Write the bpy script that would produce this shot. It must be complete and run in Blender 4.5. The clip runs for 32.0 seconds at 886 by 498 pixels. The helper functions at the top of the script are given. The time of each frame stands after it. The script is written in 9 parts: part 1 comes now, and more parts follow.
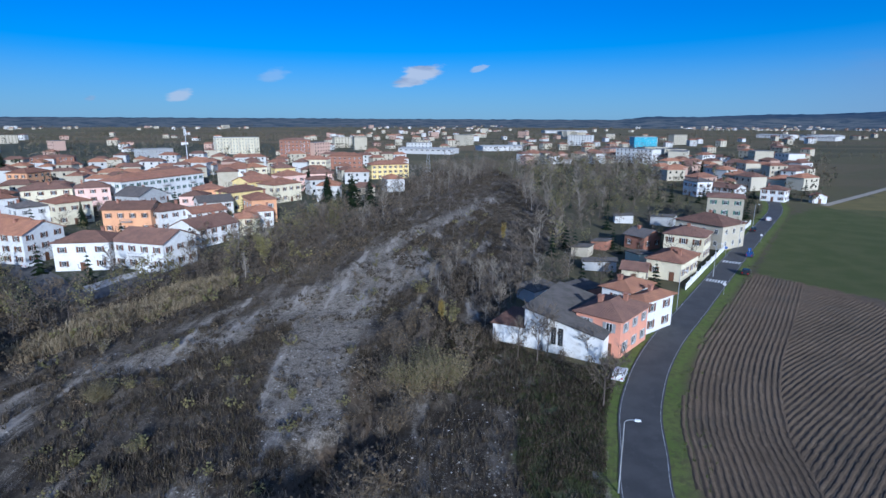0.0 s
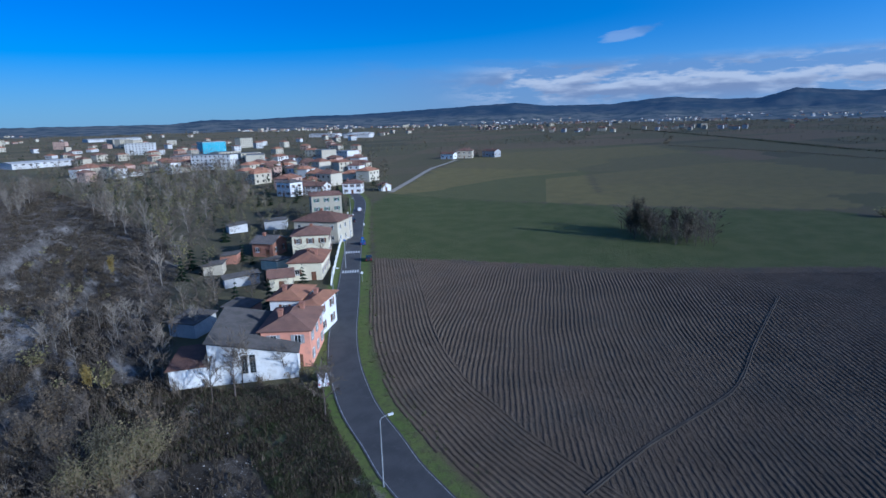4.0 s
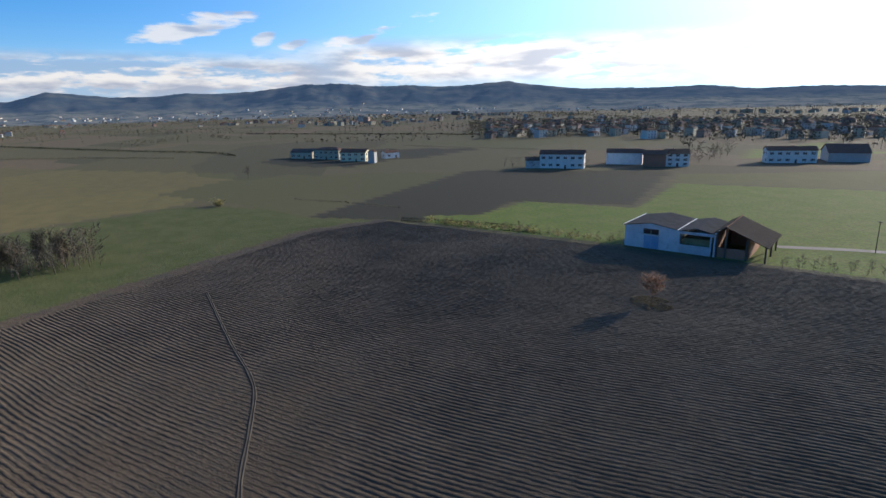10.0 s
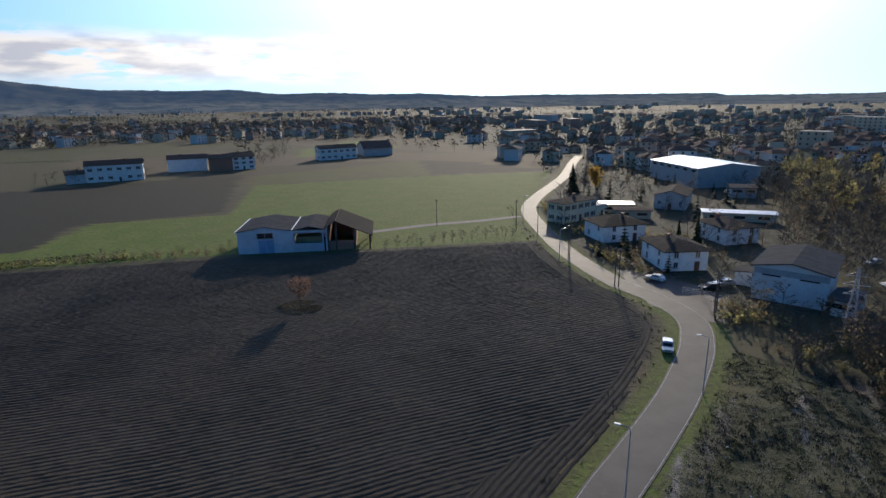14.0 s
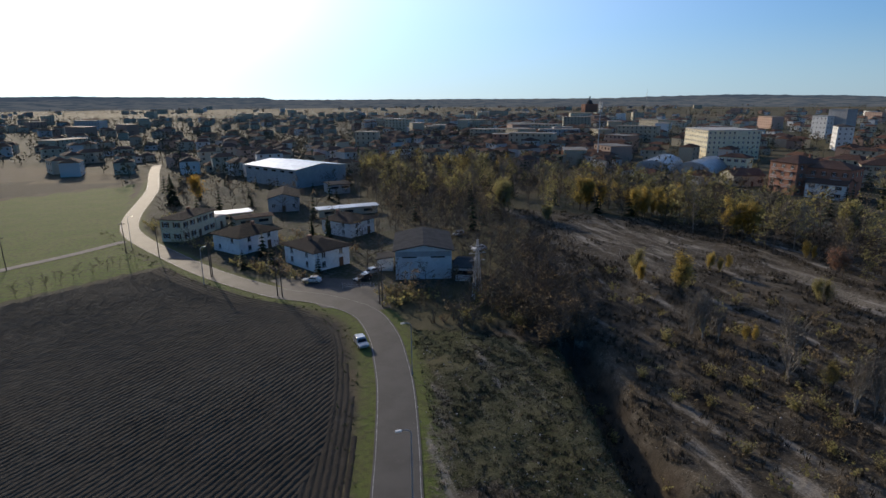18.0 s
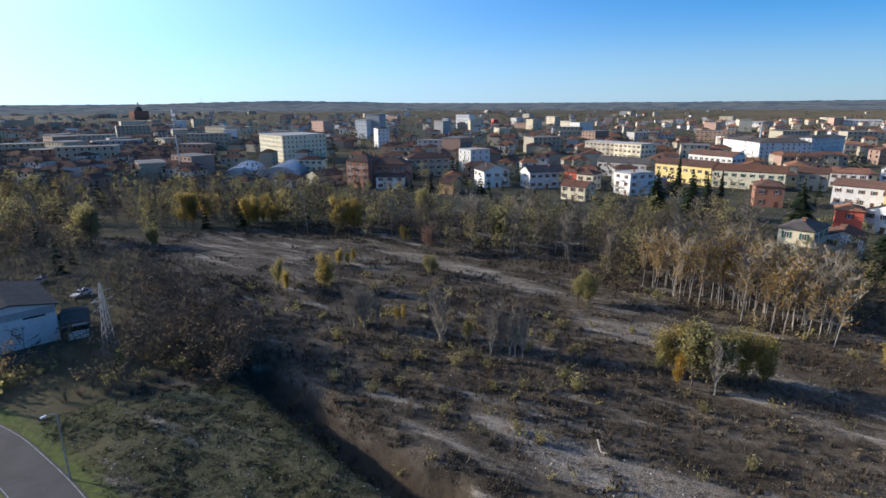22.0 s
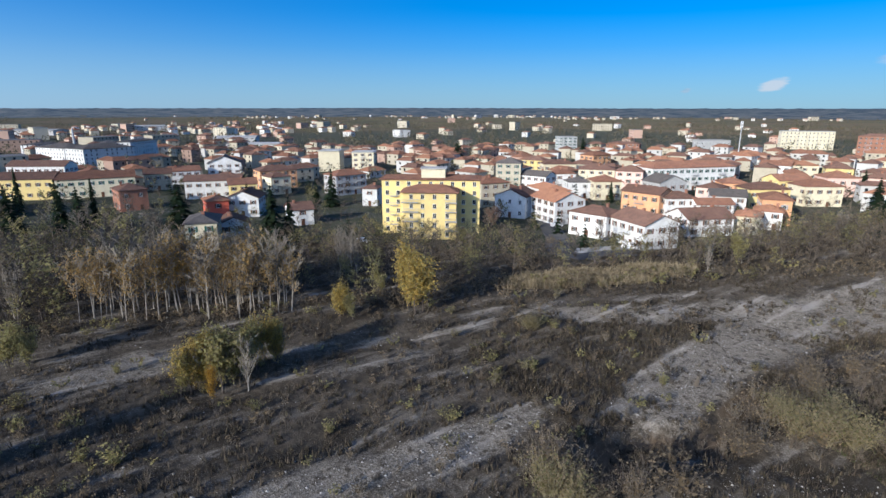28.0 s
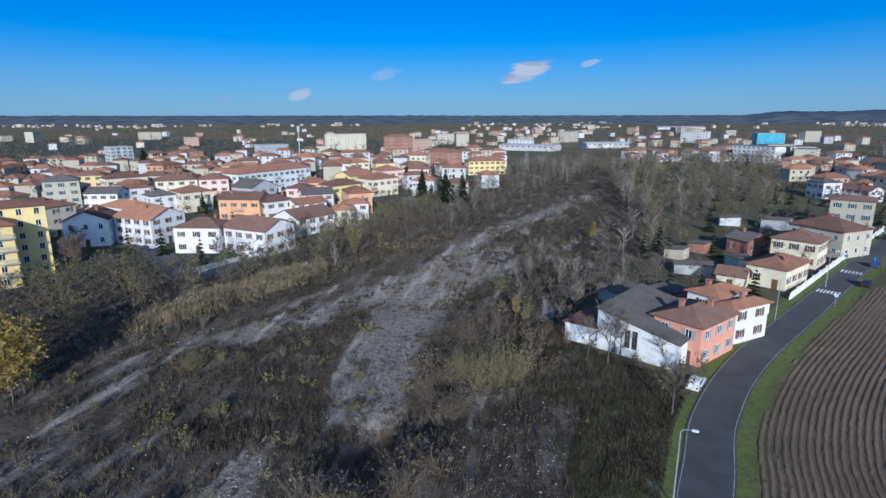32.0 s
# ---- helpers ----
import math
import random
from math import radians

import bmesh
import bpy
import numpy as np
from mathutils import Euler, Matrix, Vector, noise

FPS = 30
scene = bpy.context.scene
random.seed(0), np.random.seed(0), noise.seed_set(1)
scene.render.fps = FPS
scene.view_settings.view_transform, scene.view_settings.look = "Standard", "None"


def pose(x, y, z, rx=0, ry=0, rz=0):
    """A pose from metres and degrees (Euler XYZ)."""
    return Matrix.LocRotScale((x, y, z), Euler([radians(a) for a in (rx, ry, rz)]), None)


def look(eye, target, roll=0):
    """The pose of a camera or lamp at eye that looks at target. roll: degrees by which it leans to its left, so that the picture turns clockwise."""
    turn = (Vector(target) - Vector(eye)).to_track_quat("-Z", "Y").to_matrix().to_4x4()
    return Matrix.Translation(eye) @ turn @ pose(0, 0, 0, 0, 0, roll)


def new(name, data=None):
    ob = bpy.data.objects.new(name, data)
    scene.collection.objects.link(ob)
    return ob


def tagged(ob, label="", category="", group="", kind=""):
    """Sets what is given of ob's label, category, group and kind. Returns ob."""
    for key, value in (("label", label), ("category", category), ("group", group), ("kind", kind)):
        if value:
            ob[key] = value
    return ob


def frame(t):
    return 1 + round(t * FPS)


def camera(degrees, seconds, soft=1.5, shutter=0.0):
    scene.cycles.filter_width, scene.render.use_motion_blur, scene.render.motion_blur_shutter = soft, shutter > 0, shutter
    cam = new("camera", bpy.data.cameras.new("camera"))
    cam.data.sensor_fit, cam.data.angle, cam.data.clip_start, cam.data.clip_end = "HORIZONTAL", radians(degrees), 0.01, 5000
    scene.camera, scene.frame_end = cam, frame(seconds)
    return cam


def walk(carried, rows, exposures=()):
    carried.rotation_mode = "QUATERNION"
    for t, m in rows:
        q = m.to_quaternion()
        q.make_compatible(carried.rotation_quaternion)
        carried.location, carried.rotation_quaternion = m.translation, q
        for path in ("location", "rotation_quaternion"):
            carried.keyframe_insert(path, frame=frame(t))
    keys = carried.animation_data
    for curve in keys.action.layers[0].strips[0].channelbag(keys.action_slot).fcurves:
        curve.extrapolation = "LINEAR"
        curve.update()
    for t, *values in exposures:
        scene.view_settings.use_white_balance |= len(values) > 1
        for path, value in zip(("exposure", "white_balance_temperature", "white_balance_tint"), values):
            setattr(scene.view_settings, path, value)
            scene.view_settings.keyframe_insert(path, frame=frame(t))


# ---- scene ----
cam = camera(77.53, 32.0)
# seconds, x, y, z, yaw to the left, pitch, roll
ROWS = [
    (0, -0.00, -0.03, 37.29, -0.17, -13.11, 0.20),
    (0.5, -1.03, 0.36, 37.43, -5.33, -13.07, -0.21),
    (1, -2.46, 0.81, 37.64, -10.71, -13.08, -0.54),
    (1.5, -4.18, 1.34, 37.88, -16.06, -13.06, -0.82),
    (2, -6.05, 1.97, 38.14, -21.54, -13.05, -1.15),
    (2.5, -7.93, 2.73, 38.41, -26.93, -13.14, -1.09),
    (3, -9.70, 3.62, 38.67, -32.26, -13.17, -1.17),
    (3.5, -11.22, 4.67, 38.88, -37.45, -13.20, -1.31),
    (5.5, -14.47, 11.10, 39.33, -59.67, -13.68, -1.52),
    (6, -14.85, 13.17, 39.38, -65.14, -13.82, -1.50),
    (6.5, -15.07, 15.29, 39.41, -70.39, -13.89, -1.56),
    (7, -15.10, 17.40, 39.42, -75.79, -13.98, -1.54),
    (7.5, -14.94, 19.43, 39.43, -81.48, -14.08, -1.51),
    (8, -14.57, 21.31, 39.42, -87.01, -14.19, -1.50),
    (8.5, -13.97, 23.14, 39.40, -92.55, -14.30, -1.58),
    (9, -13.13, 25.06, 39.36, -98.37, -14.35, -1.55),
    (9.5, -12.09, 26.98, 39.30, -104.05, -14.44, -1.51),
    (10, -10.88, 28.84, 39.23, -109.42, -14.50, -1.41),
    (10.5, -9.50, 30.58, 39.15, -114.93, -14.56, -1.27),
    (11, -8.01, 32.11, 39.08, -120.81, -14.62, -1.16),
    (11.5, -6.41, 33.38, 39.01, -126.30, -14.65, -1.06),
    (12, -4.74, 34.30, 38.96, -131.98, -14.75, -1.16),
    (12.5, -2.89, 34.86, 38.91, -137.58, -14.80, -1.18),
    (13, -0.78, 35.09, 38.86, -143.11, -14.89, -1.17),
    (13.5, 1.49, 35.07, 38.81, -148.78, -14.98, -1.04),
    (14, 3.85, 34.84, 38.76, -154.36, -15.01, -0.94),
    (14.5, 6.23, 34.47, 38.73, -160.03, -15.13, -0.80),
    (16.5, 14.36, 32.63, 38.76, -181.74, -15.31, -0.38),
    (17, 16.03, 32.15, 38.83, -187.12, -15.26, -0.36),
    (17.5, 17.60, 31.61, 38.92, -192.22, -15.21, -0.26),
    (18, 19.08, 31.01, 39.02, -197.52, -15.10, -0.34),
    (18.5, 20.44, 30.31, 39.13, -202.85, -15.07, -0.27),
    (19, 21.69, 29.51, 39.24, -208.05, -15.00, -0.42),
    (19.5, 22.81, 28.58, 39.34, -212.82, -14.92, -0.49),
    (20, 23.80, 27.51, 39.44, -217.96, -14.86, -0.42),
    (20.5, 24.69, 26.26, 39.54, -223.83, -14.80, -0.27),
    (21, 25.48, 24.84, 39.67, -229.41, -14.79, -0.31),
    (21.5, 26.18, 23.27, 39.81, -235.10, -14.75, -0.39),
    (22, 26.74, 21.60, 39.94, -240.45, -14.78, -0.35),
    (22.5, 27.16, 19.87, 40.05, -245.89, -14.81, -0.33),
    (23, 27.41, 18.13, 40.12, -251.28, -14.79, -0.29),
    (23.5, 27.47, 16.41, 40.14, -256.71, -14.76, -0.23),
    (24, 27.33, 14.75, 40.10, -262.06, -14.73, -0.28),
    (24.5, 26.97, 13.05, 39.97, -267.33, -14.65, -0.37),
    (25, 26.40, 11.25, 39.77, -272.74, -14.61, -0.32),
    (25.5, 25.64, 9.39, 39.51, -278.22, -14.53, -0.23),
    (27.5, 21.16, 2.79, 38.35, -300.12, -14.20, 0.14),
    (28, 19.78, 1.68, 38.12, -305.52, -14.15, 0.12),
    (28.5, 18.17, 0.87, 37.94, -310.96, -14.10, 0.24),
    (29, 16.22, 0.31, 37.77, -316.42, -14.02, 0.24),
    (29.5, 14.06, -0.04, 37.61, -321.88, -13.95, 0.24),
    (30, 11.84, -0.23, 37.46, -327.35, -13.87, 0.30),
    (30.5, 9.67, -0.33, 37.33, -333.06, -13.78, 0.38),
    (31, 7.69, -0.37, 37.22, -338.56, -13.63, 0.35),
    (31.5, 6.04, -0.42, 37.12, -344.00, -13.55, 0.14),
    (32, 4.83, -0.51, 37.05, -349.40, -13.44, -0.14),
]

walk(cam, [(t, pose(x, y, z, 0, 0, yaw) @ pose(0, 0, 0, 90 + pitch, 0, 0) @ pose(0, 0, 0, 0, 0, roll)) for t, x, y, z, yaw, pitch, roll in ROWS],
     [(0, -0.2, 4950, 10), (3, -0.35, 4700, 10), (6, -0.05, 4850, 10), (9, 0.3, 6300, 10), (11, 0.5, 6800, 10), (13, 0.25, 6750, 12), (17, -0.25, 7250, 12), (20, 0.05, 7200, 12), (23, 0.5, 6300, 11), (25, 0.5, 6200, 10), (28, 0.15, 5900, 10), (30, 0.0, 5700, 10), (32, -0.2, 5200, 10)])

# ---- sky and sun ----
SUN_AZ, SUN_EL = 166.0, 17.0   # degrees clockwise from +y, degrees up
sun_dir = Vector((math.sin(radians(SUN_AZ)) * math.cos(radians(SUN_EL)), math.cos(radians(SUN_AZ)) * math.cos(radians(SUN_EL)), math.sin(radians(SUN_EL))))
sun = new("sun", bpy.data.lights.new("sun", "SUN"))
sun.data.energy, sun.data.angle, sun.data.color = 5.0, radians(0.53), (1.0, 0.90, 0.75)
sun.matrix_world = look(sun_dir * 300, (0, 0, 0))


class Nodes:
    """Short hand for a node tree."""
    def __init__(self, tree):
        self.tree = tree
        tree.nodes.clear()

    def add(self, kind, values=(), **props):
        node = self.tree.nodes.new(kind)
        for key, value in props.items():
            setattr(node, key, value)
        for key, value in dict(values).items():
            if isinstance(value, bpy.types.NodeSocket):
                self.tree.links.new(value, node.inputs[key])
            else:
                node.inputs[key].default_value = value
        return node

    def math(self, op, a, b=0.0, clamp=False):
        return self.add("ShaderNodeMath", {0: a, 1: b}, operation=op, use_clamp=clamp).outputs[0]

    def ramp(self, x, lo, hi, a=0.0, b=1.0):
        return self.add("ShaderNodeMapRange", {"Value": x, "From Min": lo, "From Max": hi, "To Min": a, "To Max": b}, interpolation_type="SMOOTHSTEP").outputs[0]

    def mix(self, f, a, b):
        node = self.add("ShaderNodeMix", {0: f}, data_type="RGBA")
        for k, v in ((6, a), (7, b)):
            if isinstance(v, bpy.types.NodeSocket):
                self.tree.links.new(v, node.inputs[k])
            else:
                node.inputs[k].default_value = (*v, 1) if len(v) == 3 else v
        return node.outputs[2]

    def noise(self, vec, scale, detail=4.0, rough=0.55, dims="3D"):
        return self.add("ShaderNodeTexNoise", {"Vector": vec, "Scale": scale, "Detail": detail, "Roughness": rough}, noise_dimensions=dims).outputs[0]

    def xyz(self, vec):
        return self.add("ShaderNodeSeparateXYZ", {0: vec}).outputs

    def join(self, x, y, z):
        return self.add("ShaderNodeCombineXYZ", {0: x, 1: y, 2: z}).outputs[0]


world = bpy.data.worlds.new("world")
scene.world = world
world.use_nodes = True
N = Nodes(world.node_tree)
sky = N.add("ShaderNodeTexSky", sky_type="NISHITA", sun_disc=False, sun_elevation=radians(SUN_EL), sun_rotation=radians(SUN_AZ), altitude=100, air_density=1.0, dust_density=0.15, ozone_density=4.0)
way = N.add("ShaderNodeTexCoord").outputs["Generated"]
dx, dy, dz = N.xyz(way)
azim = N.math("ARCTAN2", dx, dy)      # radians clockwise from +y
elev = N.math("ARCSINE", dz)
flat = N.join(N.math("MULTIPLY", azim, 10.0), N.math("MULTIPLY", elev, 42.0), 0.0)
puffs = N.add("ShaderNodeTexNoise", {"Vector": flat, "Scale": 0.85, "Detail": 7.0, "Roughness": 0.58}).outputs[0]


def window_in(lo, hi, soft, x):
    return N.math("MULTIPLY", N.ramp(x, lo - soft, lo + soft), N.ramp(x, hi - soft, hi + soft, 1.0, 0.0))


veil = N.math("MULTIPLY", window_in(radians(38), radians(112), radians(14), azim), window_in(radians(-2), radians(4.6), radians(1.0), N.math("ADD", elev, N.math("MULTIPLY", N.math("SUBTRACT", puffs, 0.5), 0.06))))
fine_puffs = N.add("ShaderNodeTexNoise", {"Vector": flat, "Scale": 2.4, "Detail": 6.0, "Roughness": 0.6}).outputs[0]
lumps = N.math("ADD", N.math("MULTIPLY", puffs, 0.7), N.math("MULTIPLY", fine_puffs, 0.3))
bank = N.math("MULTIPLY", window_in(radians(47), radians(100), radians(6), azim), window_in(radians(1.4), radians(4.6), radians(1.0), elev))
bank = N.math("MULTIPLY", bank, N.ramp(lumps, 0.43, 0.53))
glare = N.math("MULTIPLY", window_in(radians(97), radians(145), radians(6), azim), window_in(radians(2.2), radians(6.0), radians(1.0), elev))
bank = N.math("MAXIMUM", bank, N.math("MULTIPLY", glare, N.ramp(lumps, 0.38, 0.48)))
cover = bank
for a0, e0, wa, we, s in ((-2.3, 4.4, 2.2, 0.75, 0.9), (3.4, 4.9, 0.8, 0.3, 0.6), (-24.5, 2.0, 1.0, 0.5, 0.7), (-16.5, 3.9, 1.2, 0.6, 0.3), (-31.5, 1.8, 0.5, 0.25, 0.4), (61.5, 7.4, 3.4, 0.45, 0.35), (86.8, 7.3, 4.0, 0.75, 0.8), (93.0, 6.6, 1.1, 0.5, 0.75), (96.0, 6.2, 1.2, 0.45, 0.75), (102.5, 6.6, 4.0, 0.7, 0.85)):
    ra = N.math("DIVIDE", N.math("SUBTRACT", azim, radians(a0)), radians(wa))
    re_ = N.math("DIVIDE", N.math("SUBTRACT", N.math("SUBTRACT", elev, radians(e0)), N.math("MULTIPLY", N.math("SUBTRACT", azim, radians(a0)), 0.25)), radians(we))
    d = N.math("SQRT", N.math("ADD", N.math("MULTIPLY", ra, ra), N.math("MULTIPLY", re_, re_)))
    d = N.math("ADD", d, N.math("MULTIPLY", N.math("SUBTRACT", puffs, 0.5), 5.0))
    cover = N.math("MAXIMUM", cover, N.ramp(d, 0.55, 1.25, s, 0.0))
shade = N.ramp(N.add("ShaderNodeTexNoise", {"Vector": N.add("ShaderNodeVectorMath", {0: flat, 1: (0.0, 0.35, 0.0)}, operation="ADD").outputs[0], "Scale": 0.85, "Detail": 5.0}).outputs[0], 0.44, 0.64)
cloud_colour = N.mix(shade, (8.8, 8.8, 9.0), (4.0, 4.6, 6.0))
blue = N.add("ShaderNodeMix", {0: 1.0, 6: sky.outputs[0], 7: (0.54, 1.0, 1.52, 1)}, data_type="RGBA", blend_type="MULTIPLY")
hsv = N.add("ShaderNodeHueSaturation", {"Saturation": 1.2, "Value": 1.0, "Color": blue.outputs[2]})
# thin haze round the sun
near_sun = N.math("MAXIMUM", N.add("ShaderNodeVectorMath", {0: way, 1: sun_dir}, operation="DOT_PRODUCT").outputs["Value"], 0.0)
haze = N.math("ADD", N.math("MULTIPLY", N.math("POWER", near_sun, 6.0), 8.0), N.math("MULTIPLY", N.math("POWER", near_sun, 40.0), 30.0))
haze = N.math("ADD", haze, N.math("MULTIPLY", N.math("MULTIPLY", N.math("POWER", near_sun, 2.2), 5.5), N.ramp(elev, radians(6), radians(55), 1.0, 0.22)))
broad = N.math("POWER", N.math("ADD", N.math("MULTIPLY", N.add("ShaderNodeVectorMath", {0: way, 1: sun_dir}, operation="DOT_PRODUCT").outputs["Value"], 0.5), 0.5), 1.6)
hazy = N.add("ShaderNodeMix", {0: 1.0, 6: hsv.outputs[0], 7: N.join(haze, N.math("MULTIPLY", haze, 0.97), N.math("MULTIPLY", haze, 0.92))}, data_type="RGBA", blend_type="ADD").outputs[2]
hazy = N.mix(N.ramp(elev, 0.0, radians(10), 0.55, 0.0), hazy, (5.0, 6.4, 8.0))
thin = N.ramp(elev, radians(6), radians(55), 1.0, 0.22)
blue_haze = N.add("ShaderNodeMix", {0: N.math("MULTIPLY", broad, thin), 6: (0, 0, 0, 1), 7: (2.9, 4.6, 6.9, 1)}, data_type="RGBA").outputs[2]
hazy = N.add("ShaderNodeMix", {0: 1.0, 6: hazy, 7: blue_haze}, data_type="RGBA", blend_type="ADD").outputs[2]
sky_colour = N.mix(N.math("MULTIPLY", veil, 0.6), hazy, (3.6, 4.6, 6.6))
lit_cloud = N.add("ShaderNodeMix", {0: 1.0, 6: cloud_colour, 7: N.join(haze, haze, haze)}, data_type="RGBA", blend_type="ADD").outputs[2]
sky_colour = N.mix(cover, sky_colour, lit_cloud)
bg = N.add("ShaderNodeBackground", {"Color": sky_colour, "Strength": 0.072})
N.tree.links.new(bg.outputs[0], N.add("ShaderNodeOutputWorld").inputs[0])

# ---- materials ----


def surf(name, c1, c2, scale=0.6, rough=0.85, bump=0.25, fine=12.0, c3=None, metal=0.0, spec=0.3, vary=0.12, retro=0.3):
    """A rough surface: two colours by large stains, fine grain, and bump; slightly different from object to object."""
    m = bpy.data.materials.new(name)
    m.use_nodes = True
    n = Nodes(m.node_tree)
    pos = n.add("ShaderNodeNewGeometry").outputs["Position"]
    big = n.noise(pos, scale, 5.0)
    small = n.noise(pos, fine, 4.0)
    col = n.mix(n.ramp(big, 0.35, 0.65), c1, c2)
    if c3:
        col = n.mix(n.ramp(n.noise(pos, scale * 3.3, 6.0, 0.65), 0.52, 0.7), col, c3)
    rnd = n.add("ShaderNodeObjectInfo").outputs["Random"]
    val = n.math("ADD", n.math("MULTIPLY", small, 0.5), n.math("ADD", n.math("MULTIPLY", rnd, vary * 2), 0.75 - vary))
    col = n.add("ShaderNodeHueSaturation", {"Color": col, "Value": val}).outputs[0]
    b = n.add("ShaderNodeBump", {"Strength": bump, "Distance": 0.05, "Height": small})
    p = n.add("ShaderNodeBsdfPrincipled", {"Base Color": col, "Roughness": rough, "Metallic": metal, "Diffuse Roughness": retro, "Specular IOR Level": spec, "Normal": b.outputs[0]})
    n.tree.links.new(p.outputs[0], n.add("ShaderNodeOutputMaterial").inputs[0])
    return m


def island_surf(name, colours, rough=0.9, scale=0.5, values=(0.7, 1.2)):
    """Colours picked piece by piece of a joined mesh."""
    m = bpy.data.materials.new(name)
    m.use_nodes = True
    n = Nodes(m.node_tree)
    g = n.add("ShaderNodeNewGeometry")
    r = g.outputs["Random Per Island"]
    ramp = n.add("ShaderNodeValToRGB", {"Fac": r})
    ramp.color_ramp.interpolation = "CONSTANT"
    while len(ramp.color_ramp.elements) < len(colours):
        ramp.color_ramp.elements.new(0.5)
    for i, c in enumerate(colours):
        ramp.color_ramp.elements[i].position = i / len(colours)
        ramp.color_ramp.elements[i].color = (*c, 1)
    val = n.ramp(n.noise(g.outputs["Position"], scale, 4.0), 0.3, 0.7, *values)
    col = n.add("ShaderNodeHueSaturation", {"Color": ramp.outputs[0], "Value": val}).outputs[0]
    p = n.add("ShaderNodeBsdfPrincipled", {"Base Color": col, "Roughness": rough, "Specular IOR Level": 0.2})
    n.tree.links.new(p.outputs[0], n.add("ShaderNodeOutputMaterial").inputs[0])
    return m


def roof_tiles(name, c1, c2, c3):
    """Rows of clay pantiles: ribs down the slope, courses across it, lichen stains."""
    m = bpy.data.materials.new(name)
    m.use_nodes = True
    n = Nodes(m.node_tree)
    pos = n.add("ShaderNodeTexCoord").outputs["Object"]
    x, y, z = n.xyz(pos)
    ribs = n.math("MULTIPLY", n.math("ADD", n.math("SINE", n.math("MULTIPLY", n.math("ADD", x, y), 20.0)), 1.0), 0.5)
    rows = n.math("FRACT", n.math("MULTIPLY", z, 6.5))
    big = n.noise(pos, 0.5, 5.0)
    small = n.noise(pos, 7.0, 3.0)
    col = n.mix(n.ramp(big, 0.35, 0.65), c1, c2)
    col = n.mix(n.ramp(small, 0.5, 0.75), col, c3)
    rnd = n.add("ShaderNodeObjectInfo").outputs["Random"]
    val = n.math("ADD", n.math("MULTIPLY", ribs, 0.25), n.math("ADD", n.math("MULTIPLY", rnd, 0.35), n.math("ADD", n.math("MULTIPLY", rows, 0.12), 0.6)))
    col = n.add("ShaderNodeHueSaturation", {"Color": col, "Value": val}).outputs[0]
    b = n.add("ShaderNodeBump", {"Strength": 0.7, "Distance": 0.08, "Height": n.math("ADD", ribs, n.math("MULTIPLY", rows, 0.4))})
    p = n.add("ShaderNodeBsdfPrincipled", {"Base Color": col, "Roughness": 0.95, "Diffuse Roughness": 0.9, "Specular IOR Level": 0.05, "Normal": b.outputs[0]})
    n.tree.links.new(p.outputs[0], n.add("ShaderNodeOutputMaterial").inputs[0])
    return m


def glossy(name, c, rough=0.25, metal=0.0):
    m = bpy.data.materials.new(name)
    m.use_nodes = True
    n = Nodes(m.node_tree)
    pos = n.add("ShaderNodeNewGeometry").outputs["Position"]
    col = n.mix(n.ramp(n.noise(pos, 3.0), 0.3, 0.7), [v * 0.85 for v in c], c)
    p = n.add("ShaderNodeBsdfPrincipled", {"Base Color": col, "Roughness": rough, "Metallic": metal})
    n.tree.links.new(p.outputs[0], n.add("ShaderNodeOutputMaterial").inputs[0])
    return m


PLASTER = {k: surf("plaster_" + k, a, b, 0.35, 0.9, 0.15, 9.0, c3=c) for k, a, b, c in (
    ("white", (0.74, 0.735, 0.71), (0.66, 0.655, 0.63), (0.56, 0.54, 0.50)),
    ("cream", (0.72, 0.66, 0.48), (0.66, 0.59, 0.42), (0.58, 0.52, 0.38)),
    ("yellow", (0.76, 0.61, 0.26), (0.70, 0.56, 0.245), (0.61, 0.49, 0.24)),
    ("salmon", (0.72, 0.34, 0.22), (0.66, 0.31, 0.21), (0.56, 0.28, 0.20)),
    ("orange", (0.76, 0.42, 0.22), (0.68, 0.37, 0.20), (0.58, 0.33, 0.19)),
    ("pink", (0.78, 0.55, 0.46), (0.72, 0.50, 0.42), (0.62, 0.45, 0.38)),
    ("red", (0.58, 0.12, 0.07), (0.52, 0.11, 0.07), (0.44, 0.11, 0.08)),
    ("tan", (0.50, 0.45, 0.34), (0.45, 0.40, 0.30), (0.38, 0.34, 0.27)),
    ("grey", (0.46, 0.46, 0.45), (0.40, 0.40, 0.39), (0.33, 0.33, 0.32)),
    ("brick", (0.36, 0.17, 0.11), (0.31, 0.15, 0.10), (0.27, 0.15, 0.11)))}
TILES = {k: roof_tiles("tiles_" + k, a, b, c) for k, a, b, c in (
    ("red", (0.28, 0.14, 0.09), (0.22, 0.115, 0.08), (0.165, 0.11, 0.088)),
    ("brown", (0.20, 0.115, 0.085), (0.16, 0.095, 0.075), (0.11, 0.085, 0.07)),
    ("orange", (0.37, 0.185, 0.11), (0.30, 0.15, 0.095), (0.23, 0.14, 0.10)),
    ("grey", (0.15, 0.13, 0.12), (0.12, 0.11, 0.105), (0.09, 0.085, 0.08)),
    ("dark", (0.085, 0.06, 0.05), (0.07, 0.05, 0.043), (0.06, 0.05, 0.045)))}
CONCRETE = surf("concrete", (0.42, 0.41, 0.39), (0.34, 0.33, 0.31), 0.5, 0.9, 0.3, 8.0)
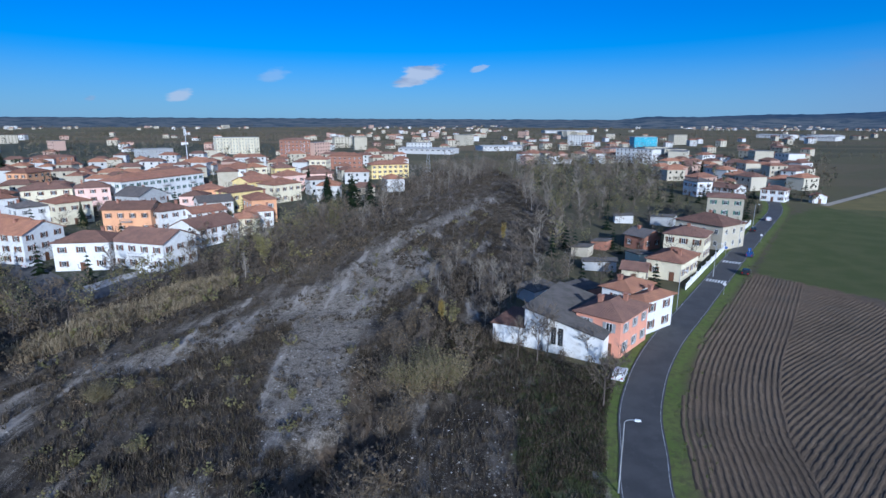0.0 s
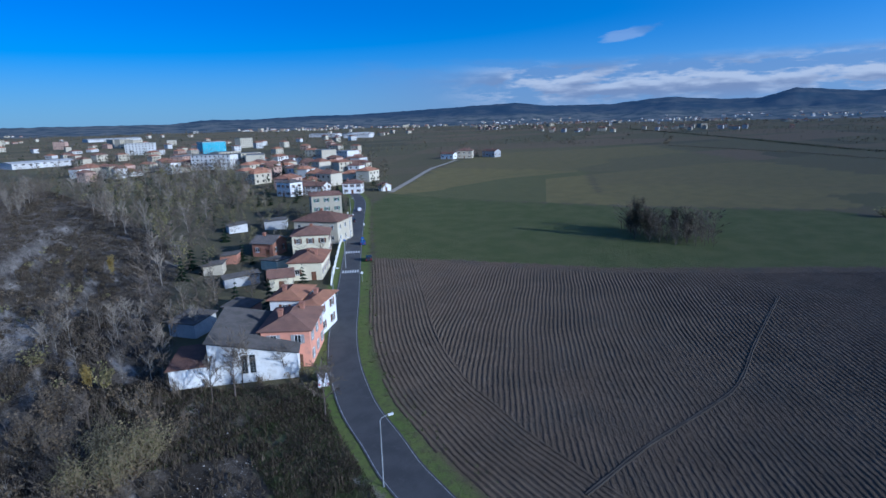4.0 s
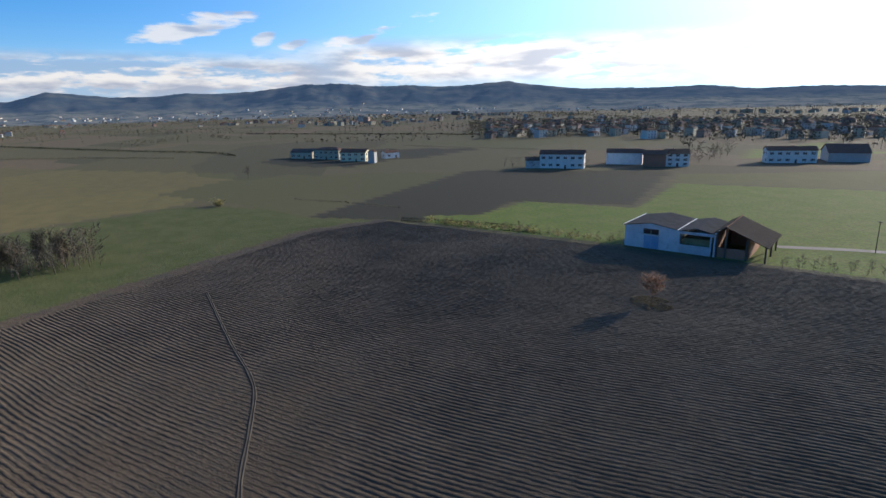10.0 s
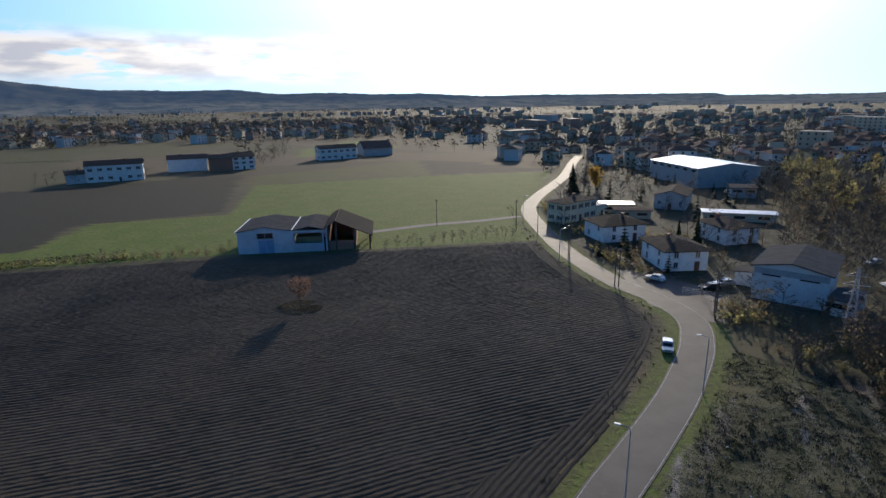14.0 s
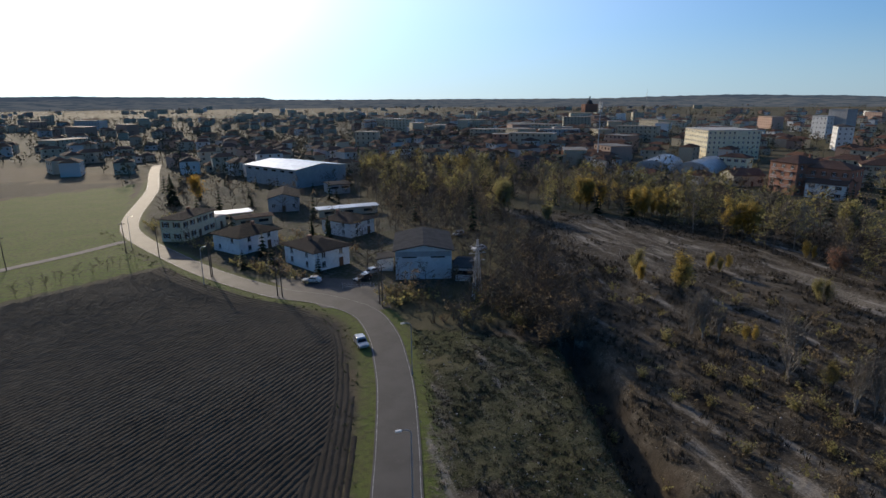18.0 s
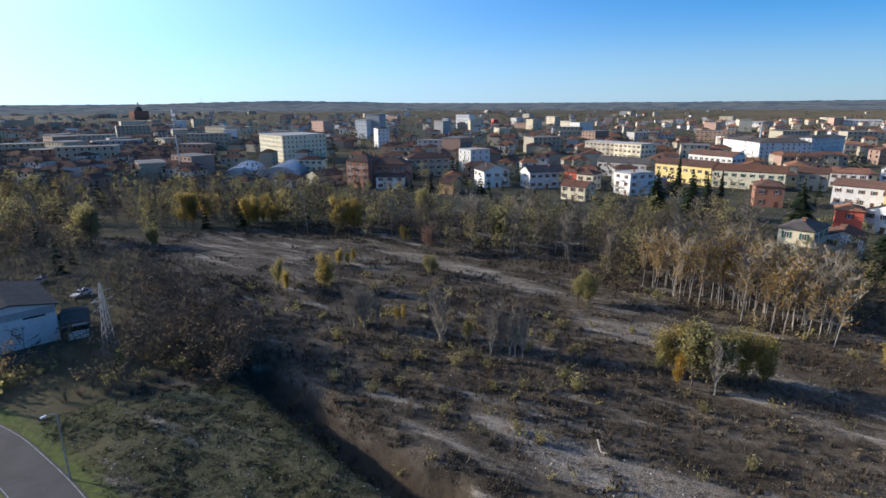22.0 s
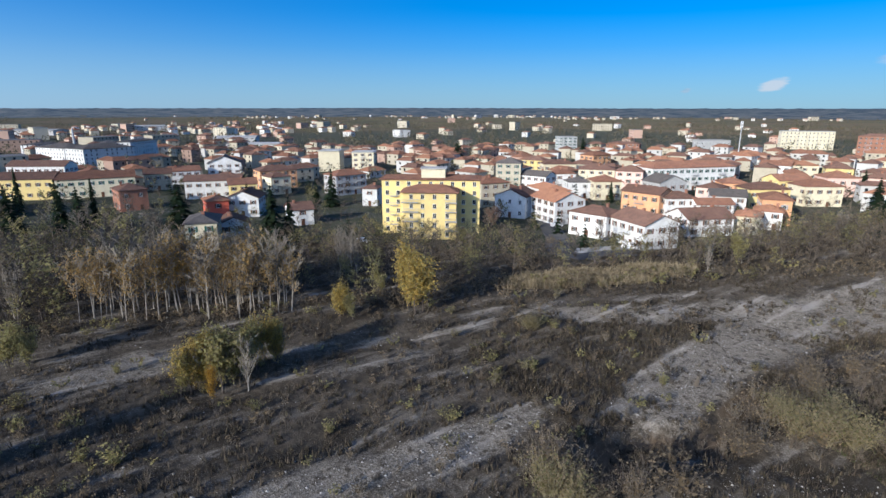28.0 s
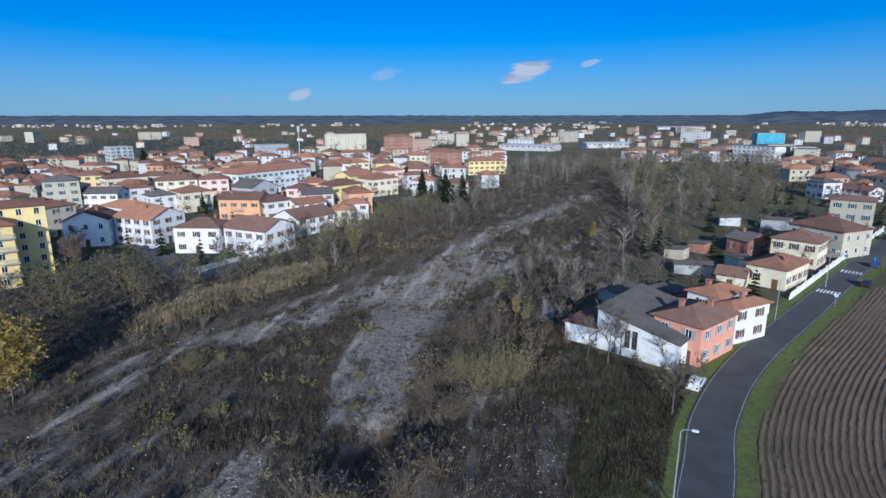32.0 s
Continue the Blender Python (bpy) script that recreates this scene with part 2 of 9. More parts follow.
METAL_SHEET = surf("metal_sheet", (0.55, 0.56, 0.57), (0.42, 0.43, 0.45), 0.3, 0.35, 0.1, 5.0, metal=0.6)
DARK_SHEET = surf("dark_roof_sheet", (0.105, 0.097, 0.092), (0.08, 0.075, 0.07), 0.5, 0.95, 0.2, 6.0, c3=(0.13, 0.115, 0.10), spec=0.03, retro=0.9)
GLASS = glossy("window_glass", (0.02, 0.025, 0.03), 0.08)
FRAME_WHITE = surf("white_frame_paint", (0.75, 0.75, 0.73), (0.68, 0.68, 0.66), 2.0, 0.5, 0.05)
SHUTTERS = {"brown": surf("brown_shutter", (0.16, 0.075, 0.04), (0.12, 0.06, 0.035), 2.0, 0.6), "green": surf("green_shutter", (0.03, 0.13, 0.10), (0.03, 0.10, 0.08), 2.0, 0.6),
            "grey": surf("grey_shutter", (0.35, 0.35, 0.34), (0.28, 0.28, 0.27), 2.0, 0.6), "teal": surf("teal_awning", (0.02, 0.27, 0.24), (0.02, 0.22, 0.2), 2.0, 0.7)}
ASPHALT = surf("asphalt", (0.10, 0.096, 0.091), (0.078, 0.075, 0.072), 0.25, 0.76, 0.3, 20.0, c3=(0.105, 0.10, 0.095), spec=0.2)
PAINT = surf("road_paint", (0.75, 0.75, 0.72), (0.5, 0.5, 0.49), 2.0, 0.7, 0.1, 15.0)
WORN_PAINT = surf("worn_road_paint", (0.42, 0.42, 0.41), (0.2, 0.2, 0.2), 1.2, 0.8, 0.1, 15.0)
BARK = surf("bark", (0.13, 0.105, 0.085), (0.09, 0.072, 0.06), 1.5, 0.95, 0.4, 10.0)
PALE_BARK = surf("pale_bark", (0.34, 0.305, 0.26), (0.25, 0.225, 0.19), 1.5, 0.9, 0.3, 10.0)
TWIG = surf("twigs", (0.15, 0.122, 0.092), (0.112, 0.092, 0.07), 0.3, 0.95, 0.0, 5.0)
PALE_TWIG = surf("pale_twigs", (0.24, 0.208, 0.165), (0.185, 0.16, 0.128), 0.3, 0.95, 0.0, 5.0)
POLE = surf("galvanised_pole", (0.45, 0.46, 0.47), (0.36, 0.37, 0.38), 1.0, 0.5, 0.05, 8.0, metal=0.4)


def leafy(name, colours):
    """Leaves: coloured leaf by leaf, some light passes through."""
    m = island_surf(name, colours, 0.7, 0.6, (0.75, 1.25))
    t = m.node_tree
    p = next(n for n in t.nodes if n.type == "BSDF_PRINCIPLED")
    o = next(n for n in t.nodes if n.type == "OUTPUT_MATERIAL")
    tr = t.nodes.new("ShaderNodeBsdfTranslucent")
    t.links.new(p.inputs["Base Color"].links[0].from_socket, tr.inputs[0])
    mix = t.nodes.new("ShaderNodeMixShader")
    mix.inputs[0].default_value = 0.5
    t.links.new(p.outputs[0], mix.inputs[1])
    t.links.new(tr.outputs[0], mix.inputs[2])
    t.links.new(mix.outputs[0], o.inputs[0])
    return m


LEAF = {"yellow": leafy("yellow_leaves", ((0.47, 0.345, 0.095), (0.39, 0.31, 0.10), (0.32, 0.27, 0.10), (0.44, 0.30, 0.08))), "gold": leafy("golden_leaves", ((0.46, 0.28, 0.05), (0.40, 0.26, 0.06))),
        "olive": leafy("olive_leaves", ((0.29, 0.265, 0.11), (0.23, 0.215, 0.095), (0.32, 0.27, 0.115))), "green": leafy("dark_green_needles", ((0.025, 0.045, 0.022), (0.035, 0.055, 0.025), (0.02, 0.035, 0.02))),
        "rust": leafy("rusty_leaves", ((0.33, 0.19, 0.13), (0.27, 0.16, 0.11))), "tan": leafy("dry_tan_leaves", ((0.25, 0.185, 0.11), (0.20, 0.155, 0.095), (0.16, 0.125, 0.08)))}


# ---- geometry helpers ----
def part(name, bm, material, parent=None, label="", m=None):
    """Links a bmesh (or a ready mesh) as one mesh object, under a thing or a part."""
    if isinstance(bm, bmesh.types.BMesh):
        me = bpy.data.meshes.new(name)
        bm.to_mesh(me)
        bm.free()
        for one in material if isinstance(material, (list, tuple)) else [material]:
            me.materials.append(one)
    else:
        me = bm
    ob = new(name, me)
    if parent:
        ob.parent = parent
    if m is not None:
        ob.matrix_basis = m
    return tagged(ob, label)


def box(bm, x0, y0, z0, x1, y1, z1, mat=0):
    v = [bm.verts.new(p) for p in ((x0, y0, z0), (x1, y0, z0), (x1, y1, z0), (x0, y1, z0), (x0, y0, z1), (x1, y0, z1), (x1, y1, z1), (x0, y1, z1))]
    for f in ((3, 2, 1, 0), (4, 5, 6, 7), (0, 1, 5, 4), (1, 2, 6, 5), (2, 3, 7, 6), (3, 0, 4, 7)):
        bm.faces.new([v[i] for i in f]).material_index = mat
    return v


def rod(bm, a, b, r0, r1, sides=4, mat=0):
    a, b = Vector(a), Vector(b)
    d = (b - a).normalized()
    u = d.orthogonal().normalized()
    w = d.cross(u)
    rings = []
    for p, r in ((a, r0), (b, r1)):
        rings.append([bm.verts.new(p + r * (math.cos(k * math.tau / sides) * u + math.sin(k * math.tau / sides) * w)) for k in range(sides)])
    for k in range(sides):
        bm.faces.new((rings[0][k], rings[0][(k + 1) % sides], rings[1][(k + 1) % sides], rings[1][k])).material_index = mat
    bm.faces.new(rings[1]).material_index = mat


def solid(bm, pts, faces, mat=0):
    v = [bm.verts.new(p) for p in pts]
    for f in faces:
        bm.faces.new([v[i] for i in f]).material_index = mat


def raw_mesh(name, verts, faces, mats, mat_index=None):
    me = bpy.data.meshes.new(name)
    me.from_pydata(verts, [], faces)
    for one in mats:
        me.materials.append(one)
    if mat_index is not None:
        me.polygons.foreach_set("material_index", mat_index)
    me.update()
    return me


def inside(px, py, poly):
    """Which of the points lie in the polygon."""
    hit = np.zeros(px.shape, bool)
    n = len(poly)
    for i in range(n):
        (x0, y0), (x1, y1) = poly[i], poly[(i + 1) % n]
        if y0 == y1:
            continue
        hit ^= ((y0 > py) != (y1 > py)) & (px < (x1 - x0) * (py - y0) / (y1 - y0) + x0)
    return hit


def smooth_line(pts, step=2.0):
    """A smooth line through the points, in even steps."""
    P = [Vector((*p, 0)) for p in pts]
    T = [(P[min(i + 1, len(P) - 1)] - P[max(i - 1, 0)]).normalized() for i in range(len(P))]
    out = []
    for i in range(len(P) - 1):
        L = (P[i + 1] - P[i]).length
        n = max(1, round(L / step))
        for k in range(n):
            u = k / n
            out.append((2 * u ** 3 - 3 * u * u + 1) * P[i] + (u ** 3 - 2 * u * u + u) * L * T[i] + (3 * u * u - 2 * u ** 3) * P[i + 1] + (u ** 3 - u * u) * L * T[i + 1])
    out.append(P[-1])
    return out


def line_dist(px, py, line):
    """Distance of points from a polyline."""
    best = np.full(px.shape, 1e9)
    for a, b in zip(line[:-1], line[1:]):
        ax, ay, bx, by = a[0], a[1], b[0], b[1]
        l2 = (bx - ax) ** 2 + (by - ay) ** 2 + 1e-9
        u = np.clip(((px - ax) * (bx - ax) + (py - ay) * (by - ay)) / l2, 0, 1)
        best = np.minimum(best, np.hypot(px - ax - u * (bx - ax), py - ay - u * (by - ay)))
    return best


# ---- the plan: lines and zones on the ground ----
ROAD_EAST = [(173.5, 292.0), (146.8, 239.6), (118.3, 199.1), (105.5, 181.7), (81.3, 148.4), (62.3, 121.9), (50.8, 105.8), (40.0, 90.9), (32.8, 79.4), (28.2, 70.3), (25.7, 64.3), (23.5, 56.8), (21.1, 48.9)]
ROAD_SOUTH = [(9.6, -14.7), (7.7, -22.7), (4.7, -36.7), (3.4, -45.7), (2.5, -56.6), (3.9, -68.0), (10.5, -77.2), (19.4, -84.4), (34.3, -104.1), (47.5, -127.6), (56.6, -145.6), (62.3, -161.3), (65.8, -183.6), (68.2, -220.6), (70.6, -251.4), (81.2, -320.9), (86.3, -362.7)]
road_line = smooth_line(ROAD_EAST + ROAD_SOUTH, 2.0)

ROAD_W = 2.75
DITCH = [(-27.0, -42.0), (-24.8, -34.2), (-21.9, -24.2), (-18.9, -15.4), (-17.0, -8.4), (-16.7, -3.6)]
ditch_line = smooth_line(DITCH, 2.0)
GULLY = [(-9.8, 84.0), (-10.4, 74.0), (-9.8, 66.0), (-9.6, 60.5), (-12.6, 55.8), (-14.6, 51.2), (-12.8, 46.8), (-11.4, 43.0)]
gully_line = smooth_line(GULLY, 2.0)

PLOUGHED = [(79.1, 133.5), (93.7, 114.2), (114.3, 78.6), (146.7, 43.1), (175.6, 12.7), (182.7, -15.3), (172.1, -21.4), (140.9, -45.5), (113.4, -66.7), (85.8, -83.9), (45.1, -112.4), (34.0, -98.7), (26.9, -89.7), (16.8, -76.5), (9.7, -63.4), (9.6, -54.3), (10.5, -38.1), (12.0, -25.9), (15.1, -12.4), (26.3, 45.2), (26.7, 51.5), (29.5, 61.7), (35.2, 72.9), (43.2, 86.5), (55.1, 103.5), (76.6, 131.3)]
GREEN = [(79.1, 133.5), (93.7, 114.2), (114.3, 78.6), (146.7, 43.1), (175.6, 12.7), (183.5, -22.5), (203.0, -4.3), (239.1, 39.3), (246.6, 58.8), (208.6, 121.1), (183.8, 188.7), (170.1, 245.4), (142.7, 223.1), (98.8, 161.9)]
FIELDS = [
    ("tan", [(170.1, 245.4), (299.2, 344.0), (334.9, 227.3), (239.9, 160.2), (213.3, 120.4), (183.8, 188.7)]),
    ("tan2", [(271.6, 179.2), (305.1, 120.0), (324.1, 29.9), (307.6, 26.1), (250.3, 59.4), (213.3, 120.4), (234.5, 154.2)]),
    ("brown", [(299.2, 344.0), (519.9, 474.2), (694.4, 373.3), (493.3, 179.2), (378.1, 35.9), (324.1, 29.9), (305.1, 120.0), (271.6, 179.2), (334.9, 227.3)]),
    ("dark", [(454.0, 19.4), (540.7, -71.0), (476.3, -188.7), (415.9, -111.9), (406.0, -76.6), (372.8, -39.8), (395.6, -3.7)]),
    ("dark", [(198.5, 8.6), (309.9, -102.7), (247.0, -204.4), (165.5, -112.7), (194.6, -74.4), (171.4, -50.2), (175.6, -23.5)]),
    ("olive", [(293.8, 70.9), (354.3, 27.3), (309.9, -102.7), (198.5, 8.6), (243.3, 33.7)]),
    ("lush", [(181.2, -33.0), (173.9, -51.0), (192.8, -80.4), (159.6, -109.8), (204.2, -169.2), (138.6, -231.4), (81.2, -270.0), (66.6, -165.6), (60.6, -140.9), (46.7, -113.1), (87.4, -85.9), (116.0, -69.0), (144.2, -47.4), (170.7, -28.0)]),
    ("tan", [(232.6, -194.6), (183.2, -305.1), (139.7, -233.4), (203.8, -169.6)]),
    ("dark", [(183.2, -305.1), (127.7, -294.6), (83.5, -273.5), (139.3, -233.8)]),
    ("lush", [(319.3, -344.4), (353.7, -478.0), (247.4, -391.6), (276.8, -288.3)]),
    ("olive", [(614.1, -150.4), (533.1, -376.6), (418.7, -387.1), (381.0, -259.8), (479.5, -192.5)]),
]
MEADOW = [(-2.7, -56.6), (7.3, -17.5), (-14.8, -5.4), (-17.3, -17.8), (-24.8, -39.2), (-20.5, -46.7), (-13.0, -53.6)]
MEADOW2 = [(11.5, 73.0), (24.0, 76.0), (23.5, 67.2), (19.0, 49.5), (9.5, 44.0), (8.5, 54.0)]
TERRACE = [(4.5, 67.0), (-4.0, 60.0), (-6.0, 50.0), (0.0, 40.0), (8.0, 44.0), (8.0, 54.0), (10.5, 66.0)]
GRAVEL = [
    [(-21.2, 56.7), (-25.7, 71.7), (-28.0, 98.8), (-19.9, 132.5), (-7.2, 167.0), (2.0, 135.4), (-10.1, 116.5), (-13.7, 85.7), (-10.5, 71.8), (-11.7, 60.2), (-15.7, 56.7)],
    [(-51.9, 78.0), (-44.5, 90.4), (-29.0, 122.8), (-15.4, 181.7), (25.9, 284.1), (30.1, 269.4), (-9.3, 172.8), (-22.6, 116.4), (-32.7, 90.4), (-40.3, 81.1), (-48.5, 75.2)],
    [(-44.5, -19.5), (-42.4, -14.6), (-35.3, -8.7), (-33.1, 18.9), (-26.4, 54.1), (-22.8, 49.3), (-22.1, 23.1), (-25.1, 3.2), (-32.6, -8.7)],
    [(-59.0, 56.5), (-53.2, 70.9), (-42.0, 88.6), (-45.5, 92.2), (-54.6, 77.2), (-61.1, 59.7)],
    [(-92.3, -65.0), (-80.1, -7.4), (-70.9, 14.3), (-75.2, 14.6), (-85.1, -8.0), (-96.1, -45.0), (-97.9, -68.2)],
    [(-73.9, -139.1), (-95.6, -99.0), (-100.8, -59.0), (-65.1, -68.2), (-55.2, -96.1)],
    [(-73.3, -8.1), (-72.6, 11.9), (-64.4, 31.1), (-58.7, 47.5), (-51.2, 67.3), (-49.2, 65.5), (-55.6, 45.6), (-64.2, 12.1), (-69.4, -7.9)],
    [(-33.8, 9.4), (-28.8, 29.7), (-27.3, 54.1), (-24.9, 53.7), (-21.2, 40.3), (-22.2, 25.8)],
]
TOWN = [(-153.5, -11.5), (-139.0, 39.6), (-126.5, 75.9), (-75.5, 109.1), (-65.4, 144.7), (-59.3, 200.5), (-48.3, 251.0), (-37.1, 196.7), (-9.6, 435.4), (-160, 900), (-900, 900), (-900, -600), (-196.4, -145.3), (-184.4, -266.4), (-67.7, -153.9), (-141.6, -86.5), (-195.7, 10.6)]
RIVERBED = [(-9.6, 435.4), (43.8, 437.4), (50.4, 273.9), (40.7, 177.8), (14.9, 116.7), (9.8, 90.7), (14.4, 71.9), (19.6, 61.6), (17.8, 48.9), (14, 25), (6.1, -16.8), (0.9, -37.1), (-13.0, -53.6), (-27.4, -54.6), (-41.6, -96.9), (-60.3, -125.9), (-53.1, -164.6), (-141.6, -86.5), (-195.7, 10.6), (-139.0, 39.6), (-126.5, 75.9), (-75.5, 109.1), (-65.4, 144.7), (-59.3, 200.5), (-37.1, 196.7)]


def fbm(x, y, s, seed=0.0):
    """Cheap smooth noise from sines, about -1 to 1."""
    r = np.zeros_like(x)
    a = 0.5
    for k in range(5):
        c, d = math.cos(1.3 * k + seed), math.sin(1.3 * k + seed)
        u, v = (x * c - y * d) * s, (x * d + y * c) * s
        r += a * np.sin(u + 2.1 * np.sin(v * 0.7 + k + seed)) * np.cos(v * 0.9 + 1.7 * np.sin(u * 0.6 + 2 * k))
        a *= 0.55
        s *= 2.1
    return r


def flow_streaks(x, y):
    """0 to 1: pale gravel streaks along the old flow of the river."""
    c, d = math.cos(radians(14)), math.sin(radians(14))
    a, b = x * c - y * d, x * d + y * c
    v = fbm(a + 1.6 * np.sin(b * 0.035) + 0.7 * np.sin(b * 0.11), b * 0.09, 0.5, 3.0)
    return np.clip((v - 0.08) / 0.3, 0, 1)


def ground_z(x, y):
    """Height of the ground: relief in the river bed, a ditch, level elsewhere."""
    x, y = np.asarray(x, float), np.asarray(y, float)
    bed = inside(x, y, RIVERBED)
    z = np.where(bed, 0.45 * fbm(x, y, 0.09) + 0.22 * fbm(x, y, 0.55, 2.0), 0.06 * fbm(x, y, 0.05))
    near = (np.abs(x) < 260) & (np.abs(y) < 320)
    dd = np.full(x.shape, 99.0)
    dr = np.full(x.shape, 99.0)
    if near.any():
        dd[near] = line_dist(x[near], y[near], ditch_line)
        dr[near] = line_dist(x[near], y[near], road_line[::3])
    dg = np.full(x.shape, 99.0)
    if near.any():
        dg[near] = line_dist(x[near], y[near], gully_line)
    z = z - 3.9 * np.exp(-(dd / 2.7) ** 6) - np.where(y < 63, 2.2, 1.6) * np.exp(-(dg / 2.9) ** 6)
    k = np.clip((dr - 3.0) / 6.0, 0, 1)
    return z * k - 0.03




# ground sheet: fine near the camera, wider and wider outwards
def grid_line(half, fine, grow, far):
    out, step, x = [0.0], fine, 0.0
    while x < far:
        if x > half:
            step *= 1 + grow
        x = min(x + step, far)
        out.append(x)
    return np.array([-v for v in out[:0:-1]] + out)


gx = grid_line(140, 1.5, 0.05, 4850) + 10
gy = grid_line(140, 1.5, 0.05, 4850) + 25
X, Y = np.meshgrid(gx, gy)
X, Y = X.ravel(), Y.ravel()
Zg = ground_z(X, Y)
verts = np.stack([X, Y, Zg], -1)
nx, ny = len(gx), len(gy)
Z2 = Zg.reshape(ny, nx)


def gz(x, y):
    """Height of the ground sheet at one place."""
    a = min(max(int(np.searchsorted(gx, x)) - 1, 0), nx - 2)
    b = min(max(int(np.searchsorted(gy, y)) - 1, 0), ny - 2)
    u, v = (x - gx[a]) / (gx[a + 1] - gx[a]), (y - gy[b]) / (gy[b + 1] - gy[b])
    return float((Z2[b, a] * (1 - u) + Z2[b, a + 1] * u) * (1 - v) + (Z2[b + 1, a] * (1 - u) + Z2[b + 1, a + 1] * u) * v)



i = np.arange(nx * ny).reshape(ny, nx)
faces = np.stack([i[:-1, :-1], i[:-1, 1:], i[1:, 1:], i[1:, :-1]], -1).reshape(-1, 4)
me = bpy.data.meshes.new("ground")
me.vertices.add(len(verts))
me.vertices.foreach_set("co", verts.ravel())
me.loops.add(faces.size)
me.loops.foreach_set("vertex_index", faces.ravel())
me.polygons.add(len(faces))
me.polygons.foreach_set("loop_start", np.arange(0, faces.size, 4))
me.polygons.foreach_set("loop_total", np.full(len(faces), 4))
me.update(calc_edges=True)
jx, jy = X + 1.6 * fbm(X, Y, 0.35, 5.0), Y + 1.6 * fbm(X, Y, 0.35, 9.0)
w = {k: np.zeros(len(X)) for k in ("grass", "plough", "gravel", "bed", "tan", "dark", "lush", "town")}
w["bed"][inside(jx, jy, RIVERBED)] = 1
w["town"][inside(jx, jy, TOWN)] = 1
SOUTHYARDS = [(0.0, -78.0), (-24.0, -78.0), (-20.0, -170.0), (-10.0, -300.0), (78.0, -290.0), (66.0, -215.0), (58.0, -165.0), (46.0, -132.0), (25.0, -98.0), (12.0, -84.0)]
SOUTHTOWN = [(78.0, -290.0), (-10.0, -290.0), (-200.0, -266.0), (-900.0, -600.0), (-800.0, -1600.0), (700.0, -1600.0), (420.0, -700.0), (250.0, -480.0), (130.0, -350.0)]
for q in (SOUTHYARDS, SOUTHTOWN):
    w["town"][inside(jx, jy, q)] = 1
w["grass"][inside(X, Y, GREEN)] = 1
for kind, poly in FIELDS:
    sel = inside(X, Y, poly)
    for k in ("tan", "dark", "lush", "grass", "town"):
        w[k][sel] = 0
    w[{"tan": "tan", "tan2": "tan", "brown": "tan", "dark": "dark", "olive": "grass", "lush": "lush"}[kind]][sel] = {"brown": 0.6, "tan2": 0.8, "olive": 0.45}.get(kind, 1)
w["plough"][inside(X, Y, PLOUGHED)] = 1
w["lush"][inside(jx, jy, MEADOW)] = 0.35


def soften(a, times):
    """Blurs a weight over the grid, so that its edge fades."""
    a = a.reshape(ny, nx).copy()
    for _ in range(times):
        a[1:-1] = (a[:-2] + 2 * a[1:-1] + a[2:]) / 4
        a[:, 1:-1] = (a[:, :-2] + 2 * a[:, 1:-1] + a[:, 2:]) / 4
    return a.ravel()


w["lush"][inside(X + 3.0 * fbm(X, Y, 0.25, 2.0), Y + 3.0 * fbm(X, Y, 0.25, 6.0), MEADOW2)] = 0.42
for k, poly in enumerate(GRAVEL):
    w["gravel"][inside(jx, jy, poly)] = 0.5 if k == 5 else 1
bed_streak = flow_streaks(X, Y) * w["bed"] * (np.hypot(X - 5, Y - 15) < 230)
w["gravel"] = np.maximum(soften(w["gravel"], 4), 0.62 * bed_streak)
w["bed"] = soften(w["bed"], 3)
w["town"] = soften(w["town"], 3)
near = (np.abs(X) < 260) & (np.abs(Y) < 330)
verge = np.zeros(len(X))
verge[near] = np.clip(1.6 - np.abs(line_dist(X[near], Y[near], road_line[::3]) - ROAD_W) / 2.2, 0, 1)
w["lush"] = np.maximum(w["lush"], 0.75 * verge * (1 - w["town"]))
w["plough"][verge > 0.3] = 0
ditch = np.zeros(len(X), bool)
ditch[near] = (line_dist(X[near], Y[near], ditch_line) < 2.8) | (line_dist(X[near], Y[near], gully_line) < 2.6)
w["plough"][ditch] = 1
for k in ("lush", "gravel"):
    w[k][ditch] = 0
for name, keys in (("zone_a", ("grass", "plough", "gravel", "bed")), ("zone_b", ("tan", "dark", "lush", "town"))):
    a = me.color_attributes.new(name, "FLOAT_COLOR", "POINT")
    a.data.foreach_set("color", np.stack([w[k] for k in keys], -1).astype(np.float32).ravel())

m = bpy.data.materials.new("ground_soil_and_grass")
m.use_nodes = True
n = Nodes(m.node_tree)
pos = n.add("ShaderNodeNewGeometry").outputs["Position"]
za = n.add("ShaderNodeAttribute", attribute_name="zone_a")
zb = n.add("ShaderNodeAttribute", attribute_name="zone_b")
ga, pa, va = n.add("ShaderNodeSeparateColor", {0: za.outputs["Color"]}).outputs
ta, da, la = n.add("ShaderNodeSeparateColor", {0: zb.outputs["Color"]}).outputs
ba, wa = za.outputs["Alpha"], zb.outputs["Alpha"]
big, mid, small, tiny = n.noise(pos, 0.012, 4), n.noise(pos, 0.12, 5), n.noise(pos, 0.9, 5, 0.65), n.noise(pos, 5.0, 4, 0.7)
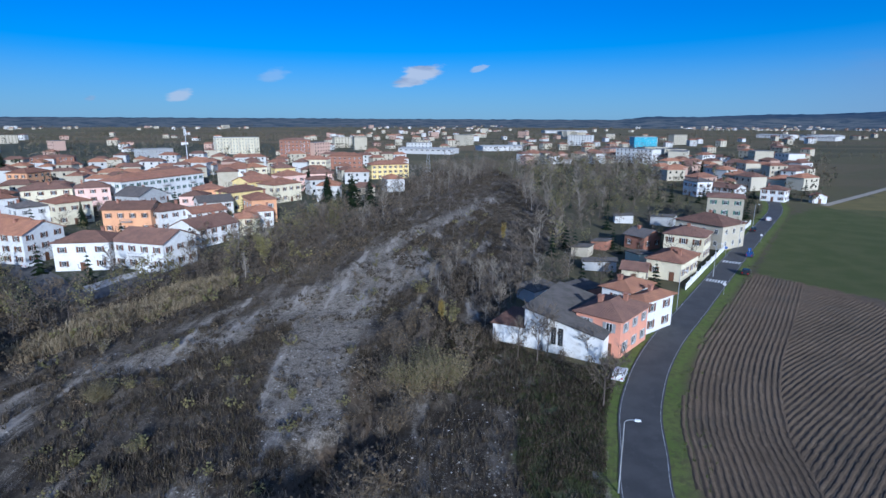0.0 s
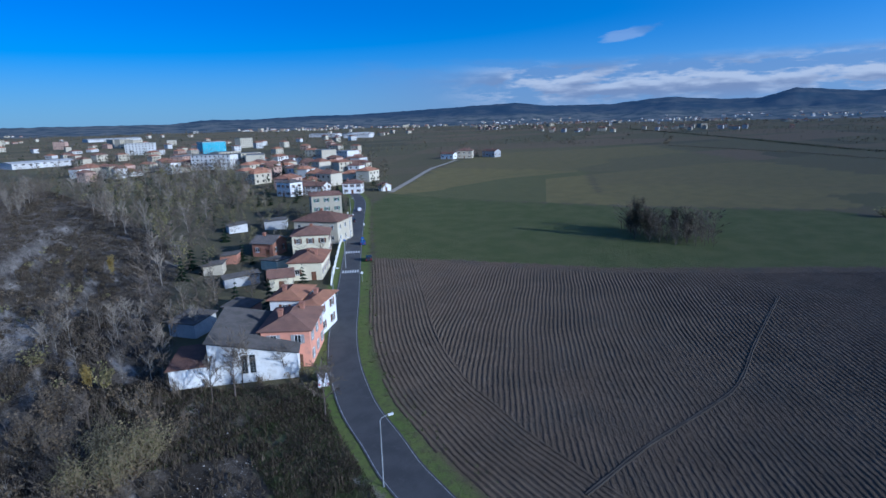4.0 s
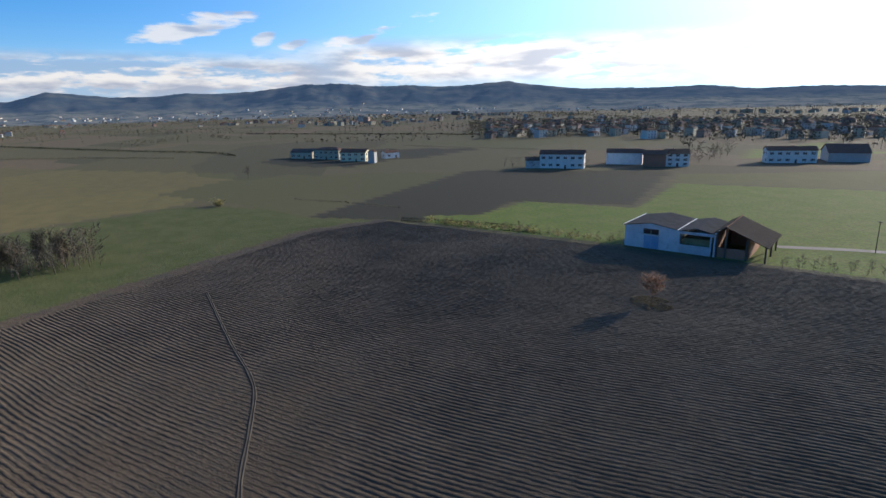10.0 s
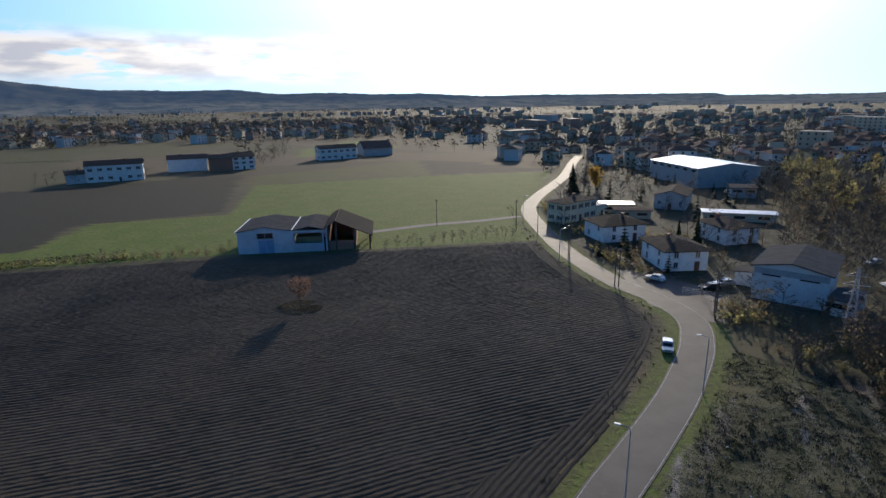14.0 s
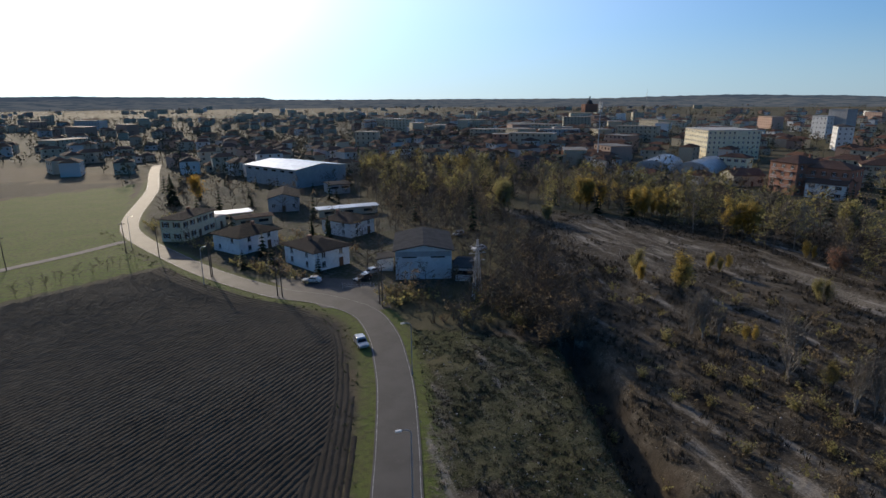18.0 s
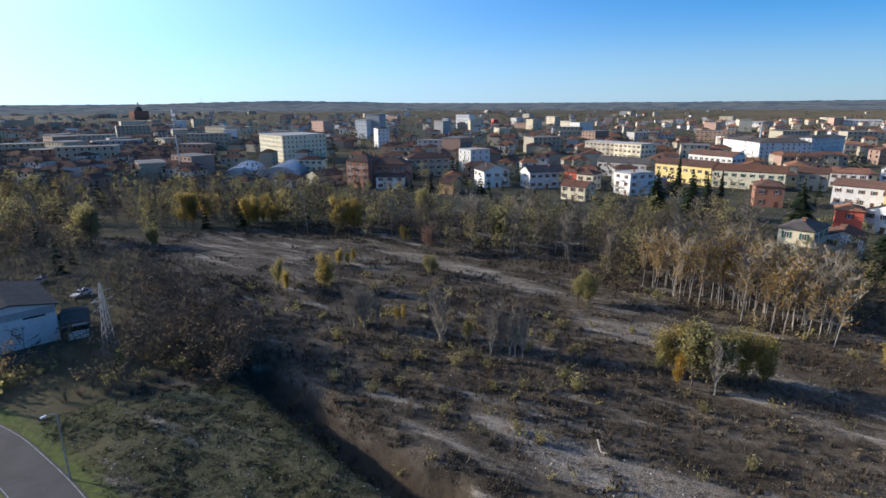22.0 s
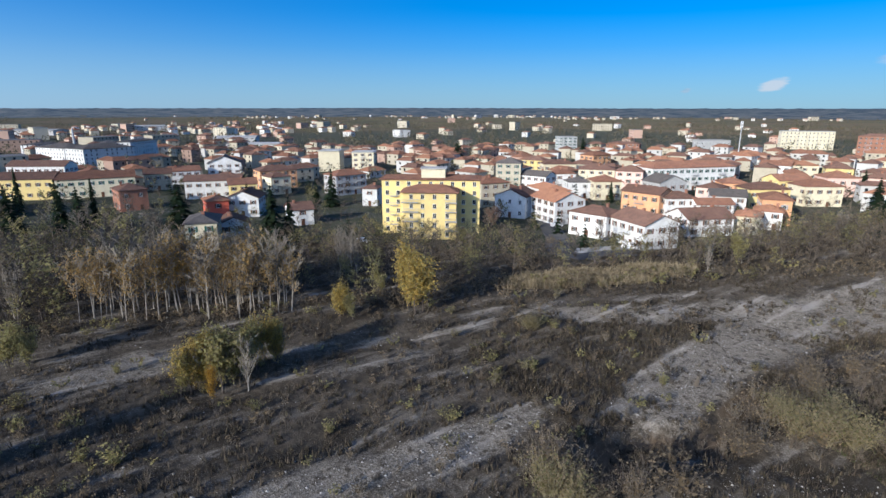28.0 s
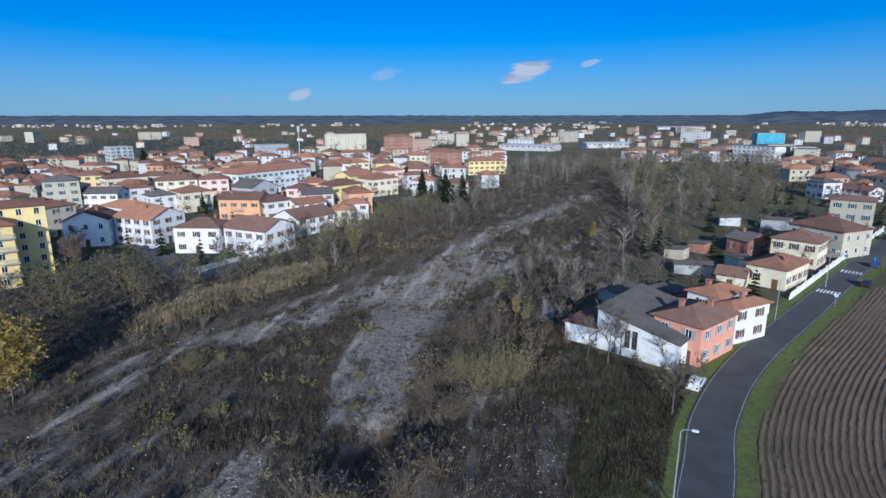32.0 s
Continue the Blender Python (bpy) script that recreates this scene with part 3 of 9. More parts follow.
# open plain: strips of fields in many dull greens and browns
cells = n.add("ShaderNodeTexVoronoi", {"Vector": n.add("ShaderNodeMapping", {"Vector": pos, "Scale": (0.0045, 0.011, 0.0), "Rotation": (0, 0, 0.5)}).outputs[0], "Scale": 1.0}, distance="CHEBYCHEV")
cv = n.xyz(cells.outputs["Color"])[0]
plain = n.mix(n.ramp(cv, 0.2, 0.75), (0.112, 0.10, 0.052), (0.15, 0.112, 0.068))
plain = n.mix(n.ramp(cv, 0.75, 0.95), plain, (0.085, 0.08, 0.046))
plain = n.mix(n.ramp(mid, 0.3, 0.7, 0.0, 0.4), plain, (0.098, 0.084, 0.053))
# the bed: brown growth in streaks along the old flow, with stones between
flow = n.add("ShaderNodeMapping", {"Vector": pos, "Rotation": (0, 0, radians(12)), "Scale": (0.32, 0.05, 0.3)}).outputs[0]
streak = n.noise(flow, 1.0, 6, 0.62)
dry = n.mix(n.ramp(small, 0.35, 0.65), (0.058, 0.047, 0.034), (0.108, 0.088, 0.064))
dry = n.mix(n.ramp(mid, 0.45, 0.62), dry, (0.042, 0.034, 0.024))
dry = n.mix(n.ramp(streak, 0.50, 0.66, 0.0, 0.75), dry, (0.16, 0.136, 0.105))
dry = n.mix(n.math("MULTIPLY", n.ramp(tiny, 0.54, 0.68), n.ramp(streak, 0.4, 0.6, 0.25, 0.95)), dry, (0.31, 0.277, 0.23))
grav = n.mix(n.ramp(tiny, 0.4, 0.62), (0.115, 0.097, 0.074), (0.325, 0.285, 0.23))
grav = n.mix(n.ramp(small, 0.48, 0.66), grav, (0.07, 0.057, 0.041))
grav = n.mix(n.ramp(streak, 0.52, 0.68, 0.0, 0.8), grav, (0.38, 0.34, 0.285))
green = n.mix(n.ramp(mid, 0.35, 0.65), (0.08, 0.092, 0.032), (0.102, 0.106, 0.042))
lush = n.mix(n.ramp(mid, 0.35, 0.65), (0.125, 0.185, 0.03), (0.165, 0.20, 0.045))
lush = n.mix(n.ramp(small, 0.45, 0.62, 0.0, 0.6), lush, (0.085, 0.085, 0.04))
lush = n.mix(n.ramp(tiny, 0.5, 0.66, 0.0, 0.5), lush, (0.12, 0.10, 0.06))
tan = n.mix(n.ramp(mid, 0.3, 0.7), (0.185, 0.15, 0.06), (0.15, 0.128, 0.054))
tan = n.mix(n.ramp(cv, 0.4, 0.6, 0.0, 0.6), tan, (0.085, 0.095, 0.042))
dark = n.mix(n.ramp(small, 0.3, 0.7), (0.044, 0.043, 0.03), (0.057, 0.052, 0.037))
soil = n.mix(n.ramp(small, 0.35, 0.65), (0.096, 0.071, 0.048), (0.127, 0.094, 0.064))
soil = n.mix(n.ramp(mid, 0.4, 0.7), soil, (0.088, 0.073, 0.055))
paved = n.mix(n.ramp(mid, 0.35, 0.6), (0.06, 0.06, 0.04), (0.115, 0.108, 0.095))
paved = n.mix(n.ramp(small, 0.42, 0.56), paved, (0.05, 0.056, 0.03))
col = plain
for f, c in ((ta, tan), (da, dark), (ga, green), (wa, paved), (ba, dry), (pa, soil), (la, lush), (va, grav)):
    if f is va:
        f = n.ramp(n.math("ADD", f, n.math("ADD", n.math("MULTIPLY", n.math("SUBTRACT", streak, 0.5), 1.6), n.math("MULTIPLY", n.math("SUBTRACT", small, 0.5), 1.0))), 0.36, 0.85)
    else:
        f = n.math("MULTIPLY", f, n.ramp(n.math("ADD", f, n.math("MULTIPLY", small, 0.9)), 0.55, 0.95), True)
    col = n.mix(f, col, c)
bmp = n.add("ShaderNodeBump", {"Strength": 0.8, "Distance": 0.3, "Height": n.math("ADD", small, n.math("MULTIPLY", tiny, 0.4))})
p = n.add("ShaderNodeBsdfPrincipled", {"Base Color": col, "Roughness": 0.95, "Diffuse Roughness": n.math("ADD", 0.35, n.math("MULTIPLY", pa, 0.6), True), "Specular IOR Level": 0.1, "Normal": bmp.outputs[0]})
n.tree.links.new(p.outputs[0], n.add("ShaderNodeOutputMaterial").inputs[0])
me.materials.append(m)
tagged(new("ground", me), "river plain with gravel bed, meadows and ploughed soil", "ground", kind="structure")


# ---- road ----
def ribbon(name, line, half, z, material, offset=0.0, a=0, b=None, dash=None):
    """A strip along a line, sideways by offset; dash: (on, off) in steps."""
    bm = bmesh.new()
    L = line[a:b]
    prev = None
    for k in range(len(L)):
        d = (L[min(k + 1, len(L) - 1)] - L[max(k - 1, 0)]).normalized()
        s = Vector((-d.y, d.x, 0))
        if dash and k % (dash[0] + dash[1]) >= dash[0]:
            prev = None
            continue
        c = L[k] + s * offset
        now = (bm.verts.new((c + s * half).to_tuple()[:2] + (z,)), bm.verts.new((c - s * half).to_tuple()[:2] + (z,)))
        if prev:
            bm.faces.new((prev[0], prev[1], now[1], now[0]))
        prev = now
    bmesh.ops.recalc_face_normals(bm, faces=bm.faces)
    for f in bm.faces:
        if f.normal.z < 0:
            f.normal_flip()
    return part(name, bm, material)


tagged(ribbon("road", road_line, ROAD_W, 0.03, ASPHALT), "narrow grey asphalt country road", "road", kind="structure")
tagged(ribbon("road_edge_line", road_line, 0.045, 0.037, WORN_PAINT, ROAD_W - 0.25), "worn white edge line", "road marking", kind="structure")
tagged(ribbon("road_edge_line", road_line, 0.045, 0.037, WORN_PAINT, -ROAD_W + 0.25), "worn white edge line", "road marking", kind="structure")

# ---- far ridges ----
RIDGE = [(-180, 0.3), (-179.2, 0.1), (-146.7, 0.09), (-135.4, 0.34), (-124.6, 0.09), (-110.6, -0.02), (-60, 0.15), (-10, 0.12), (8, 0.1), (17.8, 0.1), (19.9, 0.38), (24.4, 0.35), (30.0, 0.58), (33.5, 0.56), (50.3, 1.36), (53.6, 0.99), (55.8, 1.0), (59.5, 0.97), (62.3, 1.27), (64.7, 1.48), (69.1, 1.14), (72.2, 1.13), (74.7, 1.87), (79.3, 1.4), (82.7, 1.43), (85.2, 1.7), (87.4, 1.59), (91.1, 1.76), (96.4, 2.36), (99.4, 2.2), (103.6, 2.05), (106.4, 2.1), (109.2, 1.89), (112.4, 2.0), (114.7, 2.18), (116.0, 2.26), (117.7, 1.94), (120.3, 1.66), (123.2, 1.33), (125.7, 1.34), (129.4, 1.24), (134.3, 1.32), (138.1, 0.88), (143.4, 0.94), (147.7, 0.75), (152.2, 0.76), (158.1, 0.41), (163.3, 0.45), (172.6, 0.37), (180, 0.3)]
HILL = bpy.data.materials.new("haze_tinted_hills")
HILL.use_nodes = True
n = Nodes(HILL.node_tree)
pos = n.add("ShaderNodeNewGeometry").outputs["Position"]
# wooded slopes tinted bluish: air haze put into the base colour
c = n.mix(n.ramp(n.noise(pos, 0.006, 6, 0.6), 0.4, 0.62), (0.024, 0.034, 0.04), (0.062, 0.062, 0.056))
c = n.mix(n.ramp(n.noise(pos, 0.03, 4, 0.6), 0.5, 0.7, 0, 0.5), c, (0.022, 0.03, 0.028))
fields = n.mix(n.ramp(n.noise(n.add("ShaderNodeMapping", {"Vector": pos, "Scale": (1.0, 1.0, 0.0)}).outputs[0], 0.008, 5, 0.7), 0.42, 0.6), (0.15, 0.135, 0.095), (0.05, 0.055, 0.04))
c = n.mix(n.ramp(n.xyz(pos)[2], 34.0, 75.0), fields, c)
# even blue glow imitates haze in front of the hills, which are no source
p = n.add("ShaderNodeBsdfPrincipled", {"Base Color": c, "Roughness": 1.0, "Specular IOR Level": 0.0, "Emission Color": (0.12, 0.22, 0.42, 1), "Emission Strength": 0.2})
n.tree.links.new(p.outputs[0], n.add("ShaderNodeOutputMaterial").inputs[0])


def hill_z(az, rad):
    """Height of the hills over bearing (radians) and distance; the crest follows RIDGE."""
    f = (rad - 2900) / 1850
    crest = np.interp(np.degrees(az), [a for a, _ in RIDGE], [e for _, e in RIDGE])
    x, y = np.sin(az) * rad, np.cos(az) * rad
    rough = fbm(x, y, 0.0032, 1.0) + 0.5 * fbm(x, y, 0.011, 4.0)
    el = np.radians(np.maximum(crest, 0.02))
    z = (np.tan(el) * rad + 39) * f ** 1.25 * (1 + 0.75 * rough * (1 - f) ** 0.6) + 8 * np.abs(fbm(x, y, 0.03, 7.0)) * f
    return np.where(crest > 0.12, z, z * 0.96) - 4 * (1 - f)


def hill_range():
    """Hills as one sheet over bearing and distance."""
    az = np.radians(np.arange(-180, 180.01, 0.3))
    rows = 22
    V = []
    for k in range(rows):
        rad = 2900 + 1850 * k / (rows - 1)
        V.append(np.stack([np.sin(az) * rad, np.cos(az) * rad, hill_z(az, rad)], -1))
    back = V[-1].copy()
    back[:, :2] *= 1.012
    back[:, 2] = -5
    V = np.concatenate(V + [back])
    q = len(az)
    F = [(r * q + j, r * q + j + 1, (r + 1) * q + j + 1, (r + 1) * q + j) for r in range(rows) for j in range(q - 1)]
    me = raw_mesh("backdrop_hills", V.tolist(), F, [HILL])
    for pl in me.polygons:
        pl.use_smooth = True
    return tagged(new("backdrop_hills", me), "distant wooded hill range with blue haze in its colour and glow", "hills", kind="structure")


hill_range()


# ---- buildings ----
def window_mesh(name, w, h, shutter, sill=True):
    """A window for a wall that faces -y: frame, dark panes, open shutters, sill."""
    bm = bmesh.new()
    t = 0.08
    for x0, z0, x1, z1 in ((-w / 2, 0, w / 2, t), (-w / 2, h - t, w / 2, h), (-w / 2, t, -w / 2 + t, h - t), (w / 2 - t, t, w / 2, h - t), (-t / 2, t, t / 2, h - t)):
        box(bm, x0, -0.05, z0, x1, 0.05, z1, 0)
    box(bm, -w / 2 + t, -0.015, t, -t / 2, 0.03, h - t, 1)
    box(bm, t / 2, -0.015, t, w / 2 - t, 0.03, h - t, 1)
    mats = [FRAME_WHITE, GLASS]
    if shutter:
        mats.append(shutter)
        for s in (-1, 1):
            x0, x1 = sorted((s * w / 2, s * w))
            box(bm, x0 + 0.02, -0.09, -0.02, x1 - 0.02, -0.03, h + 0.02, 2)
            for k in range(5):
                zz = h * (k + 0.5) / 5
                box(bm, x0 + 0.08, -0.105, zz - 0.03, x1 - 0.08, -0.088, zz + 0.03, 2)
    if sill:
        mats.append(CONCRETE)
        box(bm, -w / 2 - 0.12, -0.18, -0.1, w / 2 + 0.12, 0.05, -0.02, len(mats) - 1)
    me = bpy.data.meshes.new(name)
    bm.to_mesh(me)
    bm.free()
    for one in mats:
        me.materials.append(one)
    return me


WIN = {k: window_mesh("window", 1.1, 1.45, s) for k, s in (("none", None), ("brown", SHUTTERS["brown"]), ("green", SHUTTERS["green"]), ("grey", SHUTTERS["grey"]))}


def door_mesh():
    bm = bmesh.new()
    box(bm, -0.6, -0.06, 0, 0.6, 0.04, 2.2, 0)
    for x in (-0.5, 0.06):
        for z in (0.2, 1.2):
            box(bm, x, -0.08, z, x + 0.44, -0.055, z + 0.85, 0)
    rod(bm, (0.45, -0.12, 1.05), (0.45, -0.06, 1.05), 0.04, 0.04, 5, 1)
    me = bpy.data.meshes.new("door")
    bm.to_mesh(me)
    bm.free()
    me.materials.append(SHUTTERS["brown"])
    me.materials.append(POLE)
    return me


def piece(name, mat, *boxes):
    bm = bmesh.new()
    for b in boxes:
        box(bm, *b)
    me = bpy.data.meshes.new(name)
    bm.to_mesh(me)
    bm.free()
    me.materials.append(mat)
    return me


W_FRAME = piece("window", FRAME_WHITE, (-0.55, -0.05, 0, 0.55, 0.05, 0.08), (-0.55, -0.05, 1.37, 0.55, 0.05, 1.45), (-0.55, -0.05, 0.08, -0.47, 0.05, 1.37), (0.47, -0.05, 0.08, 0.55, 0.05, 1.37), (-0.04, -0.05, 0.08, 0.04, 0.05, 1.37))
W_PANE = piece("pane", GLASS, (-0.215, -0.015, 0.08, 0.215, 0.03, 1.37))
W_SILL = piece("sill", CONCRETE, (-0.67, -0.18, -0.1, 0.67, 0.05, -0.005))
W_SHUT = {k: piece("shutter", SHUTTERS[k], (-0.26, -0.09, -0.02, 0.26, -0.052, 1.47), *[(-0.19, -0.105, z, 0.19, -0.088, z + 0.07) for z in (0.1, 0.3, 0.5, 0.7, 0.9, 1.1, 1.3)]) for k in ("brown", "green", "grey")}


def fine_window(e, m, style):
    wd = part("window", W_FRAME, None, e, m=m)
    for x in (-0.255, 0.255):
        part("pane", W_PANE, None, wd, m=pose(x, 0, 0))
    part("sill", W_SILL, None, wd)
    if style in W_SHUT:
        for x in (-0.84, 0.84):
            part("shutter", W_SHUT[style], None, wd, m=pose(x, 0, 0))


DOOR = door_mesh()


def balcony_mesh(w):
    bm = bmesh.new()
    box(bm, -w / 2, -1.2, -0.15, w / 2, 0, 0, 0)
    box(bm, -w / 2, -1.2, 0.95, w / 2, -1.14, 1.02, 1)
    for s in (-w / 2, w / 2 - 0.06):
        box(bm, s, -1.14, 0.95, s + 0.06, 0, 1.02, 1)
    k = int(w / 0.25)
    for j in range(k + 1):
        x = -w / 2 + (w - 0.04) * j / k
        box(bm, x, -1.19, 0, x + 0.03, -1.16, 0.95, 1)
    me = bpy.data.meshes.new("balcony")
    bm.to_mesh(me)
    bm.free()
    me.materials.append(CONCRETE)
    me.materials.append(POLE)
    return me


BALC = {w: balcony_mesh(w) for w in (2.4, 3.6, 5.0)}


def roof_hip(w, d, h, o, rise, t=0.18):
    """Hip roof over a body x -w/2..w/2, y 0..d."""
    bm = bmesh.new()
    x0, x1, y0, y1 = -w / 2 - o, w / 2 + o, -o, d + o
    W, D = x1 - x0, y1 - y0
    k = min(W, D) / 2
    r0, r1 = ((x0 + k, y0 + k), (x1 - k, y0 + k)) if W >= D else ((x0 + k, y0 + k), (x0 + k, y1 - k))
    z = h + t
    pts = [(x0, y0, h), (x1, y0, h), (x1, y1, h), (x0, y1, h), (x0, y0, z), (x1, y0, z), (x1, y1, z), (x0, y1, z)]
    faces = [(3, 2, 1, 0), (0, 1, 5, 4), (1, 2, 6, 5), (2, 3, 7, 6), (3, 0, 4, 7)]
    if abs(W - D) < 0.4:
        pts += [(x0 + W / 2, y0 + D / 2, z + rise)]
        faces += [(4, 5, 8), (5, 6, 8), (6, 7, 8), (7, 4, 8)]
    else:
        pts += [(*r0, z + rise), (*r1, z + rise)]
        faces += [(4, 5, 9, 8), (5, 6, 9), (6, 7, 8, 9), (7, 4, 8)] if W >= D else [(4, 5, 8), (5, 6, 9, 8), (6, 7, 9), (7, 4, 8, 9)]
    solid(bm, pts, faces)
    return bm


def roof_gable(w, d, h, o, rise, along="x", t=0.18):
    bm = bmesh.new()
    x0, x1, y0, y1 = -w / 2 - o, w / 2 + o, -o, d + o
    if along == "x":
        ym, drop = d / 2, rise * o / (d / 2)
        prof = [(y0, h - drop), (ym, h + rise), (y1, h - drop), (y1, h - drop + t), (ym, h + rise + t), (y0, h - drop + t)]
        pts = [(x, y, z) for x in (x0, x1) for y, z in prof]
    else:
        drop = rise * o / (w / 2)
        prof = [(x0, h - drop), (0, h + rise), (x1, h - drop), (x1, h - drop + t), (0, h + rise + t), (x0, h - drop + t)]
        pts = [(x, y, z) for y in (y1, y0) for x, z in prof]
    faces = [(0, 1, 4, 5), (1, 2, 3, 4), (6, 11, 10, 7), (7, 10, 9, 8)] + [(j, (j + 1) % 6 + 6 - 6, (j + 1) % 6 + 6, j + 6) for j in range(6)]
    solid(bm, pts, faces)
    bmesh.ops.recalc_face_normals(bm, faces=bm.faces)
    return bm


def body(w, d, h, rise=0.0, along=None, slope=None):
    """Walls: a box, with gable peaks or a slanting top."""
    bm = bmesh.new()
    x0, x1, y0, y1 = -w / 2, w / 2, 0, d
    if slope:
        hl, hr = slope
        solid(bm, [(x0, y0, -0.3), (x1, y0, -0.3), (x1, y1, -0.3), (x0, y1, -0.3), (x0, y0, hl), (x1, y0, hr), (x1, y1, hr), (x0, y1, hl)], [(3, 2, 1, 0), (4, 5, 6, 7), (0, 1, 5, 4), (1, 2, 6, 5), (2, 3, 7, 6), (3, 0, 4, 7)])
        return bm
    box(bm, x0, y0, -0.3, x1, y1, h)
    if along == "x":
        solid(bm, [(x0, y0, h), (x1, y0, h), (x1, y1, h), (x0, y1, h), (x0, d / 2, h + rise), (x1, d / 2, h + rise)], [(0, 3, 4), (1, 5, 2), (0, 4, 5, 1), (3, 2, 5, 4)])
    elif along == "y":
        solid(bm, [(x0, y0, h), (x1, y0, h), (x1, y1, h), (x0, y1, h), (0, y0, h + rise), (0, y1, h + rise)], [(0, 4, 1), (3, 2, 5), (0, 3, 5, 4), (1, 4, 5, 2)])
    return bm


def chimney(parent, x, y, z):
    bm = bmesh.new()
    box(bm, -0.35, -0.35, -0.8, 0.35, 0.35, 0.9)
    box(bm, -0.45, -0.45, 0.9, 0.45, 0.45, 1.0)
    for s in (-0.3, 0.18):
        box(bm, s, -0.3, 1.0, s + 0.12, 0.3, 1.2)
    box(bm, -0.5, -0.5, 1.2, 0.5, 0.5, 1.28)
    part("chimney", bm, PLASTER["brick"], parent, m=pose(x, y, z))


TAKEN = []   # centres and radii of what is built


def place(a, b, flip=False):
    """Frame with its origin midway between a and b, x from a to b, y away to the left of that."""
    a, b = Vector((*a, 0)), Vector((*b, 0))
    ang = math.atan2(b.y - a.y, b.x - a.x)
    mid = (a + b) / 2
    return Matrix.Translation((mid.x, mid.y, gz(mid.x, mid.y))) @ Matrix.Rotation(ang, 4, "Z"), (b - a).length


def house(label, a, b, d, h, roof="hip", wall="white", tiles="red", floors=2, pitch=0.42, win="brown", over=0.55, chim=1, balc=0, category="house", step=3.0, name="house", sides=(1, 1, 1, 1), door=True, group="", fine=True):
    m, w = place(a, b)
    e = new(name)
    e.matrix_world = m
    tagged(e, label, category, group)
    kind, _, along = roof.partition(" ")
    along = along or "x"
    span = min(w, d) if kind == "hip" else (d if along == "x" else w)
    rise = span / 2 * pitch
    if kind == "gable":
        part("wall", body(w, d, h, rise * 0.97, along), PLASTER[wall], e)
        part("roof", roof_gable(w, d, h, over, rise, along), TILES[tiles], e)
    elif kind == "hip":
        part("wall", body(w, d, h), PLASTER[wall], e)
        part("roof", roof_hip(w, d, h, over, rise), TILES[tiles], e)
    else:
        part("wall", body(w, d, h), PLASTER[wall], e)
        bm = bmesh.new()
        box(bm, -w / 2 - over, -over, h, w / 2 + over, d + over, h + 0.25)
        box(bm, -w / 2 + 0.3, 0.3, h + 0.25, w / 2 - 0.3, d - 0.3, h + 0.45)
        part("roof", bm, CONCRETE, e)
        rise = 0.4
    TAKEN.append((*(m @ Vector((0, d / 2, 0))).xy, max(w, d) * 0.62))
    r = random.Random(int(abs(m.translation.x * 13 + m.translation.y * 7)))
    for _ in range(chim):
        chimney(e, r.uniform(-0.3, 0.3) * w, d * r.uniform(0.3, 0.7), h + rise * 0.75)
    if not floors:
        return e
    fh = h / floors
    walls = ((w, pose(0, 0, 0)), (d, pose(w / 2, d / 2, 0, 0, 0, 90)), (w, pose(0, d, 0, 0, 0, 180)), (d, pose(-w / 2, d / 2, 0, 0, 0, -90)))
    for side, (length, wm) in enumerate(walls):
        if not sides[side]:
            continue
        cnt = max(1, int((length - 0.8) / step))
        for f in range(floors):
            for k in range(cnt):
                x = (k + 0.5) * length / cnt - length / 2
                if door and side == 0 and f == 0 and k == cnt // 2:
                    part("door", DOOR, None, e, m=wm @ pose(x, 0, 0.02))
                    continue
                if r.random() < 0.1 and side:
                    continue
                at = wm @ pose(x, 0, f * fh + fh * 0.32)
                if fine:
                    fine_window(e, at, win)
                else:
                    part("window", WIN[win], None, e, m=at)
        if side == 0 and balc:
            for f in range(1, floors):
                for k in range(balc):
                    x = (k + 0.5) * length / balc - length / 2
                    part("balcony", BALC[3.6 if length / balc > 4.2 else 2.4], None, e, m=wm @ pose(x, 0, f * fh))
    return e


# ---- houses along the road ----
H = house
H("salmon plaster two-storey house with brown hip roof", (22.7, 87.7), (28.6, 82.5), 11, 6.3, "hip", "salmon", "brown", win="grey", chim=2)
H("white two-storey house with orange hip roof", (30.7, 100.8), (34.7, 96.6), 9, 6.6, "hip", "white", "orange", win="brown")
H("white two-storey house wing with orange hip roof", (33.8, 95.1), (35.9, 92.3), 9, 6.2, "hip", "white", "orange", win="brown", balc=1)
H("cream bungalow with red-brown hip roof", (50.4, 131.2), (56.7, 125.8), 13, 4.6, "hip", "cream", "red", floors=1, win="brown", chim=2)
H("small cream annex with low brown roof", (42.9, 126.7), (47.8, 124.2), 6, 3.2, "gable", "cream", "brown", floors=1, win="brown", chim=0)
H("cream two-storey house with brown hip roof", (62.8, 152.2), (71.3, 146.1), 10, 6.6, "hip", "cream", "brown", win="brown")
H("long tan house with brown hip roof", (74.1, 171.8), (82.6, 158.7), 12, 7.2, "hip", "tan", "brown", win="none")
H("grey-beige apartment block with low roof", (97.0, 199.7), (107.6, 194.5), 12, 10.5, "hip", "tan", "brown", floors=3, win="green", category="apartment block", name="apartment_block", chim=0, pitch=0.2)
H("white house with grey hip roof", (126.4, 288.0), (129.1, 277.9), 9, 7.5, "hip", "white", "grey")
H("low white house with brown gable roof", (137.5, 283.3), (144.4, 270.6), 9, 5, "gable", "white", "brown")
H("white house where the street ends", (154.7, 266.5), (162.3, 259.3), 9, 5.5, "hip", "white", "brown")
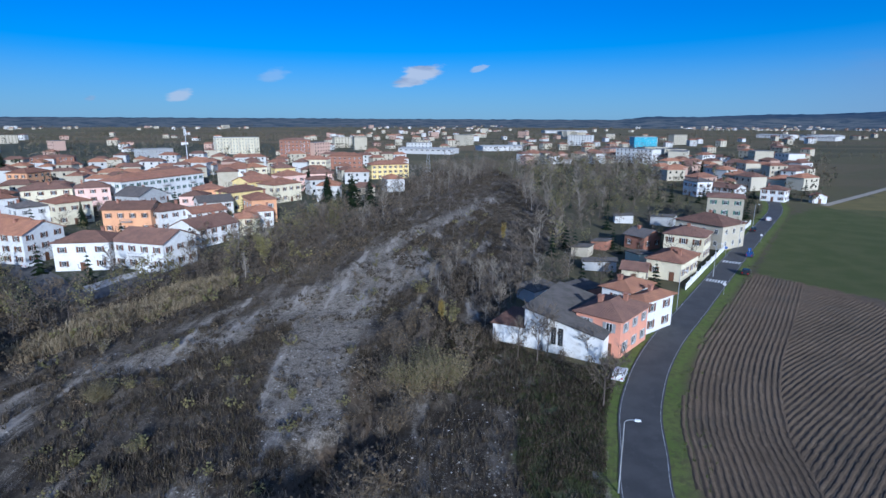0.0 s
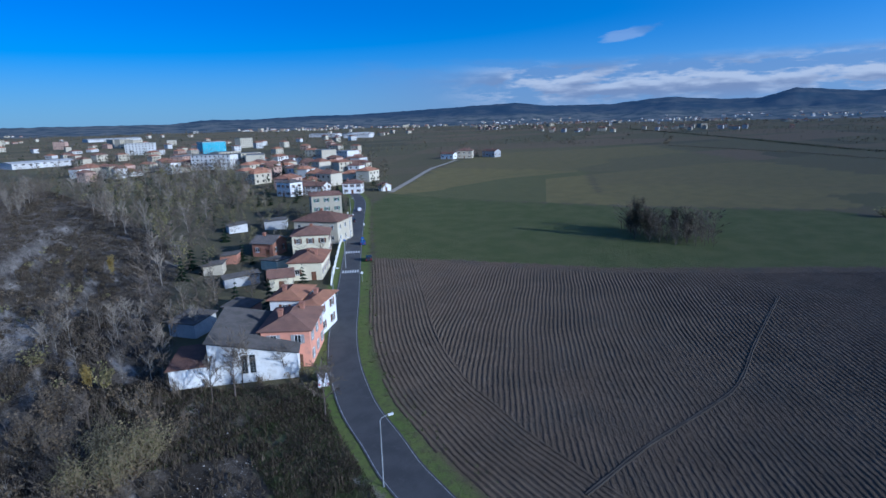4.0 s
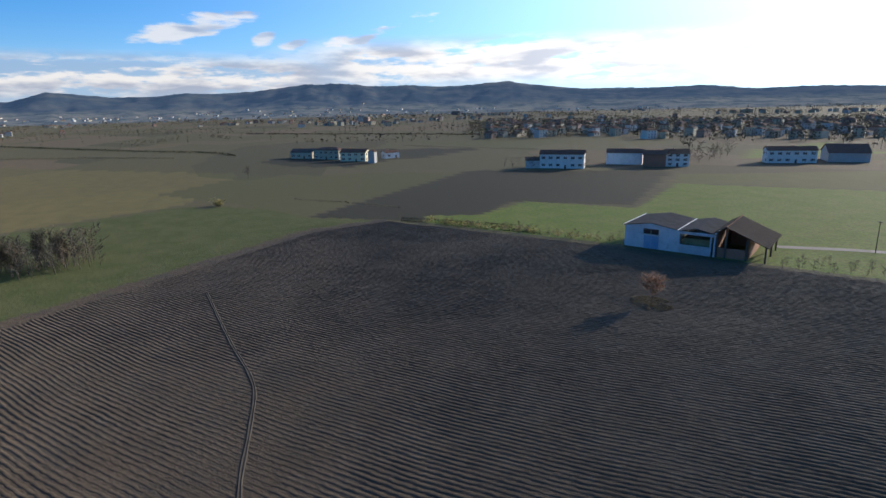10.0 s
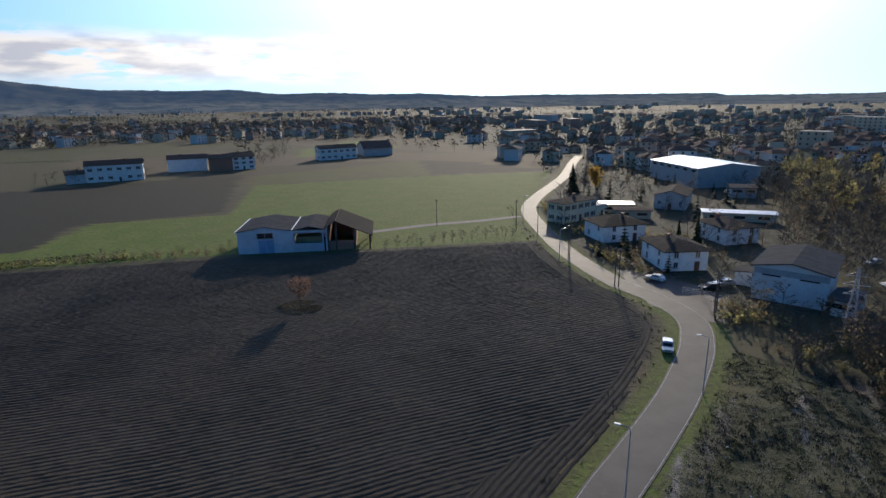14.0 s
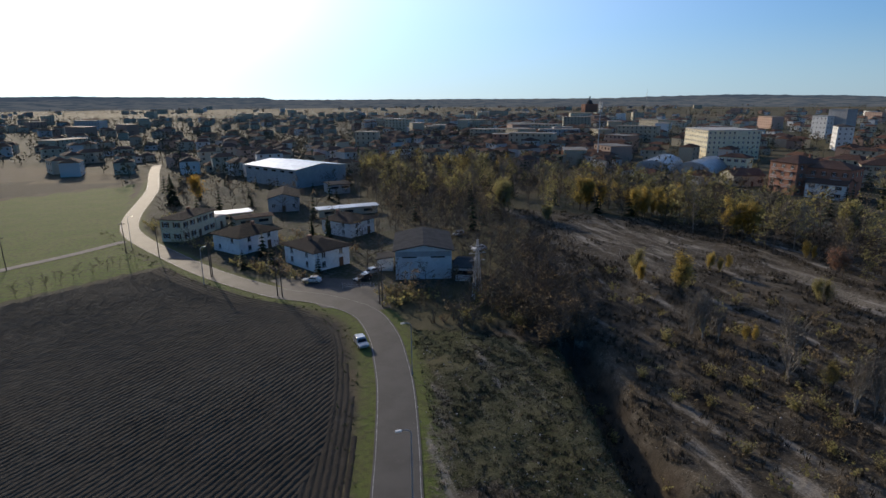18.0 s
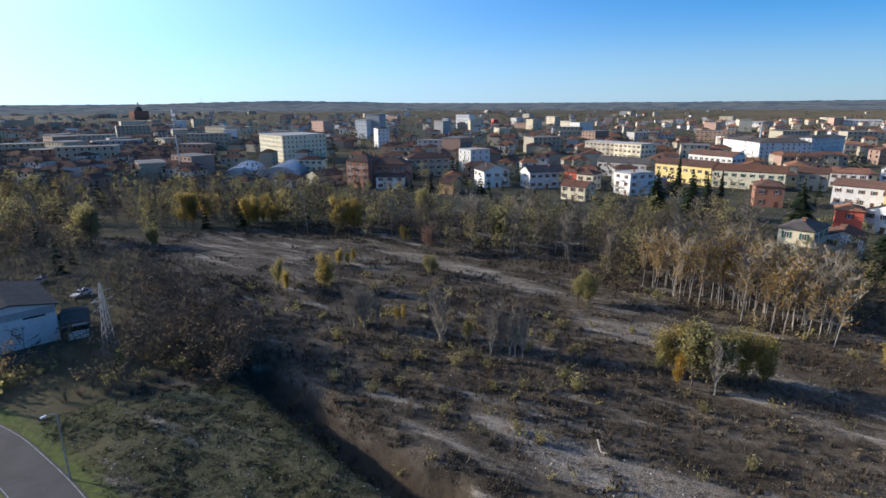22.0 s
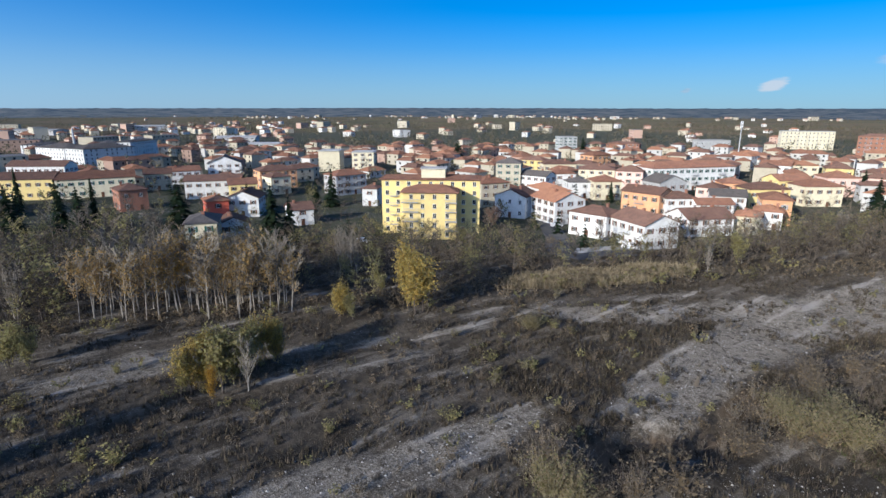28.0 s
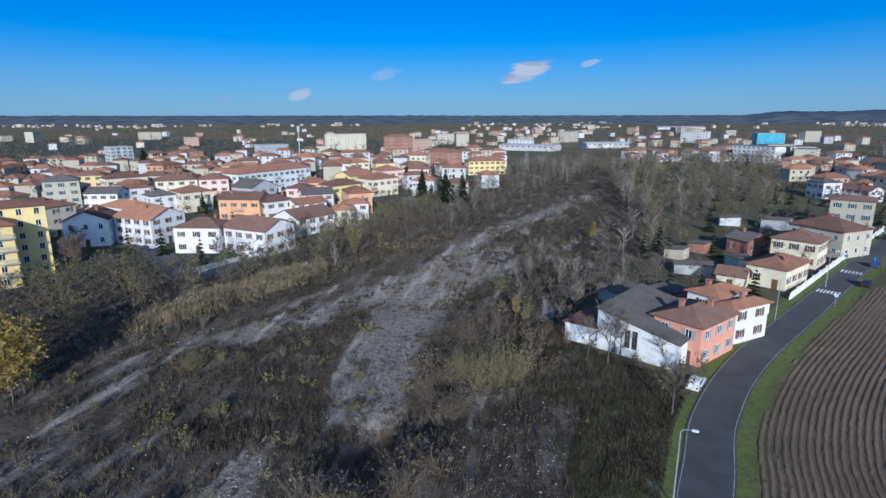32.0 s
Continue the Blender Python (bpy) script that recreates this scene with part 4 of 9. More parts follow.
H("small brick shed house with low grey roof", (55.7, 163.9), (59.4, 158.1), 8, 4.2, "gable", "brick", "grey", floors=1)
H("tiny white field hut with gable roof", (174.4, 257.3), (180.0, 255.7), 5, 3.4, "gable y", "white", "orange", floors=1, chim=0, category="hut", name="hut", step=5)
# ---- town beyond the river bed ----
TOWN_HOUSES = [
    # label, a, b, depth, height, roof, wall, tiles, floors, shutters, balconies
    ("white two-storey house with brown hip roof", (-96.9, 134.0), (-84.0, 135.9), 10, 7.2, "hip", "white", "brown", 2, "brown", 0),
    ("white two-storey house with long brown roof", (-83.8, 137.8), (-69.3, 133.8), 12, 7.2, "gable", "white", "brown", 2, "brown", 1),
    ("tall white house with orange gable roof", (-108.4, 139.7), (-105.8, 151.9), 15, 8.2, "gable y", "white", "orange", 3, "brown", 0),
    ("white house with orange hip roof", (-149.3, 166.7), (-131.5, 160.3), 10, 7, "hip", "white", "orange", 2, "brown", 0),
    ("white house with dark gable roof", (-132.7, 133.9), (-122.4, 139.3), 13, 8, "gable y", "white", "brown", 2, "none", 0),
    ("tan house with red hip roof", (-150.0, 141.6), (-147.6, 154.5), 12, 9.5, "hip", "tan", "red", 3, "brown", 0),
    ("tan four-storey block with grey roof", (-190.0, 183.7), (-180.8, 191.9), 12, 12.5, "hip", "tan", "grey", 4, "green", 0),
    ("yellow house with red hip roof", (-226.6, 235.7), (-213.9, 241.0), 11, 9, "hip", "yellow", "brown", 3, "brown", 0),
    ("cream terrace with balconies", (-202.3, 230.1), (-192.0, 245.2), 11, 8.5, "hip", "cream", "brown", 2, "brown", 2),
    ("white house with dark grey roof", (-182.5, 193.0), (-168.3, 196.7), 10, 7, "gable", "white", "grey", 2, "brown", 0),
    ("white house with red hip roof", (-170.6, 205.3), (-164.7, 213.9), 10, 7.6, "hip", "white", "red", 2, "brown", 0),
    ("white house with grey hip roof", (-147.2, 189.6), (-141.6, 197.7), 9, 7, "hip", "white", "grey", 2, "grey", 0),
    ("cream house with red hip roof", (-136.9, 194.2), (-130.0, 204.1), 11, 8, "hip", "cream", "red", 2, "brown", 0),
    ("orange plaster house with brown roof", (-112.6, 181.0), (-97.3, 182.6), 10, 8.2, "gable", "orange", "brown", 2, "brown", 1),
    ("salmon block with brown hip roof", (-150.5, 226.2), (-139.9, 232.8), 12, 9.5, "hip", "pink", "brown", 3, "brown", 0),
    ("cream house with tall brown shutters", (-168.0, 219.6), (-154.2, 230.3), 12, 9.2, "hip", "cream", "brown", 3, "brown", 0),
    ("orange house with brown hip roof", (-213.6, 285.6), (-213.0, 302.7), 11, 10, "hip", "orange", "red", 3, "brown", 0),
    ("long white three-storey block with red roof", (-138.0, 237.4), (-121.0, 281.5), 13, 11, "hip", "white", "red", 3, "green", 3),
    ("grey gabled house with balcony", (-117.4, 212.9), (-113.0, 226.0), 12, 8.2, "gable y", "grey", "grey", 2, "brown", 1),
    ("white house with brown hip roof", (-95.6, 184.4), (-88.9, 194.0), 10, 6.8, "hip", "white", "brown", 2, "brown", 0),
    ("pink house with brown hip roof", (-104.5, 218.8), (-95.6, 219.9), 10, 7.5, "hip", "pink", "brown", 2, "brown", 1),
    ("white house with dark gable roof", (-91.5, 207.1), (-81.4, 214.2), 10, 6.6, "gable", "white", "grey", 2, "brown", 0),
    ("low white house with red gable roof", (-86.3, 189.5), (-78.8, 200.3), 8, 5.5, "gable", "white", "red", 2, "brown", 0),
    ("long white house with brown gable roof", (-71.8, 159.9), (-65.2, 174.1), 12, 5.6, "gable", "white", "brown", 2, "brown", 0),
    ("white house with orange hip roof", (-67.0, 178.2), (-60.5, 181.0), 10, 5.6, "hip", "cream", "orange", 2, "brown", 1),
    ("white house with red hip roof", (-67.1, 190.3), (-59.6, 193.7), 9, 6, "hip", "white", "orange", 2, "brown", 0),
    ("orange plaster house with red hip roof", (-101.0, 233.4), (-93.8, 240.6), 11, 8.2, "hip", "orange", "red", 2, "brown", 0),
    ("yellow plaster house with brown hip roof", (-85.8, 224.9), (-76.5, 238.3), 11, 8, "hip", "yellow", "brown", 2, "brown", 0),
    ("orange brick house with red hip roof", (-69.3, 200.0), (-61.6, 204.7), 14, 8.6, "hip", "orange", "red", 2, "grey", 0),
    ("cream house with red hip roof", (-76.1, 250.8), (-67.2, 263.7), 12, 8.2, "hip", "cream", "red", 2, "brown", 0),
    ("yellow house with red gable roof", (-91.9, 263.5), (-84.2, 278.2), 11, 8.2, "gable", "yellow", "red", 2, "brown", 0),
    ("pink house with red hip roof", (-82.8, 289.2), (-73.6, 298.8), 12, 8.6, "hip", "pink", "red", 2, "brown", 0),
    ("pale pink house with brown hip roof", (-75.6, 305.2), (-60.8, 306.5), 12, 8.4, "hip", "pink", "brown", 2, "brown", 0),
    ("white house with red gable roof", (-135.4, 337.5), (-120.5, 341.6), 11, 8, "gable", "white", "red", 2, "brown", 0),
    ("cream house with orange hip roof", (-121.6, 345.7), (-111.4, 354.9), 11, 8, "hip", "cream", "orange", 2, "brown", 0),
    ("yellow house with brown hip roof", (-99.8, 332.6), (-89.1, 338.2), 12, 9, "hip", "yellow", "brown", 2, "brown", 0),
    ("white house with red hip roof", (-155.0, 324.3), (-142.8, 329.8), 10, 7.5, "hip", "white", "red", 2, "brown", 0),
    ("yellow villa with brown hip roof", (-45.2, 358.9), (-21.9, 368.3), 12, 9, "hip", "yellow", "red", 3, "brown", 0),
    ("cream house with red hip roof", (-104.2, 409.9), (-84.8, 408.3), 12, 9, "hip", "cream", "red", 2, "brown", 0),
    ("brick block with red hip roof", (-88.3, 432.1), (-62.1, 433.7), 12, 10, "hip", "brick", "red", 3, "brown", 0),
    # around the yellow block and towards the west
    ("grey-blue house with red roof", (-210.8, 107.0), (-212.5, 123.1), 11, 9, "hip", "grey", "red", 3, "brown", 2),
    ("white house with brown hip roof", (-180.9, 104.5), (-176.7, 109.0), 8, 7, "hip", "white", "brown", 2, "brown", 0),
    ("white cottage with brown gable roof", (-157.9, 66.1), (-156.9, 73.6), 9, 5.5, "gable", "white", "brown", 2, "brown", 0),
    ("cream villa with grey hip roof", (-132.0, 28.3), (-129.5, 35.6), 12, 9.5, "hip", "cream", "grey", 3, "green", 0),
    ("white house with dark red gable roof", (-141.5, 38.6), (-139.9, 46.9), 10, 6.5, "gable y", "white", "brown", 2, "brown", 0),
    ("red plaster house with orange hip roof", (-182.0, 45.0), (-181.5, 52.2), 9, 7, "hip", "red", "orange", 2, "brown", 0),
    ("white house with brown gable roof", (-186.9, 52.7), (-181.3, 62.6), 12, 7, "gable y", "white", "brown", 2, "brown", 0),
    ("yellow house with red roof", (-220.9, 62.8), (-218.4, 73.7), 10, 7.5, "gable", "yellow", "red", 2, "brown", 0),
    ("cream house with brown hip roof", (-230.6, 84.0), (-231.6, 93.6), 10, 8, "hip", "cream", "brown", 2, "brown", 1),
    ("yellow house with flat brown roof", (-250.5, 85.3), (-250.0, 103.7), 11, 9, "hip", "orange", "brown", 3, "brown", 0),
    ("long white house with brown roof", (-239.5, 49.0), (-231.3, 70.8), 10, 8, "gable", "white", "brown", 2, "brown", 0),
    ("white gabled house with balconies", (-300.8, 72.9), (-295.7, 89.4), 14, 9.5, "gable y", "white", "grey", 3, "brown", 1),
    ("white house with red gable roof", (-295.3, 52.7), (-293.6, 67.3), 10, 7, "gable", "white", "red", 2, "brown", 0),
    ("long yellow house with brown roof", (-284.1, -24.9), (-271.4, 2.6), 12, 9, "gable", "yellow", "brown", 2, "brown", 0),
    ("long cream house with brown roof", (-270.4, 3.3), (-267.8, 33.7), 12, 8.5, "gable", "cream", "red", 2, "green", 0),
    ("brick-red house with brown roof", (-220.5, 22.3), (-221.5, 32.2), 12, 8, "hip", "brick", "brown", 2, "brown", 0),
    ("small white house with brown roof", (-278.5, 38.8), (-276.8, 50.5), 10, 8, "gable", "tan", "brown", 2, "brown", 0),
    ("white block with corner balconies", (-229.9, -34.2), (-224.0, -25.9), 14, 9.5, "flat", "white", "red", 3, "brown", 1),
    ("orange shed with flat roof", (-237.8, -21.0), (-236.1, -15.8), 8, 6, "flat", "orange", "red", 2, "none", 0),
    ("dark red house with shutters", (-233.3, -58.5), (-231.7, -51.9), 9, 8, "hip", "red", "red", 2, "brown", 0),
    ("cream house with brown roof", (-231.4, -51.9), (-230.0, -43.8), 9, 7.5, "hip", "cream", "brown", 2, "brown", 1),
    ("cream house with red gable roof", (-202.3, -50.0), (-200.1, -39.1), 9, 6, "gable", "cream", "red", 2, "brown", 0),
    ("white villa with grey roof", (-223.1, -72.1), (-235.5, -59.1), 12, 8, "gable", "white", "grey", 2, "brown", 0),
    ("grey house with dark gable roof", (-216.7, -93.1), (-226.3, -83.9), 14, 8, "gable y", "white", "grey", 2, "brown", 1),
    ("white four-storey block with balconies", (-275.8, -138.3), (-269.4, -127.1), 14, 13, "flat", "white", "red", 4, "none", 1),
    ("small orange brick house with grey roof", (-190.3, -103.3), (-191.0, -96.5), 10, 5, "gable", "orange", "brown", 1, "brown", 0),
    ("brick four-storey block with brown hip roof", (-188.1, -154.7), (-187.4, -141.0), 14, 13, "hip", "brick", "brown", 4, "brown", 2),
    ("brick three-storey block with brown hip roof", (-191.6, -143.7), (-197.4, -126.0), 13, 11.5, "hip", "brick", "brown", 3, "brown", 2),
    ("long brown-roofed apartment house", (-233.9, -148.5), (-249.3, -130.6), 13, 10, "hip", "tan", "brown", 3, "brown", 1),
    ("white house with brown gable roof", (-189.6, -138.1), (-194.4, -124.9), 10, 6, "gable", "white", "brown", 2, "brown", 0),
    ("low tan house with brown roof", (-183.2, -168.7), (-197.1, -164.8), 12, 5, "gable", "tan", "brown", 1, "brown", 0),
    ("cream two-storey house with flat eaves", (-227.6, -224.9), (-233.9, -210.9), 9, 7, "hip", "cream", "brown", 2, "brown", 0),
    ("tan four-storey palazzo with grey eaves", (-376.1, -88.3), (-365.6, -65.0), 14, 13, "flat", "tan", "grey", 4, "brown", 2),
    ("cream four-storey palazzo with flat roof", (-365.6, -65.0), (-355.6, -45.8), 16, 13, "flat", "cream", "grey", 4, "brown", 2),
    ("grey house row with brown roof", (-291.2, -57.5), (-284.1, -29.8), 12, 8, "gable", "grey", "grey", 2, "brown", 0),
    ("white long house with brown roof", (-350.3, -16.0), (-334.7, 9.0), 12, 9, "gable", "white", "brown", 2, "brown", 0),
]
for lab, a, b, d, h, rf, wl, tl, fl, sh, bc in TOWN_HOUSES:
    H(lab, a, b, d, h, rf, wl, tl, floors=fl, win=sh, balc=bc, step=3.4, sides=(1, 1, 0, 1), group="town houses", fine=False)

# larger blocks, placed by their feet
def block(label, a, b, d, h, wall, floors, roof="flat", tiles="red", win="none", balc=0, step=3.2):
    return H(label, a, b, d, h, roof, wall, tiles, floors=floors, win=win, balc=balc, chim=0, category="apartment block", name="apartment_block", step=step, sides=(1, 1, 0, 1), pitch=0.25, fine=False)

block("pale yellow blank-walled apartment block", (-311.9, 141.8), (-304.4, 152.7), 18, 12.7, "cream", 0)
block("cream four-storey apartment block with balconies", (-294.1, 156.3), (-286.5, 167.3), 16, 12.5, "cream", 4, win="brown", balc=1)
block("long cream and white six-storey block", (-246.1, 614.5), (-208.3, 641.5), 14, 17.8, "cream", 5, balc=5)
block("brick apartment tower with balconies", (-158.3, 548.1), (-130.4, 556.0), 16, 17.9, "brick", 5, "hip", "brown", "brown", 2)
block("grey and green six-storey block", (-313.6, 361.3), (-304.8, 374.3), 14, 15.7, "grey", 6, win="green", balc=2)
block("low concrete office with ribbon windows", (-274.8, 515.0), (-258.4, 539.2), 16, 10.1, "grey", 2)
block("brick block with terraces", (-316.1, 427.6), (-290.3, 441.2), 14, 8.3, "brick", 3, "hip", "brown", "brown", 2)
block("long hospital block of brick and cream", (-272.5, -306.0), (-258.6, -268.5), 34, 18.6, "cream", 6, win="none", step=3.0)
block("white stair tower of an office", (-502.5, -396.1), (-503.0, -380.3), 12, 21.9, "white", 5)
block("white tower office building", (-511.7, -387.0), (-513.8, -369.6), 16, 28.1, "grey", 0)
block("white five-storey block with hip roof", (-395.6, -285.9), (-403.2, -278.7), 22, 17.9, "white", 5, "hip", "grey")
block("grey office block with ribbon windows", (-634.6, -366.2), (-631.6, -350.5), 16, 16.8, "grey", 5)
block("white block with arched windows", (-803.5, -422.9), (-801.4, -396.9), 18, 21.8, "white", 4)
block("red tower house far in town", (-847.9, -374.6), (-853.8, -368.2), 14, 13.3, "red", 3)
block("tan tower block with pale gable", (-817.5, -257.9), (-823.7, -251.4), 30, 18.8, "tan", 6)
block("tan tower block with pale gable", (-725.1, -204.6), (-730.6, -199.1), 30, 15.1, "tan", 6)
for a, b, d, h, lab in (((-533.5, -13.3), (-527.1, -3.8), 30, 10.5, "white wing of a large clinic"), ((-459.8, -3.2), (-430.5, 12.3), 22, 12.5, "white clinic block with balconies"), ((-425.7, 12.7), (-406.5, 21.8), 34, 13.0, "white clinic block with grey roof"), ((-436.3, 31.3), (-434.4, 41.4), 36, 14.4, "white clinic block with grey roof"), ((-453.3, 44.4), (-447.0, 53.5), 40, 14.7, "white clinic block with grey roof")):
    block(lab, a, b, d, h, "white", 5, "hip", "grey")

# yellow apartment block: tall rear, lower front wing
def yellow_block():
    a, b = (-131.9, 86.3), (-112.7, 110.3)
    e = H("yellow five-storey apartment block with red roof", a, b, 12, 17.0, "hip", "yellow", "red", floors=6, win="none", category="apartment block", name="apartment_block", chim=3, step=3.3, pitch=0.16, over=0.8, fine=False)
    m, w = place(a, b)
    bm = body(16, 8.6, 14.2)
    bmesh.ops.translate(bm, verts=bm.verts, vec=(0.3, -8.5, 0))
    part("front_wing", bm, PLASTER["yellow"], e)
    bm = roof_hip(16, 8.4, 14.2, 0.9, 1.9)
    bmesh.ops.translate(bm, verts=bm.verts, vec=(0.3, -8.5, 0))
    part("wing_roof", bm, TILES["red"], e)
    bm = bmesh.new()
    box(bm, -3.0, 1.5, 17.0, 4.5, 7.0, 20.2)
    part("stair_head", bm, PLASTER["cream"], e)
    bm = bmesh.new()
    box(bm, -3.4, 1.1, 20.2, 4.9, 7.4, 20.5)
    part("stair_roof", bm, CONCRETE, e)
    for f in range(5):
        for x in (-5.2, -1.8, 1.8, 5.6):
            part("window", WIN["none"], None, e, m=pose(x, -8.5, f * 2.85 + 0.9))
        if f:
            part("balcony", BALC[5.0], None, e, m=pose(-5.6, -8.5, f * 2.85))
            part("balcony", BALC[3.6], None, e, m=pose(6.8, -8.5, f * 2.85))
            part("balcony", BALC[2.4], None, e, m=pose(-11.5, 0, f * 3.0))
        for y in (-6.4, -3.0):
            part("window", WIN["none"], None, e, m=pose(8.3, y, f * 2.85 + 0.9, 0, 0, 90))


yellow_block()

# ---- south street ----
H("white house with dark brown hip roof", (10.4, -96.5), (1.6, -101.4), 13, 4.7, "hip", "white", "dark", win="none", step=4.2, floors=2, pitch=0.36, over=0.9)
H("white house with dark brown hip roof beside the street", (27.9, -117.9), (17.8, -126.0), 11, 4.6, "hip", "white", "dark", win="none", step=4.2, floors=2, pitch=0.36, over=0.9)
H("white house with dark hip roof behind conifers", (-2.6, -127.2), (-10.7, -133.4), 12, 4.4, "hip", "white", "dark", win="none", step=4.2, floors=2, pitch=0.36, over=0.8)
H("cream two-storey villa with low dark roof", (43.7, -137.8), (36.2, -152.0), 7, 6.5, "hip", "cream", "dark", win="brown", chim=1, pitch=0.3, over=0.7)
H("cream terrace wing of the villa", (35.9, -152.3), (33.4, -157.0), 8, 3.6, "flat", "cream", "grey", win="brown", floors=1, chim=0, over=0.2)
H("grey workshop house with dark gable roof", (20.0, -175.7), (9.3, -175.0), 19, 5.0, "gable y", "grey", "dark", win="none", floors=1, chim=0, pitch=0.3)
def hall(label, a, b, d, h, wall, roofm, rise=0.2, along="x", name="warehouse"):
    m, w = place(a, b)
    e = new(name)
    e.matrix_world = m
    tagged(e, label, "warehouse")
    TAKEN.append((*(m @ Vector((0, d / 2, 0))).xy, max(w, d) * 0.6))
    span = (d if along == "x" else w) / 2 * rise
    part("wall", body(w, d, h, span * 0.97, along), wall, e)
    part("roof", roof_gable(w, d, h, 0.6, span, along, 0.25), roofm, e)
    k = max(2, int(w / 6))
    for j in range(k):
        bm = bmesh.new()
        x = (j + 0.5) * w / k - w / 2
        box(bm, x - 1.6, -0.06, h - 1.7, x + 1.6, 0.05, h - 0.8)
        part("window", bm, GLASS, e)
    return e


g = hall("grey gabled workshop with pale front wall", (-6.4, -85.1), (-18.6, -81.9), 17, 6.7, PLASTER["white"], DARK_SHEET, 0.2, "y")
w = place((-6.4, -85.1), (-18.6, -81.9))[1]
bm = bmesh.new()
box(bm, -w / 2 + 0.1, -0.09, 5.3, w / 2 - 0.1, -0.02, 6.5)
part("cladding_band", bm, PLASTER["grey"], g, "dark strip of cladding below the eaves")
hall("white lean-to beside the workshop", (-18.9, -80.1), (-21.7, -78.7), 8, 3.2, PLASTER["white"], DARK_SHEET, 0.2)
hall("long warehouse with bright metal roof", (29.4, -263.5), (7.1, -229.9), 30, 8.5, PLASTER["grey"], METAL_SHEET, 0.12)
hall("low shed with pale tin roof", (36.0, -160.5), (25.5, -163.5), 6, 3.0, PLASTER["tan"], METAL_SHEET, 0.06)
hall("low shed with rusty orange roof", (30.0, -152.5), (19.0, -156.0), 5, 2.8, PLASTER["tan"], TILES["orange"], 0.15)
hall("long low greenhouse with pale roof", (3.5, -160.5), (-17.5, -163.0), 5, 2.6, PLASTER["tan"], METAL_SHEET, 0.1)
hall("blue-grey shed among trees", (-5.7, -208.7), (-14.6, -210.1), 10, 4.0, PLASTER["grey"], DARK_SHEET, 0.1)
# ---- farms in the fields ----
FARMS = [
    ("long white farmhouse with dark roof", (297.8, -145.9), (280.8, -166.9), 10, 8.9, "gable", "white", "brown", 2),
    ("low farm shed with dark roof", (302.5, -138.4), (298.0, -145.6), 8, 5, "gable", "grey", "brown", 0),
    ("long grey-white barn with brown roof", (295.2, -193.7), (280.4, -210.0), 10, 7.6, "gable", "white", "brown", 0),
    ("dark brick hay barn", (272.4, -204.0), (262.9, -213.0), 10, 7.6, "gable", "brick", "brown", 0),
    ("white farmhouse with rows of windows", (265.1, -215.4), (258.0, -226.6), 11, 7.9, "gable", "white", "brown", 3),
    ("long pale blue farmhouse", (248.1, -278.6), (233.0, -301.6), 10, 7.9, "gable", "white", "brown", 2),
    ("wide grey barn with long roof", (234.0, -312.7), (219.3, -328.6), 22, 5.8, "gable", "grey", "brown", 0),
    ("white farmhouse with tall ground floor", (419.2, -41.0), (407.8, -58.0), 11, 6.8, "gable", "cream", "brown", 2),
    ("grey barn with arched end", (469.6, -8.0), (458.4, -24.3), 12, 5.1, "gable", "tan", "grey", 1),
    ("old farm stable with brown roof", (452.1, -24.9), (434.6, -42.2), 10, 7.2, "hip", "tan", "brown", 2),
    ("small silo house of white plaster", (393.4, -57.0), (390.8, -61.1), 6, 8.2, "gable y", "grey", "brown", 0),
    ("low white shed at the farm edge", (422.0, -77.4), (425.4, -89.6), 7, 4.5, "gable", "white", "brown", 1),
    ("farmhouse among dark trees", (381.2, 407.4), (390.6, 394.5), 12, 7.2, "hip", "tan", "brown", 2),
    ("small white farm outbuilding", (367.4, 415.9), (371.8, 402.3), 8, 5, "gable", "white", "brown", 1),
    ("small grey farm outbuilding", (411.3, 399.9), (410.7, 382.4), 9, 6, "gable", "grey", "brown", 1),
]
for lab, a, b, d, h, rf, wl, tl, fl in FARMS:
    H(lab, a, b, d, h, rf, wl, tl, floors=fl, chim=1, name="farmhouse", category="farmhouse", sides=(1, 1, 0, 1), step=4.0, group="farm buildings", fine=False)


